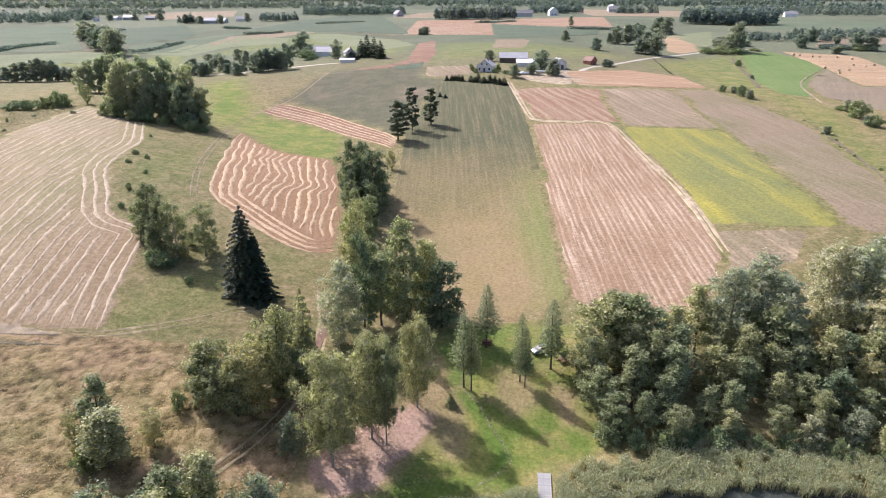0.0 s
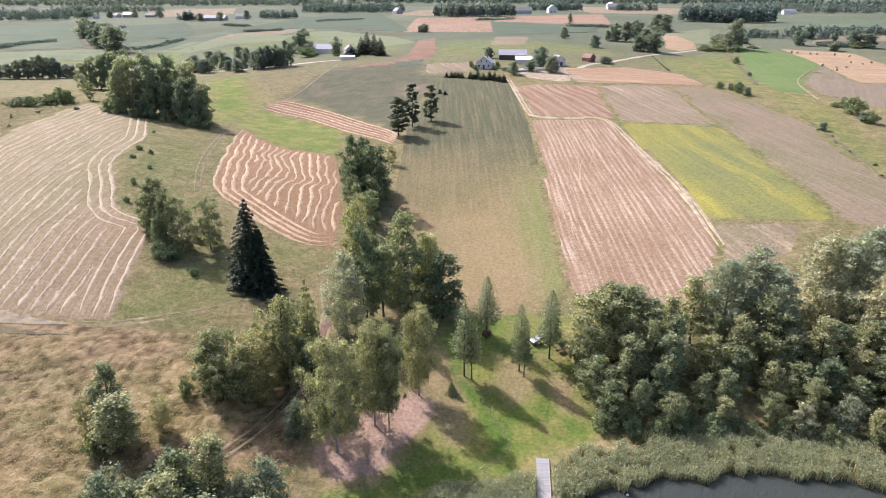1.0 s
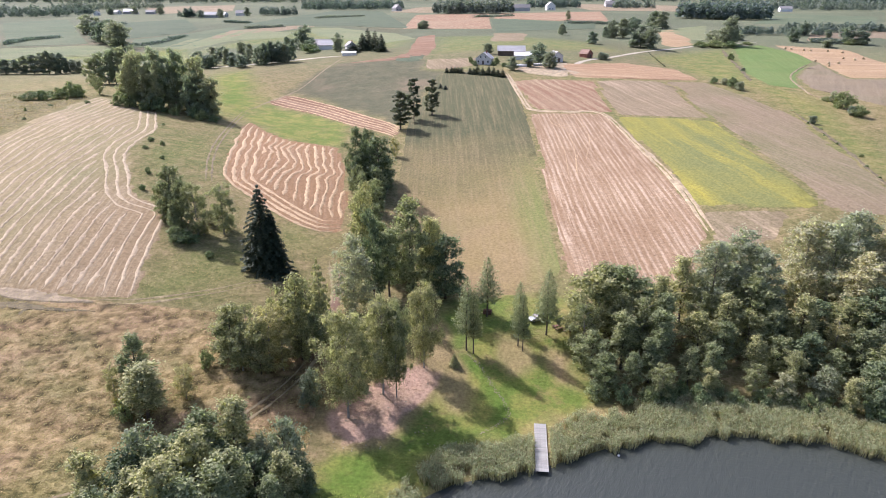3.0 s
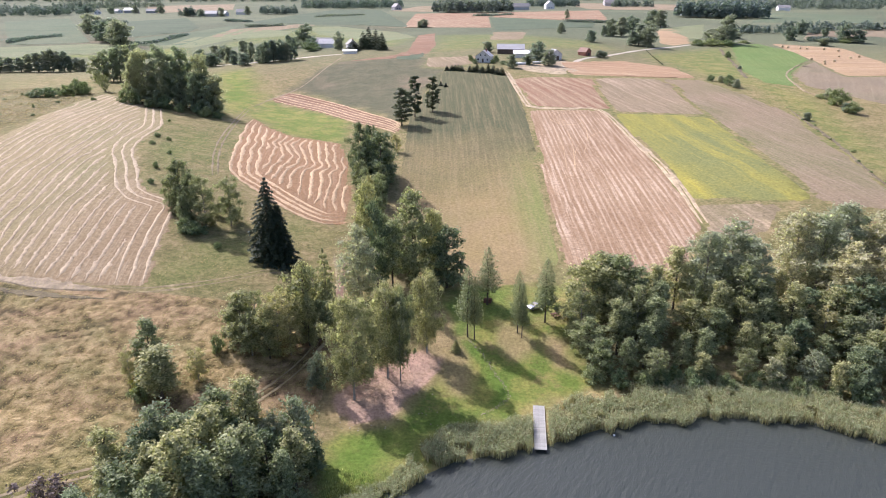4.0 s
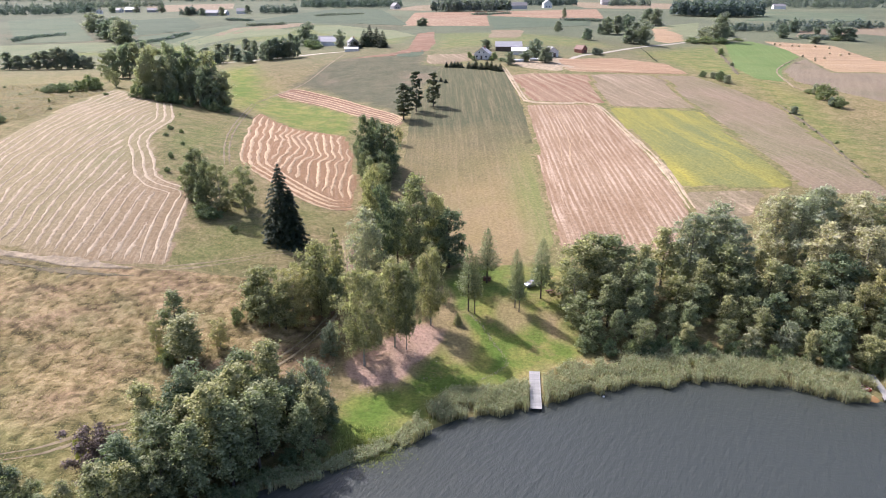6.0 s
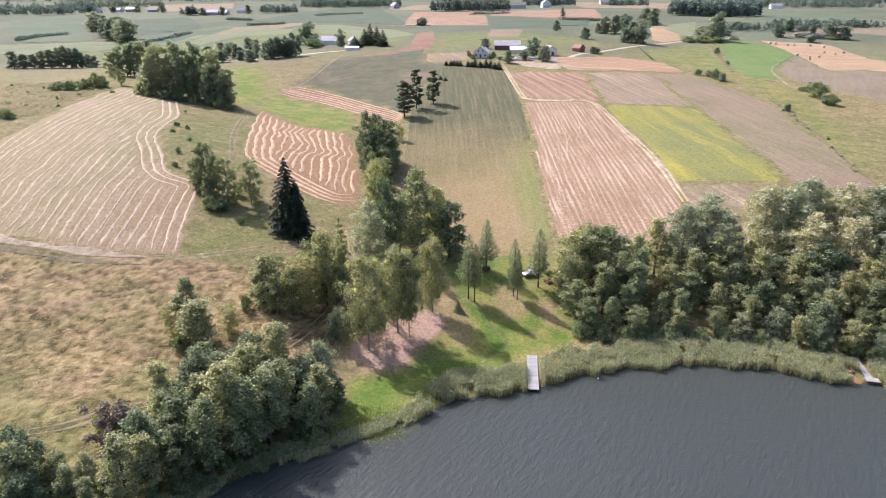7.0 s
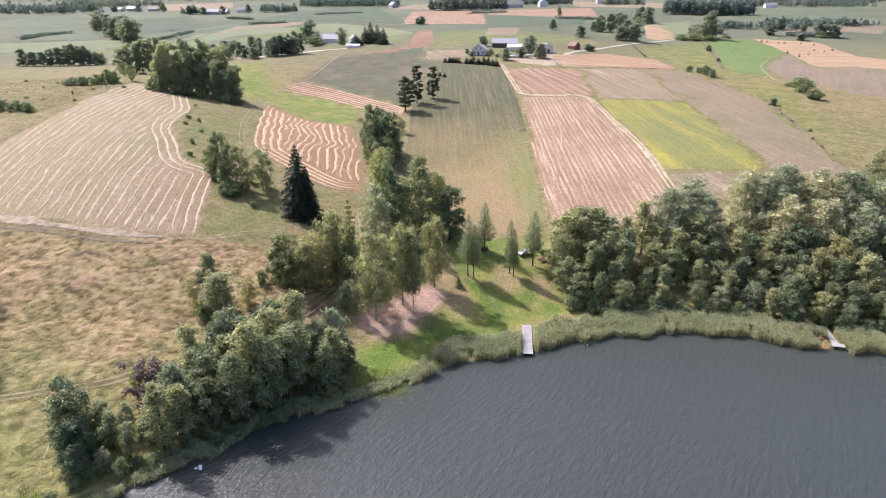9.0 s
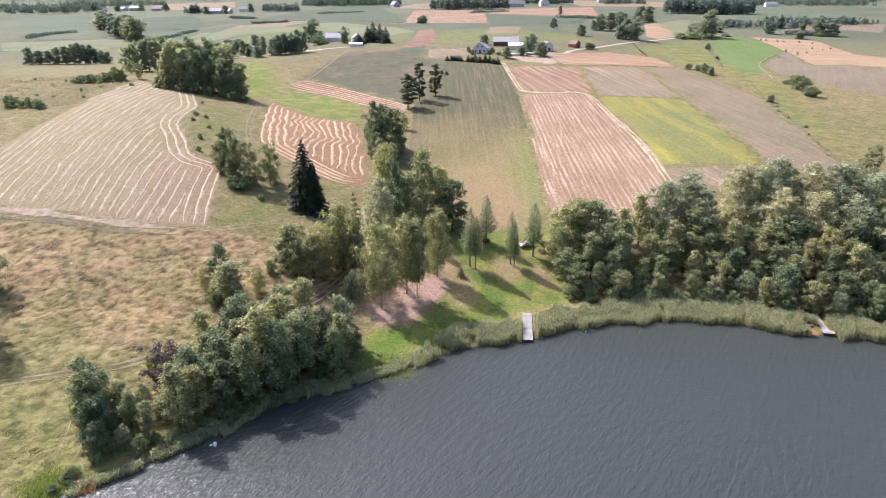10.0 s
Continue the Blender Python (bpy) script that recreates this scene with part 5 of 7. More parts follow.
ALDER_ROWS = [(3.2, 114.5, 16.5, 5.4), (4.6, 113.7, 14.5, 4.4), (8.1, 127.2, 14.3, 6.1), (14.1, 116.9, 14.8, 4.3), (14.9, 115.4, 12.9, 3.7), (20.6, 121.0, 15.3, 5.9)]
ASPEN_ROWS = [(-134.3, 280.6, 18.9, 10.3), (-130.9, 284.1, 23.6, 14.0), (-123.3, 283.5, 25.8, 14.0), (-116.4, 288.1, 26.0, 16.5), (-107.1, 284.9, 24.9, 14.1), (-99.7, 280.0, 17.6, 11.5), (-122.7, 275.5, 7.8, 6.8)]
ASPEN2_ROWS = [(-164.0, 345.0, 18.8, 13.7), (-168.8, 345.0, 18.2, 11.0), (-172.5, 345.0, 17.3, 12.4), (-177.6, 345.0, 15.2, 11.0), (-181.4, 345.0, 13.6, 8.3), (-158.4, 345.0, 19.8, 12.3)]
MEADOW_TREE_ROWS = [(-157.4, 303.1, 8.2, 5.4), (-170.5, 324.7, 7.5, 4.2)]
HEDGEL_ROWS = [(-276.2, 440.0, 8.2, 12.4), (-270.5, 440.0, 9.9, 10.6), (-265.0, 440.0, 10.5, 14.1), (-259.5, 440.0, 11.4, 10.6), (-255.4, 440.0, 12.7, 12.3), (-251.4, 440.0, 11.3, 10.6), (-247.9, 440.0, 11.2, 10.6), (-244.2, 440.0, 8.4, 8.8), (-240.0, 440.0, 7.6, 10.6), (-235.6, 440.0, 6.8, 9.2), (-283.3, 440.0, 8.2, 12.4), (-290.0, 440.0, 9.6, 12.3)]
BUSHL_ROWS = [(-174.6, 278.1, 3.8, 9.1), (-169.1, 278.5, 4.3, 6.8), (-165.5, 284.3, 4.6, 7.0), (-163.2, 288.6, 6.9, 8.2), (-161.9, 292.9, 5.4, 7.2)]
BUSHL2_ROWS = [(-171.2, 215.8, 4.7, 6.6), (-163.8, 214.5, 3.9, 6.6), (-158.0, 211.8, 3.4, 5.4)]
ROW_ROWS = [(-160.2, 445.8, 10.4, 9.3), (-150.9, 434.4, 8.4, 10.5), (-167.8, 498.6, 9.6, 11.2), (-159.7, 493.5, 9.5, 11.1), (-148.9, 505.7, 11.6, 10.1), (-129.1, 431.9, 7.7, 9.0), (-142.3, 501.1, 10.4, 8.0), (-117.7, 441.5, 13.6, 8.8), (-113.2, 445.3, 14.0, 8.9), (-108.7, 448.9, 13.8, 9.0), (-120.0, 525.7, 12.0, 7.5), (-110.8, 540.9, 18.4, 16.3), (-99.6, 505.4, 6.9, 16.1), (-121.3, 549.3, 8.4, 10.9)]
FARML_ROWS = [(-65.4, 481.8, 6.6, 11.5), (-59.9, 493.3, 12.0, 8.6), (-55.6, 490.7, 14.9, 9.8), (-50.3, 487.7, 13.3, 9.7), (-45.1, 477.9, 11.6, 8.4)]
FARM_ROWS = [(36.3, 385.1, 7.8, 6.8), (47.2, 397.2, 6.7, 8.3), (54.8, 415.1, 11.5, 10.6), (58.6, 394.8, 9.7, 10.1), (26.3, 450.8, 6.9, 7.2)]
FARMHEDGE_ROWS = [(-0.5, 381.1, 2.7, 1.8), (2.3, 380.5, 3.0, 2.1), (4.1, 380.0, 3.0, 2.1), (5.9, 379.6, 3.0, 2.1), (7.7, 377.7, 2.9, 2.1), (12.2, 375.2, 3.2, 2.1), (14.2, 373.3, 2.9, 2.1), (16.1, 374.6, 4.1, 2.4), (18.9, 371.0, 3.2, 2.7), (22.2, 370.6, 4.0, 2.7), (24.7, 368.7, 4.0, 2.4), (26.9, 365.4, 3.4, 2.4), (29.1, 363.7, 3.7, 2.6)]
MID_ROWS = [(97.6, 598.2, 9.4, 7.5), (144.5, 851.5, 10.7, 8.0), (109.6, 528.8, 9.2, 9.2), (130.0, 578.1, 9.1, 6.4), (135.7, 579.3, 14.3, 10.0), (145.3, 581.3, 15.6, 13.7), (164.3, 623.2, 13.9, 13.7), (143.3, 518.5, 15.6, 13.1), (148.6, 510.9, 16.2, 14.6), (138.0, 516.9, 10.6, 9.8), (201.8, 691.7, 16.4, 17.4), (205.7, 677.3, 16.1, 14.9), (101.6, 443.8, 3.7, 4.2), (98.0, 440.2, 4.7, 7.0), (-23.2, 723.9, 8.6, 11.4), (-27.3, 726.3, 6.5, 8.0), (-380.8, 755.0, 20, 24), (-335.5, 679.0, 19, 20), (-322.0, 660.0, 21, 18), (-308.0, 646.0, 23, 20), (-290.0, 619.9, 24, 22), (-298.0, 628.0, 22, 18)]
RIGHT_ROWS = [(140.9, 360.5, 3.4, 4.6), (145.2, 356.5, 3.6, 4.0), (146.9, 349.2, 5.5, 6.8), (147.5, 342.2, 4.6, 5.0), (191.6, 469.2, 4.7, 5.2), (177.9, 413.7, 2.6, 3.0), (180.8, 321.7, 2.3, 4.7), (183.0, 318.6, 5.6, 4.7), (181.5, 308.1, 7.6, 10.5), (178.8, 294.7, 4.3, 4.8), (180.5, 292.1, 5.4, 6.7), (153.7, 279.1, 3.6, 3.7)]
FAR_RIGHT_ROWS = [(215.0, 571.4, 8.6, 10.8), (219.5, 545.5, 22.9, 15.5), (216.5, 551.4, 12.5, 17.4), (242.0, 582.5, 5.3, 9.2), (283.9, 576.1, 11.7, 10.9), (314.1, 622.5, 11.2, 9.8), (274.1, 637.9, 7.1, 11.0), (295.4, 544.2, 6.2, 10.3), (323.3, 567.8, 14.1, 13.4), (331.6, 561.3, 11.0, 13.3), (321.8, 561.0, 4.2, 11.1), (327.4, 605.8, 7.3, 6.7), (192.1, 531.2, 4.4, 11.8), (203.5, 533.5, 5.2, 16.9), (217.1, 536.0, 4.5, 15.3), (237.4, 554.5, 2.1, 10.5)]
SLOPE_ROWS = [('dark_broad', -70.5, 154.9, 15.2, 8.2), ('birch', -62.7, 149.6, 14.2, 7.6), ('birch', -57.2, 152.6, 13.8, 7.6), ('bush', -66.3, 145.6, 3.6, 6.0), ('birch', -47.1, 93.3, 7.1, 4.5), ('alder', -52.0, 88.4, 10.8, 8.6), ('alder', -56.0, 94.6, 11.2, 5.4), ('alder', -53.6, 91.2, 7.5, 6.0), ('birch', -58.9, 91.9, 7.0, 3.2), ('bush', -55.7, 88.0, 3.5, 3.7), ('broad', -41.5, 103.9, 12.4, 8.6), ('birch', -34.3, 102.9, 13.8, 8.5), ('broad', -30.1, 108.7, 16.8, 8.5), ('young_conifer', -26.8, 114.5, 16.9, 6.1), ('willow', -25.6, 95.0, 7.6, 5.0), ('dark_broad', -67.0, 151.2, 13.2, 5.8), ('broad', -73.6, 157.5, 9.5, 5.0), ('bush', -63.8, 144.6, 3.4, 6.0), ('bush', -56.9, 139.4, 1.8, 2.2), ('bush', -45.9, 101.4, 3.7, 2.8)]
PINE_ROWS = [('pine', -19.9, 274.5, 16.6, 10.2), ('pine', -14.8, 286.7, 18.3, 8.5), ('pine', -7.1, 293.0, 16.4, 8.7), ('far_cone', -1.2, 339.5, 2.3, 2.3), ('far_cone', -3.8, 343.0, 2.6, 2.3)]
stand(['spruce'], SPRUCE_ROWS, "tall dark spruce on the grassy slope", "spruces on the slope")
stand(['silver_birch', 'dark_broad', 'broad', 'dark_broad', 'broad', 'birch', 'dark_broad', 'dark_broad', 'dark_broad', 'birch', 'broad', 'alder', 'alder', 'broad'], [(x, y, h, w * 0.84) for x, y, h, w in HEDGE_ROWS + [(-14, 133, 17, 8), (-5, 139, 18, 8)]], "tall green tree in the field-edge row", "trees of the field-edge row")
stand(['lawn_birch'], [(x, y, h, w * 0.86) for x, y, h, w in BIRCH_ROWS], "tall weeping birch with pale trunk on sand", "birches by the lawn")
stand(['lawn_alder'], ALDER_ROWS, "slender sparse tree on the shore lawn", "slender trees by the lawn")
stand(['aspen'], [(x, y, h, w * 0.78) for x, y, h, w in ASPEN_ROWS], "tall grey-green aspen in the hill grove", "trees of the hill grove")
stand(['aspen'], [(x, y, h, w * 0.8) for x, y, h, w in ASPEN2_ROWS], "tall grey-green aspen behind the hill grove", "trees of the hill grove")
stand(['birch'], MEADOW_TREE_ROWS, "small birch on the dry meadow", "small birches on the meadow")
stand(['far_tall'], [(x, y, h * 1.2, w * 0.8) for x, y, h, w in HEDGEL_ROWS], "dark green tree in a far belt", "trees of the far belt")
stand(['bush'], BUSHL_ROWS, "low green willow bush on dry meadow", "willow bushes")
stand(['bush'], BUSHL2_ROWS, "low green willow bush on dry meadow", "willow bushes")
stand(['far_tall', 'far_broad'], ROW_ROWS, "leafy tree beside the gravel lane", "trees along the lane")
lane_rng = random.Random(31)
for k in range(10):
    plant("far_tall", -122 + 2.4 * k, 443 + lane_rng.uniform(-2, 4) + 0.6 * k, lane_rng.uniform(10.5, 14.5), lane_rng.uniform(4.2, 5.6), "slim tall tree beside the gravel lane", "trees along the lane")
for k in range(10):
    plant(lane_rng.choice(["far_broad", "far_tall"]), -166 + 4.0 * k, 446 + lane_rng.uniform(-5, 12), lane_rng.uniform(5.5, 10.5), lane_rng.uniform(5.5, 8), "leafy tree beside the gravel lane", "trees along the lane")
stand(['far_cone'], FARML_ROWS, "dark conifer beside the farm barn", "conifers by the barn")
stand(['far_broad'], FARM_ROWS, "leafy tree in the farmyard", "farmyard trees")
stand(['far_cone'], [(x, y, h * 1.15, w * 1.7) for x, y, h, w in FARMHEDGE_ROWS], "small clipped conifer in the farm hedge", "conifers of the farm hedge")
stand(['far_broad', 'far_tall'], MID_ROWS, "leafy tree among far fields", "trees among far fields")
stand(['bush', 'far_broad'], RIGHT_ROWS, "round leafy tree on a field edge", "trees on the field edge")
stand(['far_broad'], FAR_RIGHT_ROWS, "leafy tree along a far lane", "trees along the far lane")
for kind, x, y, h, w in SLOPE_ROWS:
    plant(kind, x, y, h, w, {"broad": "leafy green tree on the grassy slope", "dark_broad": "dense dark green tree on the grassy slope", "birch": "slim light-green birch on the grassy slope", "willow": "grey-green leafy tree beside the birches", "alder": "young bushy tree in rough grass", "bush": "small leafy bush in rough grass", "young_conifer": "young blue-green conifer in rough grass"}[kind], "trees of the slope")
for kind, x, y, h, w in PINE_ROWS:
    plant(kind, x, y, h, w, "dark pine standing in the pasture" if kind == "pine" else "small dark conifer in the pasture", "pines in the pasture")
stand(['far_broad', 'far_tall'], [(-548, 1172, 12, 12), (-512, 1180, 14, 12), (-470, 1180, 13, 14), (-362, 1058, 12, 12), (-336, 1068, 13, 11), (-308, 1110, 14, 13), (-388, 1070, 14, 13)], "leafy tree in front of far farm buildings", "trees by the far farms")
stand(['far_broad'], [(-79, 500, 10, 8), (-101, 519, 9, 9), (-60, 500, 8, 7), (-84, 536, 11, 9)], "leafy tree close to the hill barns", "trees by the hill barns")
stand(['bush'], [(16, 402, 3, 4), (27, 402, 2.5, 4), (29, 408, 4, 4), (33, 398, 2.2, 5), (14, 410, 4, 4)], "garden bush beside the white farmhouse", "garden bushes")
plant("young_conifer", 0.6, 109.8, 2.7, 2.2, "small young conifer on the shore lawn")
for x, y, h in ((-96.5, 70.5, 16), (-107, 90, 12)):
    plant("broad", x, y, h, 7.5, "leafy tree on the dry slope", "trees of the dry slope")


def scatter(outline, gap, seed):
    """Plan points no nearer to one another than gap, within the outline."""
    rng = random.Random(seed)
    xs, ys = [p[0] for p in outline], [p[1] for p in outline]
    got = []
    for _ in range(4000):
        x, y = rng.uniform(min(xs), max(xs)), rng.uniform(min(ys), max(ys))
        if polygon_depth(np.array([x]), np.array([y]), outline)[0] > 0.3 and all((x - a) ** 2 + (y - b) ** 2 > gap * gap for a, b in got):
            got.append((x, y))
    return got


# the wood on the shore
WOOD = [(27, 101), (47, 102), (62, 101), (72, 96.5), (84, 92.5), (97, 88.5), (125, 83), (132, 84), (132, 116), (128, 122), (112, 127), (96, 126), (82, 119), (74, 127), (62, 127), (48, 126), (30, 127), (26, 112)]
wood_rng = random.Random(8)
BIG_BIRCHES = [(57, 126, 20, 10), (63, 128, 20.5, 11), (66, 124, 19, 9.5), (79, 131, 20, 10), (84, 129, 20.5, 10), (90, 132, 21, 11), (97, 129, 21, 11), (105, 127, 21, 12), (113, 124, 20, 11), (86, 121, 18, 9.5), (95, 119, 18, 10), (104, 116, 18, 10), (112, 113, 17, 10), (121, 116, 16.5, 11), (128, 110, 15, 10)]
for x, y, h, w in BIG_BIRCHES:
    plant("silver_birch", x, y, h * 0.94, w * 1.12, "tall pale weeping birch in the shore wood", "trees of the shore wood")
for x, y in scatter(WOOD, 4.5, 3):
    if any((x - bx) ** 2 + (y - by) ** 2 < 16 for bx, by, *_ in BIG_BIRCHES):
        continue
    front = np.interp(x, [27, 47, 62, 72, 84, 97, 125, 160, 190], [101, 102, 101, 96.5, 92.5, 88.5, 83, 76, 76])
    back = np.interp(x, [27, 50, 58, 66, 77, 82, 95, 130, 190], [15, 15, 14, 12, 10, 12, 14, 12, 11])
    u = min(1, (y - front) / 20)
    h = (7 + (back - 7) * u ** 0.8) * wood_rng.uniform(0.8, 1.15)
    kind = wood_rng.choice(["broad", "birch", "alder", "dark_broad", "willow"] if x > 62 else ["alder", "alder", "birch", "alder", "broad"])
    h *= 1.12 if kind == "alder" else 0.85 if kind == "willow" else 1.0
    w = h * (0.62 if kind == "birch" else 0.8 if kind in ("broad", "dark_broad", "willow") else 0.5)
    plant(kind, x, y, h, max(4.2, w), {"birch": "light green birch in the shore wood", "willow": "grey-green willow in the shore wood"}.get(kind, "dark green tree in the shore wood"), "trees of the shore wood")
for x, y in scatter([(27, 99.5), (47, 100.5), (62, 99.5), (72, 95), (84, 91), (97, 87), (130, 81), (130, 84), (97, 91), (84, 95), (72, 99), (62, 103), (47, 104.5), (27, 103)], 3.4, 9):
    if abs(x - 81) > 3:
        plant("bush", x, y, wood_rng.uniform(2.6, 5), wood_rng.uniform(3.4, 5.5), "leafy green bush behind the reeds", "bushes behind the reeds")
for x, y in scatter([(118, 126), (134, 124), (140, 160), (132, 166), (122, 150)], 6.5, 12):
    plant(wood_rng.choice(["broad", "birch"]), x, y, wood_rng.uniform(8, 12), wood_rng.uniform(6, 8), "leafy tree beyond the shore wood", "trees beyond the shore wood")

# the grove on the near bank
GROVE = [(-69, 50), (-63, 41), (-58, 38.5), (-50, 46), (-41, 54), (-31, 62), (-23, 67.5), (-21, 72), (-24, 77), (-32, 79), (-42, 76), (-50, 68), (-57, 58), (-64, 54)]
for x, y in scatter(GROVE, 3.5, 4):
    if -61 < x < -53 and y > 54:
        continue
    thin = -60 < x < -52
    h = wood_rng.uniform(4.5, 7) if thin else wood_rng.uniform(7.5, 10) if x < -59 else wood_rng.uniform(8.5, 12.5) * (1 - 0.25 * max(0.0, (x + 32) / 12))
    h *= wood_rng.uniform(0.85, 1.25) * (1.07 if -50 < x < -32 else 1.0)
    kind = wood_rng.choice(["alder", "dark_broad", "alder", "alder", "dark_broad", "willow"])
    h *= 1.2 if kind in ("alder", "birch") else 0.95
    plant(kind, x, y, h, h * (0.66 if kind in ("broad", "dark_broad", "willow") else 0.46), "dense green tree in the bank grove", "trees of the bank grove")
for x, y in scatter([(-61, 37), (-50, 43.5), (-41, 51), (-31, 58.5), (-22, 65), (-23, 69), (-33, 63), (-43, 55), (-51, 48), (-61, 41)], 2.8, 14):
    plant("bush", x, y, wood_rng.uniform(1.6, 3.2), wood_rng.uniform(2.6, 4), "low green bush on the bank", "bushes of the bank grove")


for x, y in scatter([(-138, 276), (-126, 272), (-110, 272), (-96, 269), (-95, 273), (-110, 276), (-126, 276), (-137, 280)], 4.5, 25):
    plant("bush", x, y, wood_rng.uniform(2.5, 6), wood_rng.uniform(4, 7), "leafy bush at the foot of the hill grove", "bushes of the hill grove")
for x, y, h, w in ((-66.2, 50.5, 11.5, 7), (-64.2, 46.5, 12.5, 7), (-62.3, 43.5, 9.5, 6)):
    plant("dark_broad", x, y, h, w, "dense green tree at the end of the bank grove", "trees of the bank grove")
plant("purple", -56.6, 59.6, 9.5, 7.8, "dark purple-leaved tree at the grove's end", "", 1)
plant("yellowing", -56.5, 89.3, 3, 3.2, "yellowing bush beside the young conifer", "", 1)
plant("yellowing", -60.3, 62.5, 5, 2.6, "slim yellow-green sapling by the grove", "", 1)
# the grove on the hill, the field-edge thicket and the slope thicket
for x, y in scatter([(-137, 284), (-128, 278), (-112, 278), (-100, 275), (-98, 285), (-106, 292), (-122, 294), (-136, 291)], 5.6, 15):
    edge = min(1.0, (x + 141) / 14) * min(1.0, (-94 - x) / 12)
    plant("aspen", x, y, wood_rng.uniform(12, 22) * (0.65 + 0.4 * edge) * (1.0 if x < -112 else 0.85), wood_rng.uniform(6.5, 9.5), "tall grey-green aspen in the hill grove", "trees of the hill grove")
for x, y in scatter([(-33, 196), (-25, 190), (-18, 196), (-18, 208), (-25, 222), (-32, 218)], 5.6, 16):
    plant("dark_broad", x, y, wood_rng.uniform(8, 14), wood_rng.uniform(4.5, 7), "dense dark tree in the field-edge thicket", "trees of the field-edge row")
for x, y in scatter([(-27, 190), (-25, 160), (-19, 142), (-15, 142), (-20, 165), (-22, 190)], 4.4, 17):
    plant("broad", x, y, wood_rng.uniform(7, 12), wood_rng.uniform(4.2, 6.5), "green tree in the field-edge row", "trees of the field-edge row")
for x, y in scatter([(-74, 156), (-68, 146), (-58, 148), (-56, 156), (-66, 160)], 5.5, 18):
    plant(wood_rng.choice(["alder", "bush", "birch"]), x, y, wood_rng.uniform(3, 8), wood_rng.uniform(3, 4.5), "slim leafy young tree on the grassy slope", "trees of the slope")
for x, y in scatter([(-45, 104), (-36, 99), (-27, 106), (-25, 116), (-32, 112)], 3.6, 19):
    plant(wood_rng.choice(["broad", "birch"]), x, y, wood_rng.uniform(7, 12), wood_rng.uniform(4, 6.5), "dense leafy tree above the ruts", "trees of the slope")


def woods(name, x, y, rx, ry, n, h, label, seed):
    """A far wood as one mesh of many crowns."""
    r = np.random.RandomState(seed)
    ang, rad = r.uniform(0, 6.283, n), np.sqrt(r.uniform(0, 1, n))
    cx, cy = x + rx * rad * np.cos(ang), y + ry * rad * np.sin(ang)
    cz = height(cx, cy)
    hs = h * r.uniform(0.65, 1.15, n)
    far_off = name == "horizon_wood"
    per = 22 if far_off else 60
    v = sphere_points(r, n * per)
    v[:, 2] = np.abs(v[:, 2]) * 1.0
    wide = np.repeat(hs * r.uniform(0.2, 0.3, n), per)
    tallness = np.repeat(hs, per)
    p = np.stack([np.repeat(cx, per) + v[:, 0] * wide, np.repeat(cy, per) + v[:, 1] * wide, np.repeat(cz, per) + tallness * (0.12 + 0.86 * v[:, 2] * r.uniform(0.5, 1.0, n * per))], 1)
    me = leaf_mesh(name, p, v, np.repeat(hs * (0.18 if far_off else 0.088), per), MAT_HAZED_FOREST, seed + 1)
    return tagged(new(name, me), label, "woodland", kind="stuff")


woods("far_wood", -720, 1150, 150, 150, 230, 15, "dark mixed wood on a distant slope", 1)
woods("far_wood", -700, 1520, 110, 80, 120, 16, "distant mixed wood behind a farm", 2)
woods("far_wood", -190, 1460, 110, 110, 210, 18, "long distant wood below the horizon", 3)
woods("far_wood", 40, 1090, 60, 36, 110, 22, "dark wood behind a reddish field", 4)
woods("far_wood", 215, 1470, 55, 40, 70, 20, "dark wood behind a far barn", 5)
woods("far_wood", 350, 905, 58, 42, 150, 21, "dense dark wood on the plateau", 6)
woods("far_wood", 372, 1440, 42, 28, 45, 17, "small distant wood beside a farm", 7)
woods("far_wood", 297, 628, 42, 12, 55, 8, "bushy hedge along a far lane", 8)
woods("far_wood", 380, 668, 60, 14, 60, 9, "bushy hedge along a far field", 9)
woods("far_wood", 690, 1420, 170, 130, 230, 17, "distant wood on the plateau", 10)
woods("far_wood", -262, 1125, 30, 18, 32, 14, "small round copse in far fields", 11)
woods("far_wood", -388, 1075, 16, 12, 14, 14, "small round copse beside far barns", 12)
def hedgerow(line, n, h, label, seed):
    """A far hedge as one mesh of low crowns along a line."""
    r = np.random.RandomState(seed)
    p = curve_points(line, 3.0)
    q = p[r.randint(0, len(p), n * 22)] + r.normal(0, 2.2, (n * 22, 2))
    up = r.uniform(0.1, 1, len(q)) * h * (0.55 + 0.7 * vnoise(q[:, 0], q[:, 1], 13, seed))
    pts = np.stack([q[:, 0], q[:, 1], height(q[:, 0], q[:, 1]) + up], 1)
    me = leaf_mesh("far_hedge", pts, sphere_points(r, len(q)), np.full(len(q), 0.8), MAT_HAZED_FOREST, seed + 1)
    return tagged(new("far_hedge", me), label, "hedge", kind="stuff")


for k, line in enumerate([[(-299.4, 636.9), (-273.8, 645.0), (-267.5, 718.1)], [(-417.7, 811.6), (-409.2, 850.3), (-413.1, 915.3)], [(-229.6, 818.3), (-191.4, 824.7)], [(-289.3, 936.4), (-254.6, 916.0)], [(301.0, 574.1), (314.1, 567.5)], [(-403.6, 641.7), (-403.9, 680.2), (-389.7, 706.4)], [(-181.9, 1000.8), (-123.1, 1047.3)], [(130.2, 766.0), (180.0, 741.7)], [(38.4, 926.3), (84.5, 946.6)]]):
    hedgerow(line, 45, 3.0, "dark leafy hedge between far fields", 60 + k)
woods("horizon_wood", -1100, 2500, 800, 260, 620, 22, "woods along the horizon in haze-tinted leaf colour", 13)
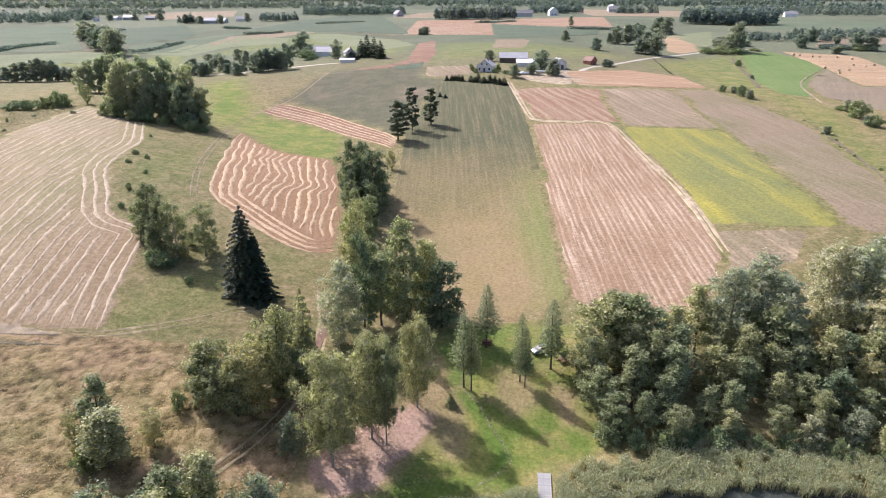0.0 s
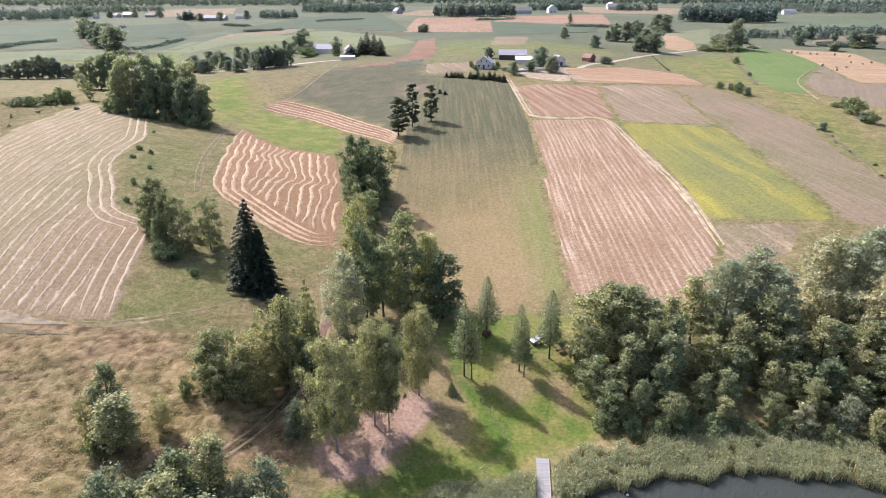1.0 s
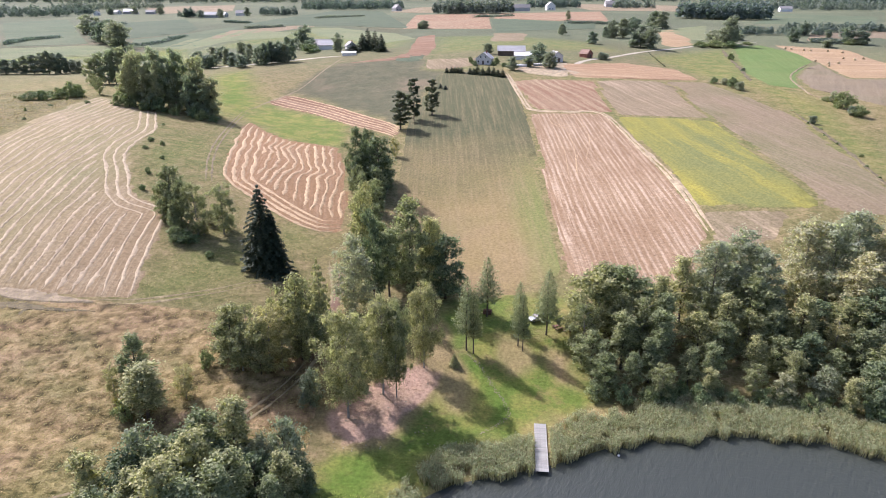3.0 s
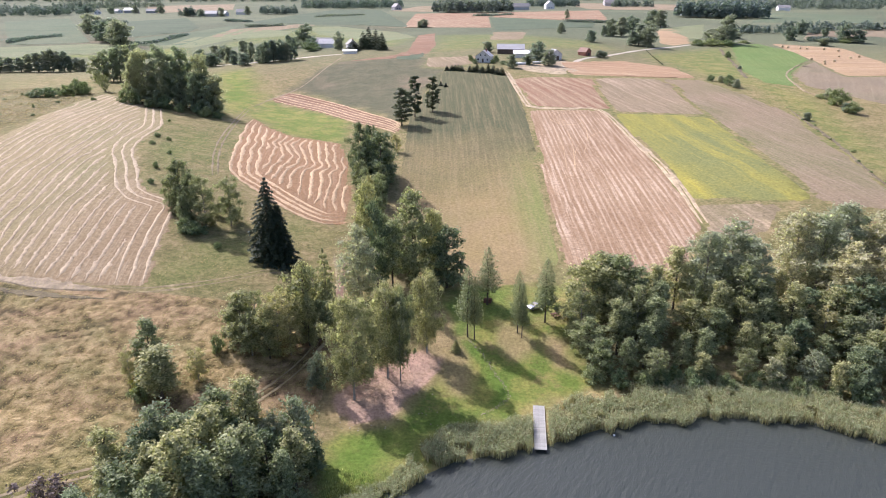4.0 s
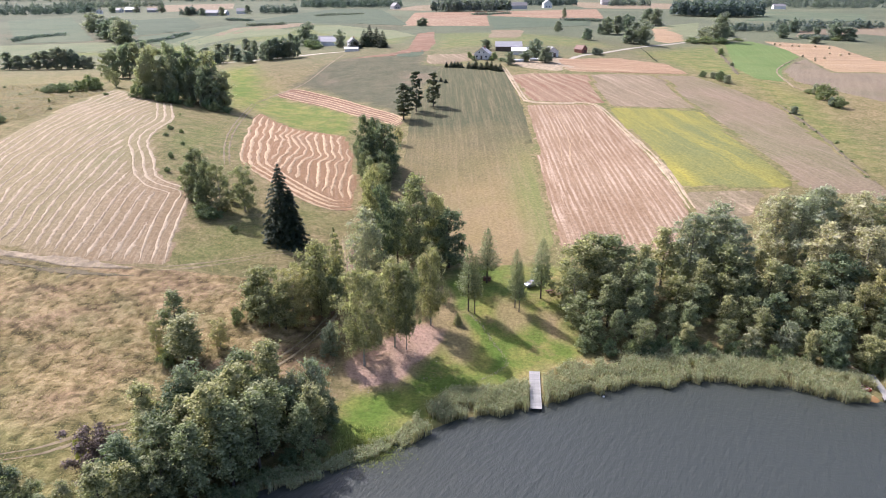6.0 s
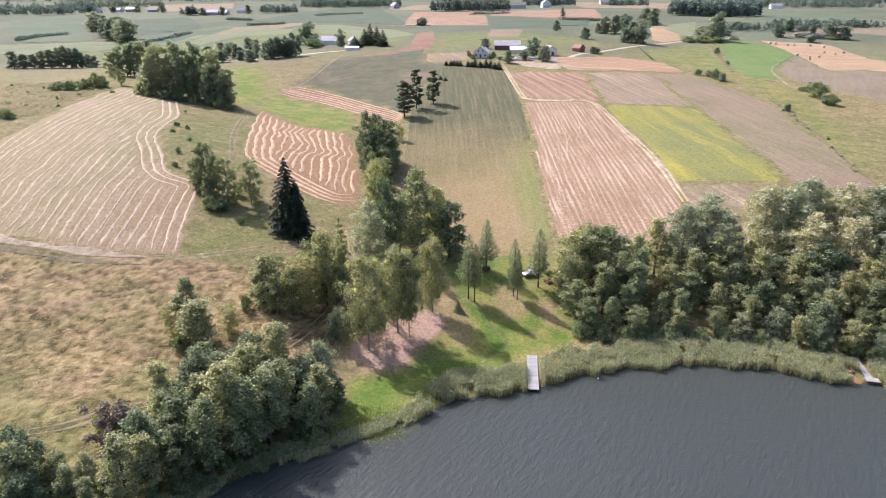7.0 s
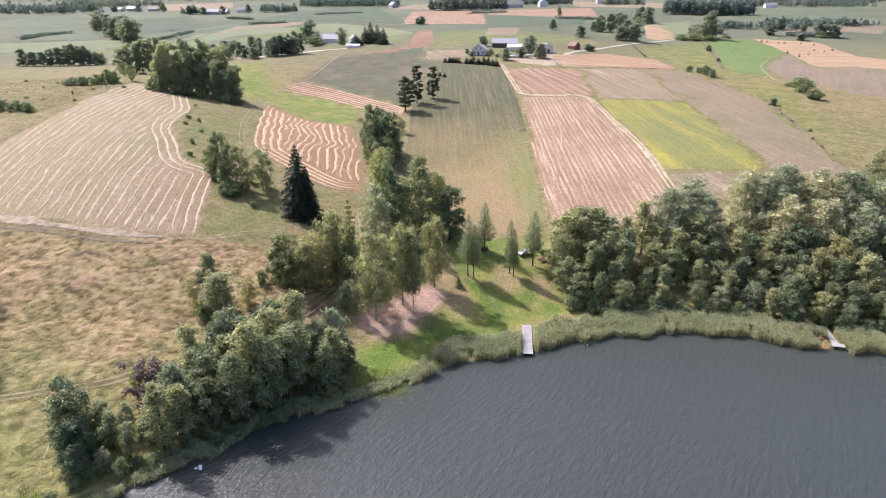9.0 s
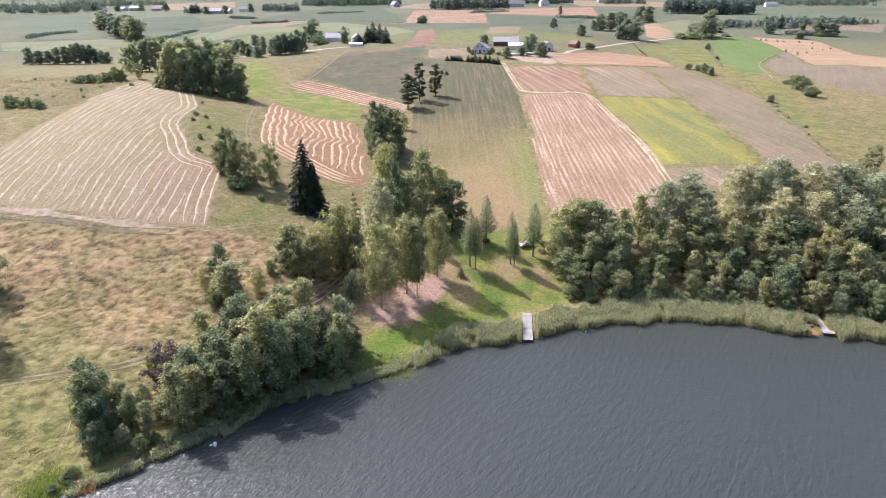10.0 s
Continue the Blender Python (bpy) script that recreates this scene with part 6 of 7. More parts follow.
woods("horizon_wood", 500, 2750, 900, 260, 760, 23, "woods along the horizon in haze-tinted leaf colour", 14)
woods("horizon_wood", 1600, 2200, 700, 300, 460, 22, "woods along the horizon in haze-tinted leaf colour", 15)
woods("horizon_wood", 0, 3500, 2300, 160, 1300, 32, "woods along the horizon in haze-tinted leaf colour", 16)


# ---- reeds and grass ----
def blades(name, x, y, z, tall, wide, lean, mat, label, category, seed):
    """Bent tapering blades standing at the given places."""
    r = np.random.RandomState(seed)
    n = len(x)
    ang = r.uniform(0, 6.283, n)
    side = np.stack([np.cos(ang), np.sin(ang), 0 * ang], 1) * wide[:, None]
    ang2 = r.normal(-0.7, 1.3, n)
    bend = np.stack([np.cos(ang2), np.sin(ang2), 0 * ang], 1) * (lean * tall * r.uniform(0.3, 1, n))[:, None]
    base = np.stack([x, y, z], 1)
    up = np.array([0, 0, 1.0]) * tall[:, None]
    v = np.stack([base - side * 0.5, base + side * 0.5, base + up * 0.6 + bend * 0.35 + side * 0.55, base + up * 0.6 + bend * 0.35 - side * 0.55, base + up + bend], 1).reshape(-1, 3)
    k = np.arange(n)[:, None] * 5
    faces = np.concatenate([k + [0, 1, 2, 3]], 0).tolist() + (k + [3, 2, 4]).tolist()
    me = bpy.data.meshes.new(name)
    me.from_pydata(v.tolist(), [], faces)
    me.materials.append(mat)
    return tagged(new(name, me), label, category, kind="stuff")


def reed_bed():
    r = np.random.RandomState(40)
    n = 54000
    x = r.uniform(-62, 150, n)
    front = shore(x) + 1.5 * (vnoise(x, 0 * x, 6, 30) - 0.5) * 2 + 1.3 * (vnoise(x, 0 * x, 1.7, 35) - 0.5) * 2 + 0.5
    depth = np.interp(x, [-62, -40, -22, -16, -7, 5, 17, 25, 32, 45, 61, 73, 98, 150], [2.5, 3.5, 3.0, 4.5, 6, 8.5, 8.6, 8.5, 9.5, 11.5, 10.5, 10.5, 8, 7])
    depth = depth + 1.6 * (vnoise(x, 0 * x, 4, 31) - 0.5) * 2
    u = r.uniform(0, 1, n)
    y = front + u * depth
    dense = r.uniform(0, 1, n) < depth / 12 + 0.15
    gap = ((np.abs(x - (13.7 + (y - 81.4) * 0.1 + 1.1)) < 1.5) & (y > 80)) | ((np.abs(x - 81.4) < 2.6) & (u < 0.6)) | (np.abs(x - 82.9 - (y - 85.3) * 0.156) < 1.1)
    keep = dense & ~gap & (vnoise(x, y, 2.2, 33) > 0.22)
    x, y, u = x[keep], y[keep], u[keep]
    z = np.maximum(height(x, y), -0.7) - 0.1
    tall = (2.2 - 0.5 * u) * r.uniform(0.7, 1.15, len(x)) * (0.65 + 0.45 * vnoise(x, y, 6, 34) + 0.18 * vnoise(x, y, 1.6, 36)) + np.maximum(0, -z)
    tall = np.where(x < -8, tall * np.where(x < -20, 0.6, 0.5), tall)
    blades("reed_bed", x, y, z, tall, r.uniform(0.05, 0.12, len(x)), 0.28, MAT_REED_STEM_SHADE, "dense green and tan reeds along the shore", "reeds", 41)
    again = np.concatenate([np.arange(len(x))] * 2)
    p = np.stack([x[again], y[again], z[again] + tall[again] * r.uniform(0.65, 1.02, len(again))], 1) + r.normal(0, 0.2, (len(again), 3))
    me = leaf_mesh("reed_leaves", p, np.tile([0.1, -0.5, 0.9], (len(again), 1)), np.full(len(again), 0.085), MAT_REED, 44, 3.0)
    tagged(new("reed_leaves", me), "long pale green leaves of the reeds", "reeds", kind="stuff")
    top = np.flatnonzero(r.uniform(0, 1, len(x)) < 0.22)
    p = np.stack([x[top], y[top], (z + tall * 0.98)[top]], 1) + r.normal(0, 0.15, (len(top), 3))
    me = leaf_mesh("reed_plumes", p, np.tile([0.3, -0.8, 0.3], (len(top), 1)), np.full(len(top), 0.075), MAT_PLUME, 43, 1.6)
    tagged(new("reed_plumes", me), "pale feathery plumes on the reeds", "reeds", kind="stuff")


reed_bed()


def patch_of_blades(name, x, y, spread_x, spread_y, n, tall, mat, label, seed):
    """A small stand of sedge or long grass round a place."""
    r = np.random.RandomState(seed)
    px, py = x + r.normal(0, spread_x, n), y + r.normal(0, spread_y, n)
    z = np.maximum(surface(px, py), -0.2) - 0.05
    return blades(name, px, py, z, tall * r.uniform(0.5, 1.2, n), r.uniform(0.05, 0.11, n), 0.35, mat, label, "grass", seed)


patch_of_blades("sedge_patch", -60.2, 33.6, 0.9, 0.6, 1500, 0.8, leaf_material("rusty_sedge", (0.25, 0.12, 0.06), (0.45, 0.25, 0.14), None, 0.4), "rusty red sedge at the water's edge", 91)
MAT_LONG_GRASS = leaf_material("long_grass", (0.17, 0.205, 0.06), (0.32, 0.345, 0.125), None, 0.45)
patch_of_blades("long_grass", -65.5, 33.2, 1.7, 2.0, 5200, 0.45, MAT_LONG_GRASS, "bright green long grass on the bank", 92)
patch_of_blades("long_grass", -15.0, 69.5, 2.8, 2.2, 4200, 0.6, leaf_material("yellow_sedge", (0.26, 0.26, 0.09), (0.5, 0.47, 0.2), None, 0.45), "yellow-green sedge on the low bank", 93)
for x, y, h in ((-63.6, 34.6, 1.3), (-62.4, 34.0, 1.1), (-64.4, 32.6, 1.2), (-63.0, 36.0, 1.6)):
    plant("bush", x, y, h, h * 1.6, "small leafy bush on the bank", "bushes on the low bank")
ribbon("footpath", [(-70, 51), (-68.7, 46.7), (-67.9, 42.5), (-67.1, 38.4)], 0.4, MAT_PALE_DIRT, "narrow trodden footpath in the grass", 0.12, 1.0, category="path", wobble=0.5)


def line_distance(x, y, points):
    """Metres from each place to a line."""
    p = curve_points(points, 1.5)
    return np.min(np.hypot(x[..., None] - p[:, 0], y[..., None] - p[:, 1]), -1)


def rough_meadow():
    """The ungrazed slope as a sheet of tussocks."""
    xs, ys = np.arange(-150, -21, 0.5), np.arange(22, 122, 0.5)
    gx, gy = np.meshgrid(xs, ys)
    gx = gx + (vnoise(gx, gy, 0.6, 71) - 0.5) * 0.3
    wild = wildness(gx, gy)
    calm = np.ones(gx.shape)
    for line in (RUTS2, [(-90, 56), (-78, 60), (-68, 63.4), (-62.6, 67.3), (-54, 72.5), (-45.9, 79.2)]):
        calm = np.minimum(calm, smooth(0.9, 2.4, line_distance(gx, gy, line)))
    rise = height(gx, gy)
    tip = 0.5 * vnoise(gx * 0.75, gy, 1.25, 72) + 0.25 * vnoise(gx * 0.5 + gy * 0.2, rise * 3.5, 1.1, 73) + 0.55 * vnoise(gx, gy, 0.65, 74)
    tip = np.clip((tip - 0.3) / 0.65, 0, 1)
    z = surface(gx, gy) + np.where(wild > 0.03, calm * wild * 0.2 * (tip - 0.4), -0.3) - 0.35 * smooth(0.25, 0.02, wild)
    w, n = len(xs), len(ys)
    i = (np.arange(n - 1)[:, None] * w + np.arange(w - 1)).ravel()
    faces = np.stack([i, i + 1, i + 1 + w, i + w], 1)[(wild.ravel()[i] > 0.01)]
    me = bpy.data.meshes.new("rough_grass")
    me.from_pydata(np.stack([gx, gy, z], -1).reshape(-1, 3).tolist(), [], faces.tolist())
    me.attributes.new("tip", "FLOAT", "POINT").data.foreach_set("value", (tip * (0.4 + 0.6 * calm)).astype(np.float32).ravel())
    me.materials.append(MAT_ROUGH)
    return tagged(new("rough_grass", me), "tussocky dry meadow grass on the slope", "grass", kind="stuff")


rough_meadow()


def tufts(name, region, n, size, avoid, label, seed):
    """Tufts of dry grass over an outline of the plan, clear of fields."""
    r = np.random.RandomState(seed)
    p = np.array(region)
    x, y = r.uniform(p[:, 0].min(), p[:, 0].max(), n), r.uniform(p[:, 1].min(), p[:, 1].max(), n)
    keep = (polygon_depth(x, y, region) > 0) & (y > shore(x) + 5) & (vnoise(x, y, 3.5, seed) + 0.5 * vnoise(x, y, 14, seed + 1) > 0.45 + 0.5 * r.uniform(0, 1, n) ** 2)
    for outline in avoid:
        keep &= polygon_depth(x, y, outline) < -0.5
    x, y = x[keep], y[keep]
    pts = np.stack([x, y, surface(x, y) + r.uniform(0.0, 0.22, len(x))], 1)
    me = leaf_mesh(name, pts, np.tile([0.0, -0.6, 2.5], (len(x), 1)), size * r.uniform(0.6, 1.4, len(x)), MAT_TUFT, seed + 2, 1.3)
    return tagged(new(name, me), label, "grass", kind="stuff")


tufts("grass_tufts", [(-128, 22), (-62, 30), (-22, 70), (-26, 100), (-52, 117), (-140, 120), (-150, 60)], 90000, 0.11, [], "dry grass tufts on the rough slope", 81)
tufts("grass_tufts", [(-112, 250), (-110, 118), (-25, 112), (-24, 180), (-60, 275)], 40000, 0.1, [LEFT_FIELD, MID_FIELD], "dry grass tufts between the hay fields", 84)
tufts("grass_tufts", [(-215, 190), (-150, 215), (-128, 268), (-150, 300), (-230, 320)], 50000, 0.2, [LEFT_FIELD], "dry grass tufts on the upper meadow", 88)
for x, y in scatter([(-205, 205), (-152, 225), (-140, 262), (-165, 305), (-215, 300)], 9, 29)[:16]:
    plant("bush", x, y, PICK.uniform(0.7, 1.8), PICK.uniform(1.0, 2.6), "straggly weedy bush in dry grass", "weeds on the upper meadow")
for x, y in [(p[0] + PICK.uniform(-2, 2), p[1] + PICK.uniform(-2, 2)) for p in curve_points(BANK_RIGHT, 15)]:
    plant("bush", x, y, PICK.uniform(0.4, 1.2), PICK.uniform(0.9, 2.6), "low weedy bush on the field bank", "bushes of the field bank")
for x, y in [(-108.4, 249.3), (-101.5, 220.2), (-99.1, 209.6), (-96.5, 217.2), (-88.4, 184.7), (-83.5, 160.9), (-84.9, 171.6), (-90.4, 200.9), (-81.9, 147.5), (-73.0, 151.0), (-78.6, 142.6)]:
    if polygon_depth(np.array([x]), np.array([y]), LEFT_FIELD)[0] > -1:
        continue
    plant("bush", x, y, PICK.uniform(0.9, 2.2), PICK.uniform(1.4, 2.8), "straggly weedy bush in dry grass", "weeds between the fields")
for x, y in curve_points(SAPLINGS, 8):
    plant("far_cone", x, y, PICK.uniform(0.9, 1.7), PICK.uniform(0.8, 1.4), "small sapling in a row on the meadow", "saplings on the meadow")


# ---- buildings ----
def window(parent, x, z, y, w, h, facing):
    """A framed pane on a wall that faces -y (facing 0) or +x (facing 1) of its house."""
    if facing == 0:
        frame_ob = part("window", box(x - w / 2, y - 0.06, z, x + w / 2, y + 0.02, z + h), MAT_TRIM, parent, "white window frame")
        part("pane", box(x - w / 2 + 0.1, y - 0.09, z + 0.1, x + w / 2 - 0.1, y - 0.05, z + h - 0.1), MAT_GLASS, frame_ob, "dark window glass")
    else:
        frame_ob = part("window", box(y - 0.02, x - w / 2, z, y + 0.06, x + w / 2, z + h), MAT_TRIM, parent, "white window frame")
        part("pane", box(y + 0.05, x - w / 2 + 0.1, z + 0.1, y + 0.09, x + w / 2 - 0.1, z + h - 0.1), MAT_GLASS, frame_ob, "dark window glass")


def gable_house(name, label, category, x, y, turn, wide, deep, wall, rise, wall_mat, roof_mat, windows=(), doors=(), chimney=False, group=""):
    """A house or barn with its ridge along its own y axis; its gable faces its -y side."""
    root = thing(name, pose(x, y, ground_z(x, y) - 0.25, 0, 0, turn), label, category, group)
    a, b = wide / 2, deep / 2
    bm = bmesh.new()
    low = [bm.verts.new((sx * a, sy * b, 0)) for sx, sy in ((-1, -1), (1, -1), (1, 1), (-1, 1))]
    eave = [bm.verts.new((sx * a, sy * b, wall)) for sx, sy in ((-1, -1), (1, -1), (1, 1), (-1, 1))]
    top = [bm.verts.new((0, sy * b, wall + rise)) for sy in (-1, 1)]
    bm.faces.new((low[0], low[1], eave[1], top[0], eave[0]))
    bm.faces.new((low[2], low[3], eave[3], top[1], eave[2]))
    bm.faces.new((low[1], low[2], eave[2], eave[1]))
    bm.faces.new((low[3], low[0], eave[0], eave[3]))
    bm.faces.new((eave[1], eave[2], top[1], top[0]))
    bm.faces.new((eave[3], eave[0], top[0], top[1]))
    bm.faces.new(low[::-1])
    part("wall", bm, wall_mat, root)
    slope = math.hypot(a, rise)
    ang = math.atan2(rise, a)
    over = 0.45
    for side in (-1, 1):
        bm = box(-0.05, -b - over, 0.02, slope + over, b + over, 0.2)
        m = Matrix.Translation((0, 0, wall + rise)) @ Matrix.Rotation(math.pi if side < 0 else 0, 4, "Z") @ Matrix.Rotation(ang, 4, "Y")
        bmesh.ops.transform(bm, matrix=m, verts=bm.verts)
        part("roof", bm, roof_mat, root)
    if chimney:
        part("chimney", box(-0.35 + a * 0.25, -0.4, wall + rise * 0.6, 0.35 + a * 0.25, 0.4, wall + rise + 1.0, 0.04), MAT_BRICK, root, "brick chimney")
    for wx, wz, ww, wh, facing in windows:
        window(root, wx, wz, -b if facing == 0 else a, ww, wh, facing)
    for dx, dw, dh, facing in doors:
        if facing == 0:
            part("door", box(dx - dw / 2, -b - 0.07, 0.1, dx + dw / 2, -b + 0.02, dh), MAT_DARK_WALL, root, "dark timber door")
        else:
            part("door", box(a - 0.02, dx - dw / 2, 0.1, a + 0.07, dx + dw / 2, dh), MAT_DARK_WALL, root, "dark timber door")
    return root


FOUR = [(-2.8, 1.1, 1.2, 1.3, 0), (2.8, 1.1, 1.2, 1.3, 0), (-1.4, 3.7, 1.0, 1.1, 0), (1.4, 3.7, 1.0, 1.1, 0)]
SIDE = [(-2.6, 1.1, 1.1, 1.3, 1), (0, 1.1, 1.1, 1.3, 1), (2.6, 1.1, 1.1, 1.3, 1)]
gable_house("farmhouse", "white farmhouse with steep grey gable roof", "house", 22, 409, -14, 9, 9.5, 3.4, 3.3, MAT_WHITE, MAT_ROOF_LIGHT, FOUR + SIDE, [(0, 1.1, 2.2, 0)], True)
gable_house("farm_barn", "long dark barn with pale grey roof", "barn", 41, 446, 88, 8, 17, 3.2, 2.8, MAT_DARK_WALL, MAT_ROOF_LIGHT, [(-5, 1.4, 1, 0.8, 1), (0, 1.4, 1, 0.8, 1), (5, 1.4, 1, 0.8, 1)], [(-8, 1.6, 2.6, 1)])
gable_house("farm_barn", "white-roofed barn in the farmyard", "barn", 49, 428, 86, 6.5, 15, 2.8, 1.8, MAT_WHITE, MAT_TRIM, [(-4, 1.2, 1, 0.8, 1), (4, 1.2, 1, 0.8, 1)], [(0, 2.6, 2.7, 1)])
gable_house("farm_shed", "white gabled shed behind farmyard trees", "shed", 66, 424, 10, 7, 9, 3.6, 2.4, MAT_WHITE, MAT_ROOF_LIGHT, [(-2, 1.4, 1, 1, 0)], [(1, 1.6, 2.4, 0)])
gable_house("brick_shed", "small red brick shed with pale roof", "shed", 89.5, 448, 38, 5.2, 6.5, 2.6, 2.4, MAT_BRICK, MAT_ROOF_RED, [], [(0.6, 1.2, 2.0, 0)])
gable_house("farm_barn", "white barn with grey roof on the hill", "barn", -90, 528, 92, 9, 14, 3.4, 3.0, MAT_WHITE, MAT_ROOF_LIGHT, [(-3, 1.2, 1, 0.8, 1), (3, 1.2, 1, 0.8, 1)], [(6, 2.4, 2.6, 1)])
gable_house("farm_barn", "long low grey-roofed barn on the hill", "barn", -98, 552, 90, 9, 24, 3.6, 2.6, MAT_WHITE, MAT_ROOF_GREY, [], [(0, 2.6, 2.8, 1)])
gable_house("farmhouse", "grey-roofed house beside dark conifers", "house", -70, 507, 20, 7, 8, 3.2, 2.8, MAT_WHITE, MAT_ROOF_GREY, [(-2, 1.2, 1.1, 1.3, 0), (2, 1.2, 1.1, 1.3, 0)], [(0, 1.0, 2.1, 0)], True)
gable_house("farm_shed", "low white-roofed shed beside the lane", "shed", -66, 467, 85, 4, 9, 2.0, 0.8, MAT_WHITE, MAT_TRIM, [], [(0, 1.2, 1.8, 1)])
FAR_FARMS = [
    (-526, 1198, 90, 16, 30, 6, 5, 0), (-560, 1150, 20, 12, 16, 5, 5, 1), (-492, 1197, 88, 12, 22, 5, 4, 1), (-545, 1190, 60, 12, 16, 5, 4, 1),
    (-352, 1072, 90, 14, 26, 6, 5, 0), (-322, 1130, 85, 12, 24, 6, 5, 1), (-372, 1085, 30, 11, 14, 5, 4, 1), (-338, 1085, 70, 12, 18, 5, 5, 0),
    (121, 1225, 88, 13, 42, 6, 5, 1), (186, 1290, 6, 15, 16, 8, 6, 0), (368, 1600, 85, 14, 30, 7, 6, 1), (404, 1800, 20, 16, 18, 9, 7, 0), (-88, 1286, 30, 13, 16, 5, 6, 1), (585, 1245, 85, 12, 20, 5, 4, 1),
]
for k, (x, y, turn, wide, deep, wall, rise, dark) in enumerate(FAR_FARMS):
    if k < 8:
        wide, deep, wall, rise = 0.75 * wide, 0.7 * deep, 0.75 * wall, 0.75 * rise
    gable_house("far_farm_building", "distant farm building with grey roof" if dark else "distant farm building with pale roof", "barn", x, y, turn, wide, deep, wall, rise,
                MAT_WHITE if k % 2 else MAT_ROOF_LIGHT, MAT_ROOF_GREY if dark else MAT_ROOF_LIGHT, [(-2.5, 1.5, 2, 2, 0), (2.5, 1.5, 2, 2, 0)], [], False, "distant farm buildings")


def round_bale(name, x, y, turn, r, w, mat, label, group):
    bm = bmesh.new()
    made = bmesh.ops.create_cone(bm, cap_ends=True, segments=18, radius1=r, radius2=r, depth=w, matrix=Matrix.Rotation(math.pi / 2, 4, "X"))
    caps = [f for f in bm.faces if len(f.verts) > 4]
    bmesh.ops.bevel(bm, geom=list({e for f in caps for e in f.edges}), offset=0.1, segments=2, affect="EDGES")
    ob = part(name, bm, mat, None, label)
    ob.matrix_basis = pose(x, y, ground_z(x, y) + r - 0.02, 0, 0, turn)
    return tagged(ob, "", "bale", group)


BALES = [(257, 531), (260, 528), (267, 523), (271, 521), (283, 519), (290, 512), (276, 484), (280, 477), (289, 482), (249, 469), (253, 459), (248, 449), (260, 460)]
for k, (x, y) in enumerate(BALES):
    round_bale("round_bale", x, y, 40 * k, 0.8, 1.2, MAT_BALE, "round straw bale on orange stubble", "bales on the stubble")
for k in range(6):
    round_bale("wrapped_bale", 40.5 + 1.5 * k % 6, 395 + 0.4 * k, 88, 0.8, 1.35, MAT_TRIM, "white film-wrapped bale in the farmyard", "wrapped bales")
    round_bale("wrapped_bale", 50.5 + 1.45 * k, 401 + 0.3 * k, 85, 0.8, 1.35, MAT_TRIM, "white film-wrapped bale in the farmyard", "wrapped bales")


# ---- the landing stage ----
def jetty(x, y, turn, long, wide, deck, pitch, label, rise=0.0):
    """Planks across two bearers on posts, its outer end at the given place; it runs ashore along its own y axis."""
    root = thing("jetty", pose(x, y, 0, rise, 0, turn), label, "jetty")
    for sx in (-1, 1):
        part("bearer", box(sx * (wide / 2 - 0.3) - 0.08, 0.05, deck - 0.24, sx * (wide / 2 - 0.3) + 0.08, long - 0.05, deck - 0.05, 0.01), MAT_POST, root)
        part("edge_board", box(sx * (wide / 2 - 0.03) - 0.03, 0, deck - 0.16, sx * (wide / 2 - 0.03) + 0.03, long, deck - 0.002, 0.008), MAT_PLANK, root)
        for k in range(max(2, int(long / 3)) + 1):
            py = 0.25 + k * (long - 0.5) / max(2, int(long / 3))
            part("post", rod(bmesh.new(), (sx * (wide / 2 - 0.12), py, -1.7), (sx * (wide / 2 - 0.12), py, deck - 0.04), 0.11, 0.1, 8), MAT_POST, root)
    rng = random.Random(long)
    shared = []
    for v in range(3):
        first = part("plank", box(-wide / 2 + 0.01, -pitch / 2 + 0.012, 0, wide / 2 - 0.01, pitch / 2 - 0.012, 0.045, 0.006), MAT_PLANK, root)
        first.matrix_basis = pose(0, pitch * (v + 0.5), deck)
        shared.append(first.data)
    for k in range(3, int(long / pitch)):
        ob = new("plank", shared[k % 3])
        ob.parent = root
        ob.matrix_basis = pose(rng.uniform(-0.03, 0.03), pitch * (k + 0.5), deck + rng.uniform(-0.006, 0.012), 0, 0, rng.uniform(-0.5, 0.5))
    return root


jetty(14.75, 81.4, -5.6, 13.2, 2.15, 0.6, 0.2, "weathered grey plank jetty among reeds", 1.9)
jetty(82.9, 85.3, -9, 8.4, 1.25, 0.7, 0.2, "narrow grey plank jetty in the reeds", 1.6)
jetty(82.8, 83.9, -14, 1.6, 2.5, 0.7, 0.2, "small grey swimming platform at the jetty end")


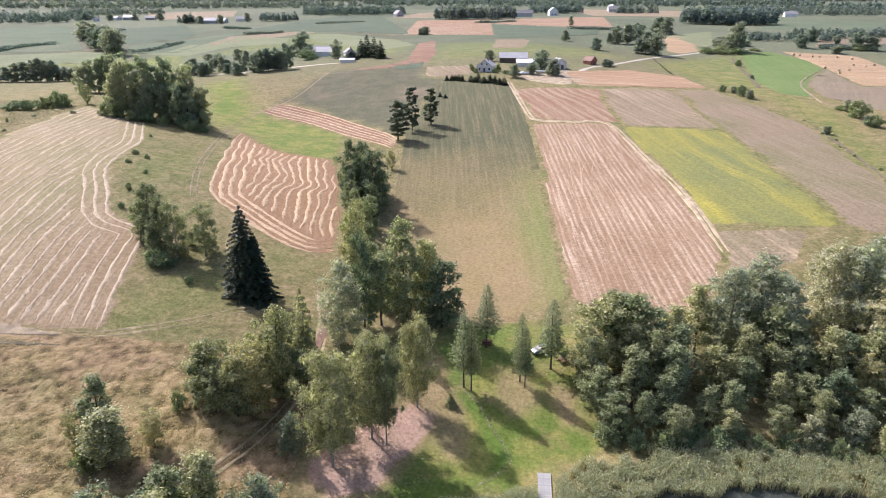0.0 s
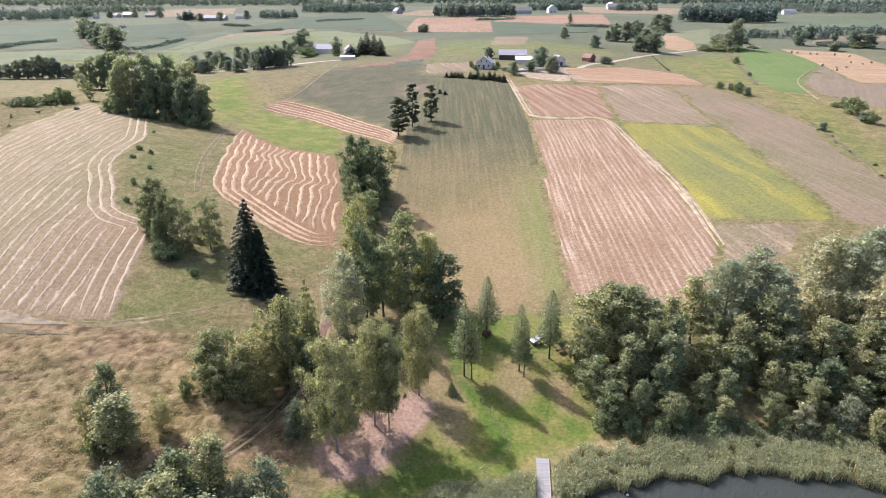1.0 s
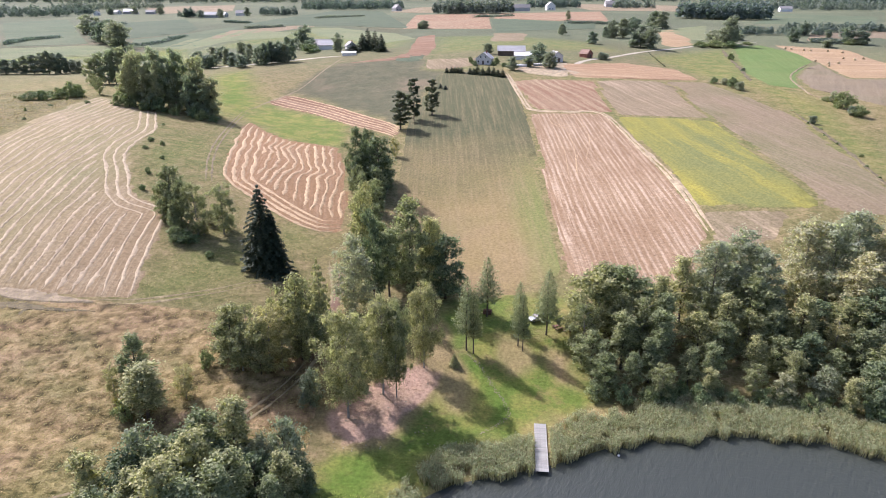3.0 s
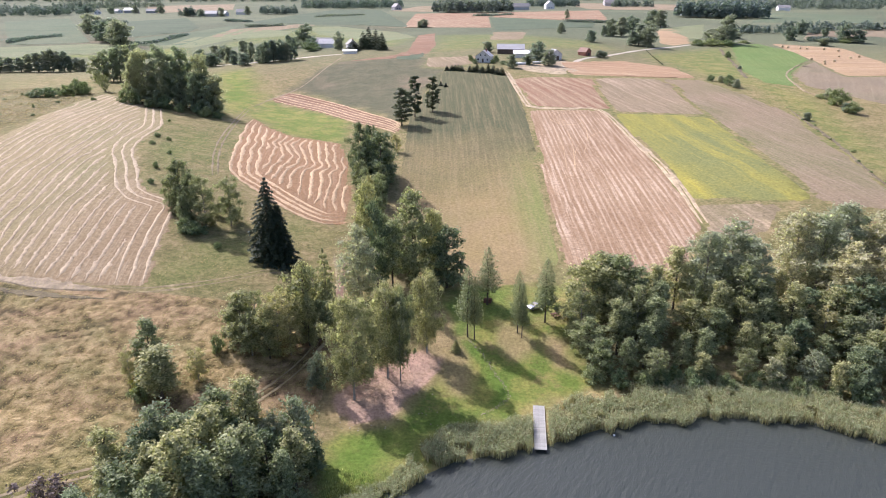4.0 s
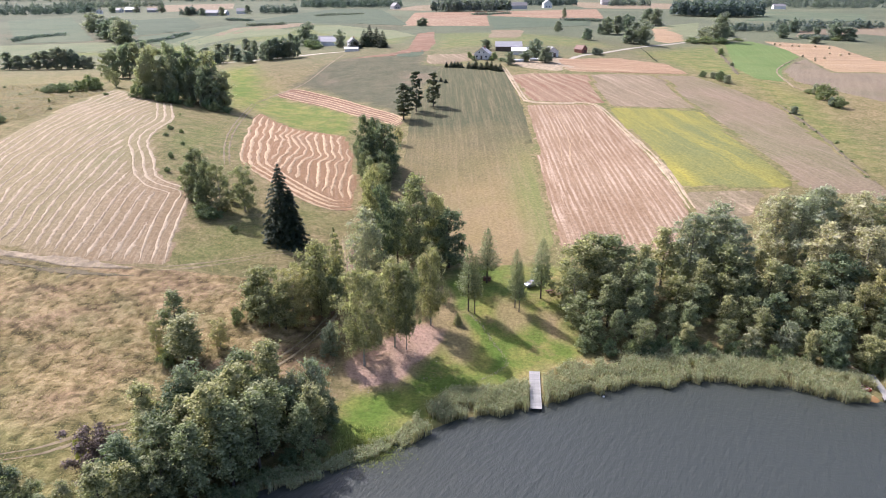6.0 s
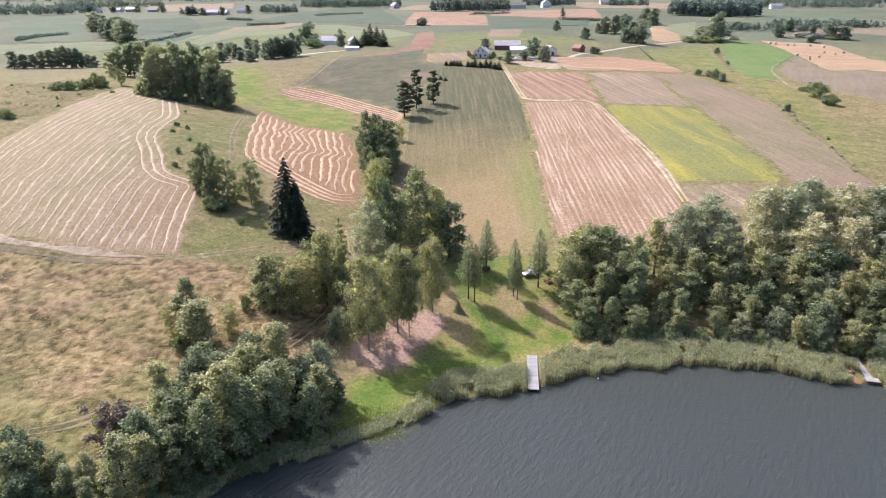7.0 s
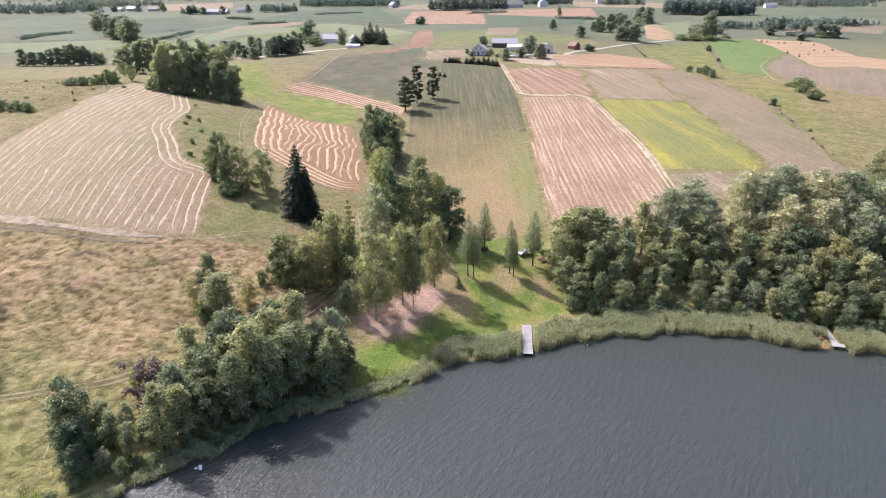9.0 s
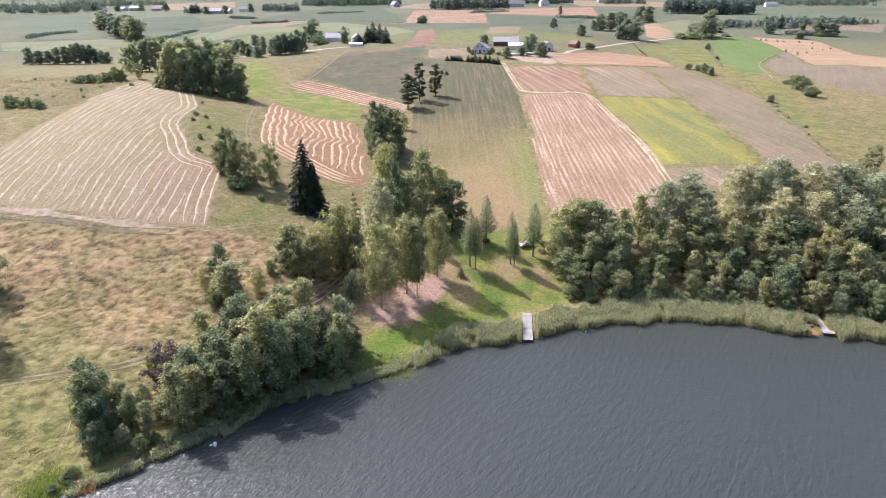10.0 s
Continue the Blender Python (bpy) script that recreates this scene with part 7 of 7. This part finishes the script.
def rowing_boat(x, y, turn):
    root = thing("rowing_boat", pose(x, y, 0.3, 3, 0, turn), "dark red wooden rowing boat pulled ashore", "boat")
    rings, n = [], 11
    bm = bmesh.new()
    for i in range(n):
        f = i / (n - 1)
        half = 0.68 * math.sin(math.pi * (0.16 + 0.84 * f) ** 0.9) ** 0.6 if f < 1 else 0.02
        rise = 0.12 * (2 * f - 1) ** 2
        ring = [(sx * half * k, -1.9 + 3.8 * f, z + rise) for sx, k, z in ((-1, 1, 0.5), (-1, 0.85, 0.2), (-1, 0.4, 0.02), (1, 0.4, 0.02), (1, 0.85, 0.2), (1, 1, 0.5))]
        rings.append([bm.verts.new(c) for c in ring])
    for a, b in zip(rings, rings[1:]):
        for j in range(5):
            bm.faces.new((a[j], a[j + 1], b[j + 1], b[j]))
    bm.faces.new(rings[0])
    bmesh.ops.solidify(bm, geom=bm.faces[:], thickness=0.05)
    part("hull", bm, MAT_BOAT, root)
    for py, w in ((-1.1, 1.15), (0.0, 1.25), (1.0, 0.85)):
        part("thwart", box(-w / 2, py - 0.14, 0.36, w / 2, py + 0.14, 0.4, 0.01), MAT_BOATWHITE, root, "faded painted bench")
    for sx in (-1, 1):
        bm = bmesh.new()
        for a, b in zip(rings_xy(sx), rings_xy(sx)[1:]):
            rod(bm, a, b, 0.045, 0.045, 5)
        part("gunwale", bm, MAT_BOATWHITE, root, "faded painted rim")
    return root


def rings_xy(sx):
    out = []
    for i in range(11):
        f = i / 10
        half = 0.68 * math.sin(math.pi * (0.16 + 0.84 * f) ** 0.9) ** 0.6 if f < 1 else 0.02
        out.append((sx * half, -1.9 + 3.8 * f, 0.52 + 0.12 * (2 * f - 1) ** 2))
    return out


rowing_boat(80.0, 89.3, 22)
bm = bmesh.new()
bmesh.ops.create_uvsphere(bm, u_segments=20, v_segments=10, radius=1, matrix=Matrix.LocRotScale((80.2, 87.2, -0.38), None, (2.2, 3.4, 0.75)))
tagged(part("sandy_landing", bm, plain_material("wet_orange_sand", (0.3, 0.165, 0.06), 0.7, 0.6, 0.2, 0.03), None), "wet orange sand landing beside the jetty", "sand", kind="structure")
ribbon("footpath", [(80.6, 99.5), (81.6, 96.5), (83, 93.6)], 1.2, MAT_PALE_DIRT, "trodden pale footpath to the jetty", 0.12, 1.2, category="path")


# ---- the car under the trees ----
def car(x, y, turn):
    root = thing("parked_car", pose(x, y, ground_z(x, y) - 0.02, 0, 0, turn), "silver hatchback parked on the grass under trees", "car")
    side = [(-2.1, 0.32), (-2.14, 0.7), (-1.95, 0.92), (-1.0, 1.0), (0.9, 0.98), (1.75, 0.86), (2.08, 0.66), (2.12, 0.34), (1.6, 0.24), (-1.6, 0.24)]
    bm = bmesh.new()
    rows = []
    for sy, k in ((-1, 0.94), (-0.86, 1.0), (0.86, 1.0), (1, 0.94)):
        rows.append([bm.verts.new((px * k, 0.88 * sy, pz if abs(sy) < 1 else 0.24 + (pz - 0.24) * 0.9)) for px, pz in side])
    for a, b in zip(rows, rows[1:]):
        for j in range(len(side)):
            bm.faces.new((a[j], a[(j + 1) % len(side)], b[(j + 1) % len(side)], b[j]))
    bm.faces.new(rows[0])
    bm.faces.new(rows[-1][::-1])
    bmesh.ops.bevel(bm, geom=bm.edges[:], offset=0.035, segments=1, affect="EDGES")
    part("body", bm, MAT_SILVER, root)
    cab = [(-1.8, 0.95), (-1.4, 1.4), (0.25, 1.44), (1.05, 0.95)]
    bm = bmesh.new()
    low = [[bm.verts.new((px, sy * (0.8 if pz < 1 else 0.62), pz)) for px, pz in cab] for sy in (-1, 1)]
    for j in range(4):
        bm.faces.new((low[0][j], low[0][(j + 1) % 4], low[1][(j + 1) % 4], low[1][j]))
    bm.faces.new(low[0])
    bm.faces.new(low[1][::-1])
    part("windows", bm, MAT_CARGLASS, root, "dark tinted glass")
    bm = box(-1.42, -0.63, 1.4, 0.27, 0.63, 1.48, 0.03)
    part("roof", bm, MAT_SILVER, root)
    for sy in (-1, 1):
        for a, b in (((-1.8, 0.95), (-1.4, 1.42)), ((0.25, 1.44), (1.08, 0.95)), ((-0.5, 0.97), (-0.5, 1.43))):
            part("pillar", rod(bmesh.new(), (a[0], sy * 0.81, a[1]), (b[0], sy * 0.64, b[1]), 0.05, 0.05, 6), MAT_SILVER, root)
        for px in (-1.3, 1.35):
            bm = bmesh.new()
            bmesh.ops.create_cone(bm, cap_ends=True, segments=18, radius1=0.32, radius2=0.32, depth=0.2, matrix=Matrix.Translation((px, sy * 0.8, 0.32)) @ Matrix.Rotation(math.pi / 2, 4, "X"))
            wheel = part("wheel", bm, MAT_TYRE, root, "black tyre")
            bm = bmesh.new()
            bmesh.ops.create_cone(bm, cap_ends=True, segments=14, radius1=0.2, radius2=0.2, depth=0.03, matrix=Matrix.Translation((px, sy * 0.91, 0.32)) @ Matrix.Rotation(math.pi / 2, 4, "X"))
            part("rim", bm, MAT_SILVER, wheel, "silver wheel rim")
        part("headlight", box(2.0, sy * 0.62 - 0.18, 0.6, 2.1, sy * 0.62 + 0.18, 0.74, 0.02), MAT_TRIM, root, "clear headlight")
        part("tail_light", box(-2.12, sy * 0.68 - 0.12, 0.66, -2.0, sy * 0.68 + 0.12, 0.86, 0.02), MAT_BOAT, root, "red tail light")
        part("mirror", box(0.72, sy * 0.95 - 0.09, 0.98, 0.88, sy * 0.95 + 0.09, 1.1, 0.02), MAT_SILVER, root)
    return root


car(19.3, 126.2, 205)


def picnic_table(x, y, turn):
    root = thing("picnic_table", pose(x, y, ground_z(x, y) - 0.02, 0, 0, turn), "dark brown wooden picnic table with benches", "table")
    for k in range(4):
        part("tabletop_board", box(-1.0, -0.42 + 0.21 * k, 0.72, 1.0, -0.23 + 0.21 * k, 0.77, 0.006), MAT_BROWNWOOD, root)
    for sy in (-1, 1):
        part("bench", box(-1.0, sy * 0.75 - 0.15, 0.42, 1.0, sy * 0.75 + 0.15, 0.47, 0.006), MAT_BROWNWOOD, root)
        for sx in (-0.75, 0.75):
            part("leg", rod(bmesh.new(), (sx, sy * 0.65, 0), (sx, sy * 0.2, 0.74), 0.06, 0.06, 6), MAT_BROWNWOOD, root)
    for sx in (-0.75, 0.75):
        part("crossbar", box(sx - 0.04, -0.85, 0.34, sx + 0.04, 0.85, 0.42), MAT_BROWNWOOD, root)
    return root


picnic_table(23.3, 123.4, 25)
picnic_table(25.6, 122.6, 70)


def wood_pile(x, y, turn):
    root = thing("wood_pile", pose(x, y, ground_z(x, y), 0, 0, turn), "low pile of brown cut logs under a tree", "log pile")
    for row, count in ((0, 6), (1, 5), (2, 4)):
        for k in range(count):
            cx = (k - (count - 1) / 2) * 0.31
            part("log", rod(bmesh.new(), (cx, -0.9, 0.15 + 0.27 * row), (cx, 0.9, 0.15 + 0.27 * row), 0.15, 0.13, 8), MAT_BROWNWOOD, root)
    return root


wood_pile(8.3, 128.6, 80)


# ---- stones ----
def stone_mesh(seed):
    bm = bmesh.new()
    bmesh.ops.create_icosphere(bm, subdivisions=1, radius=1)
    r = random.Random(seed)
    for v in bm.verts:
        v.co *= r.uniform(0.75, 1.15)
        v.co.z *= 0.65
    me = bpy.data.meshes.new("stone")
    bm.to_mesh(me)
    bm.free()
    me.materials.append(MAT_STONE)
    return me


STONES_MADE = [stone_mesh(s) for s in range(4)]
stone_rng = random.Random(77)


def stone_line(name, places, label, low, high):
    root = thing(name, pose(places[0][0], places[0][1], ground_z(*places[0])), label, "stones")
    bx, by, bz = root.matrix_basis.translation
    for x, y in places:
        ob = new("stone", STONES_MADE[stone_rng.randrange(4)])
        ob.parent = root
        s = stone_rng.uniform(low, high)
        ob.matrix_basis = pose(x - bx, y - by, ground_z(x, y) + s * 0.25 - bz, 0, 0, stone_rng.uniform(0, 360)) @ Matrix.Diagonal((s, s * stone_rng.uniform(0.7, 1), s, 1))
    return root


stone_line("stone_edging", [(p[0] + stone_rng.uniform(-0.45, 0.45), p[1] + stone_rng.uniform(-0.3, 0.3)) for p in curve_points(STONES, 0.2)], "winding line of pale stones along a ditch", 0.08, 0.18)
stone_line("scattered_stones", [(stone_rng.uniform(-21, -2), stone_rng.uniform(85, 106)) for _ in range(70)], "pale stones scattered over sandy ground", 0.08, 0.2)
root = thing("lake_stones", pose(-43.3, 45.0, 0.0), "pale stones breaking the lake surface", "stones")
for dx, dy, s in ((0, 0, 0.42), (-0.5, -0.5, 0.3), (0.25, -0.6, 0.36)):
    ob = part("stone", bmesh.new(), MAT_TRIM, root)
    ob.data = STONES_MADE[0].copy()
    ob.data.materials[0] = MAT_TRIM
    ob.matrix_basis = pose(dx, dy, 0.02) @ Matrix.Diagonal((s, s, s, 1))
bm = bmesh.new()
bmesh.ops.create_uvsphere(bm, u_segments=12, v_segments=8, radius=0.22)
tagged(part("buoy", bm, MAT_TRIM, None, "small white float on the water"), "", "buoy").matrix_basis = pose(28.5, 86.4, 0.05)
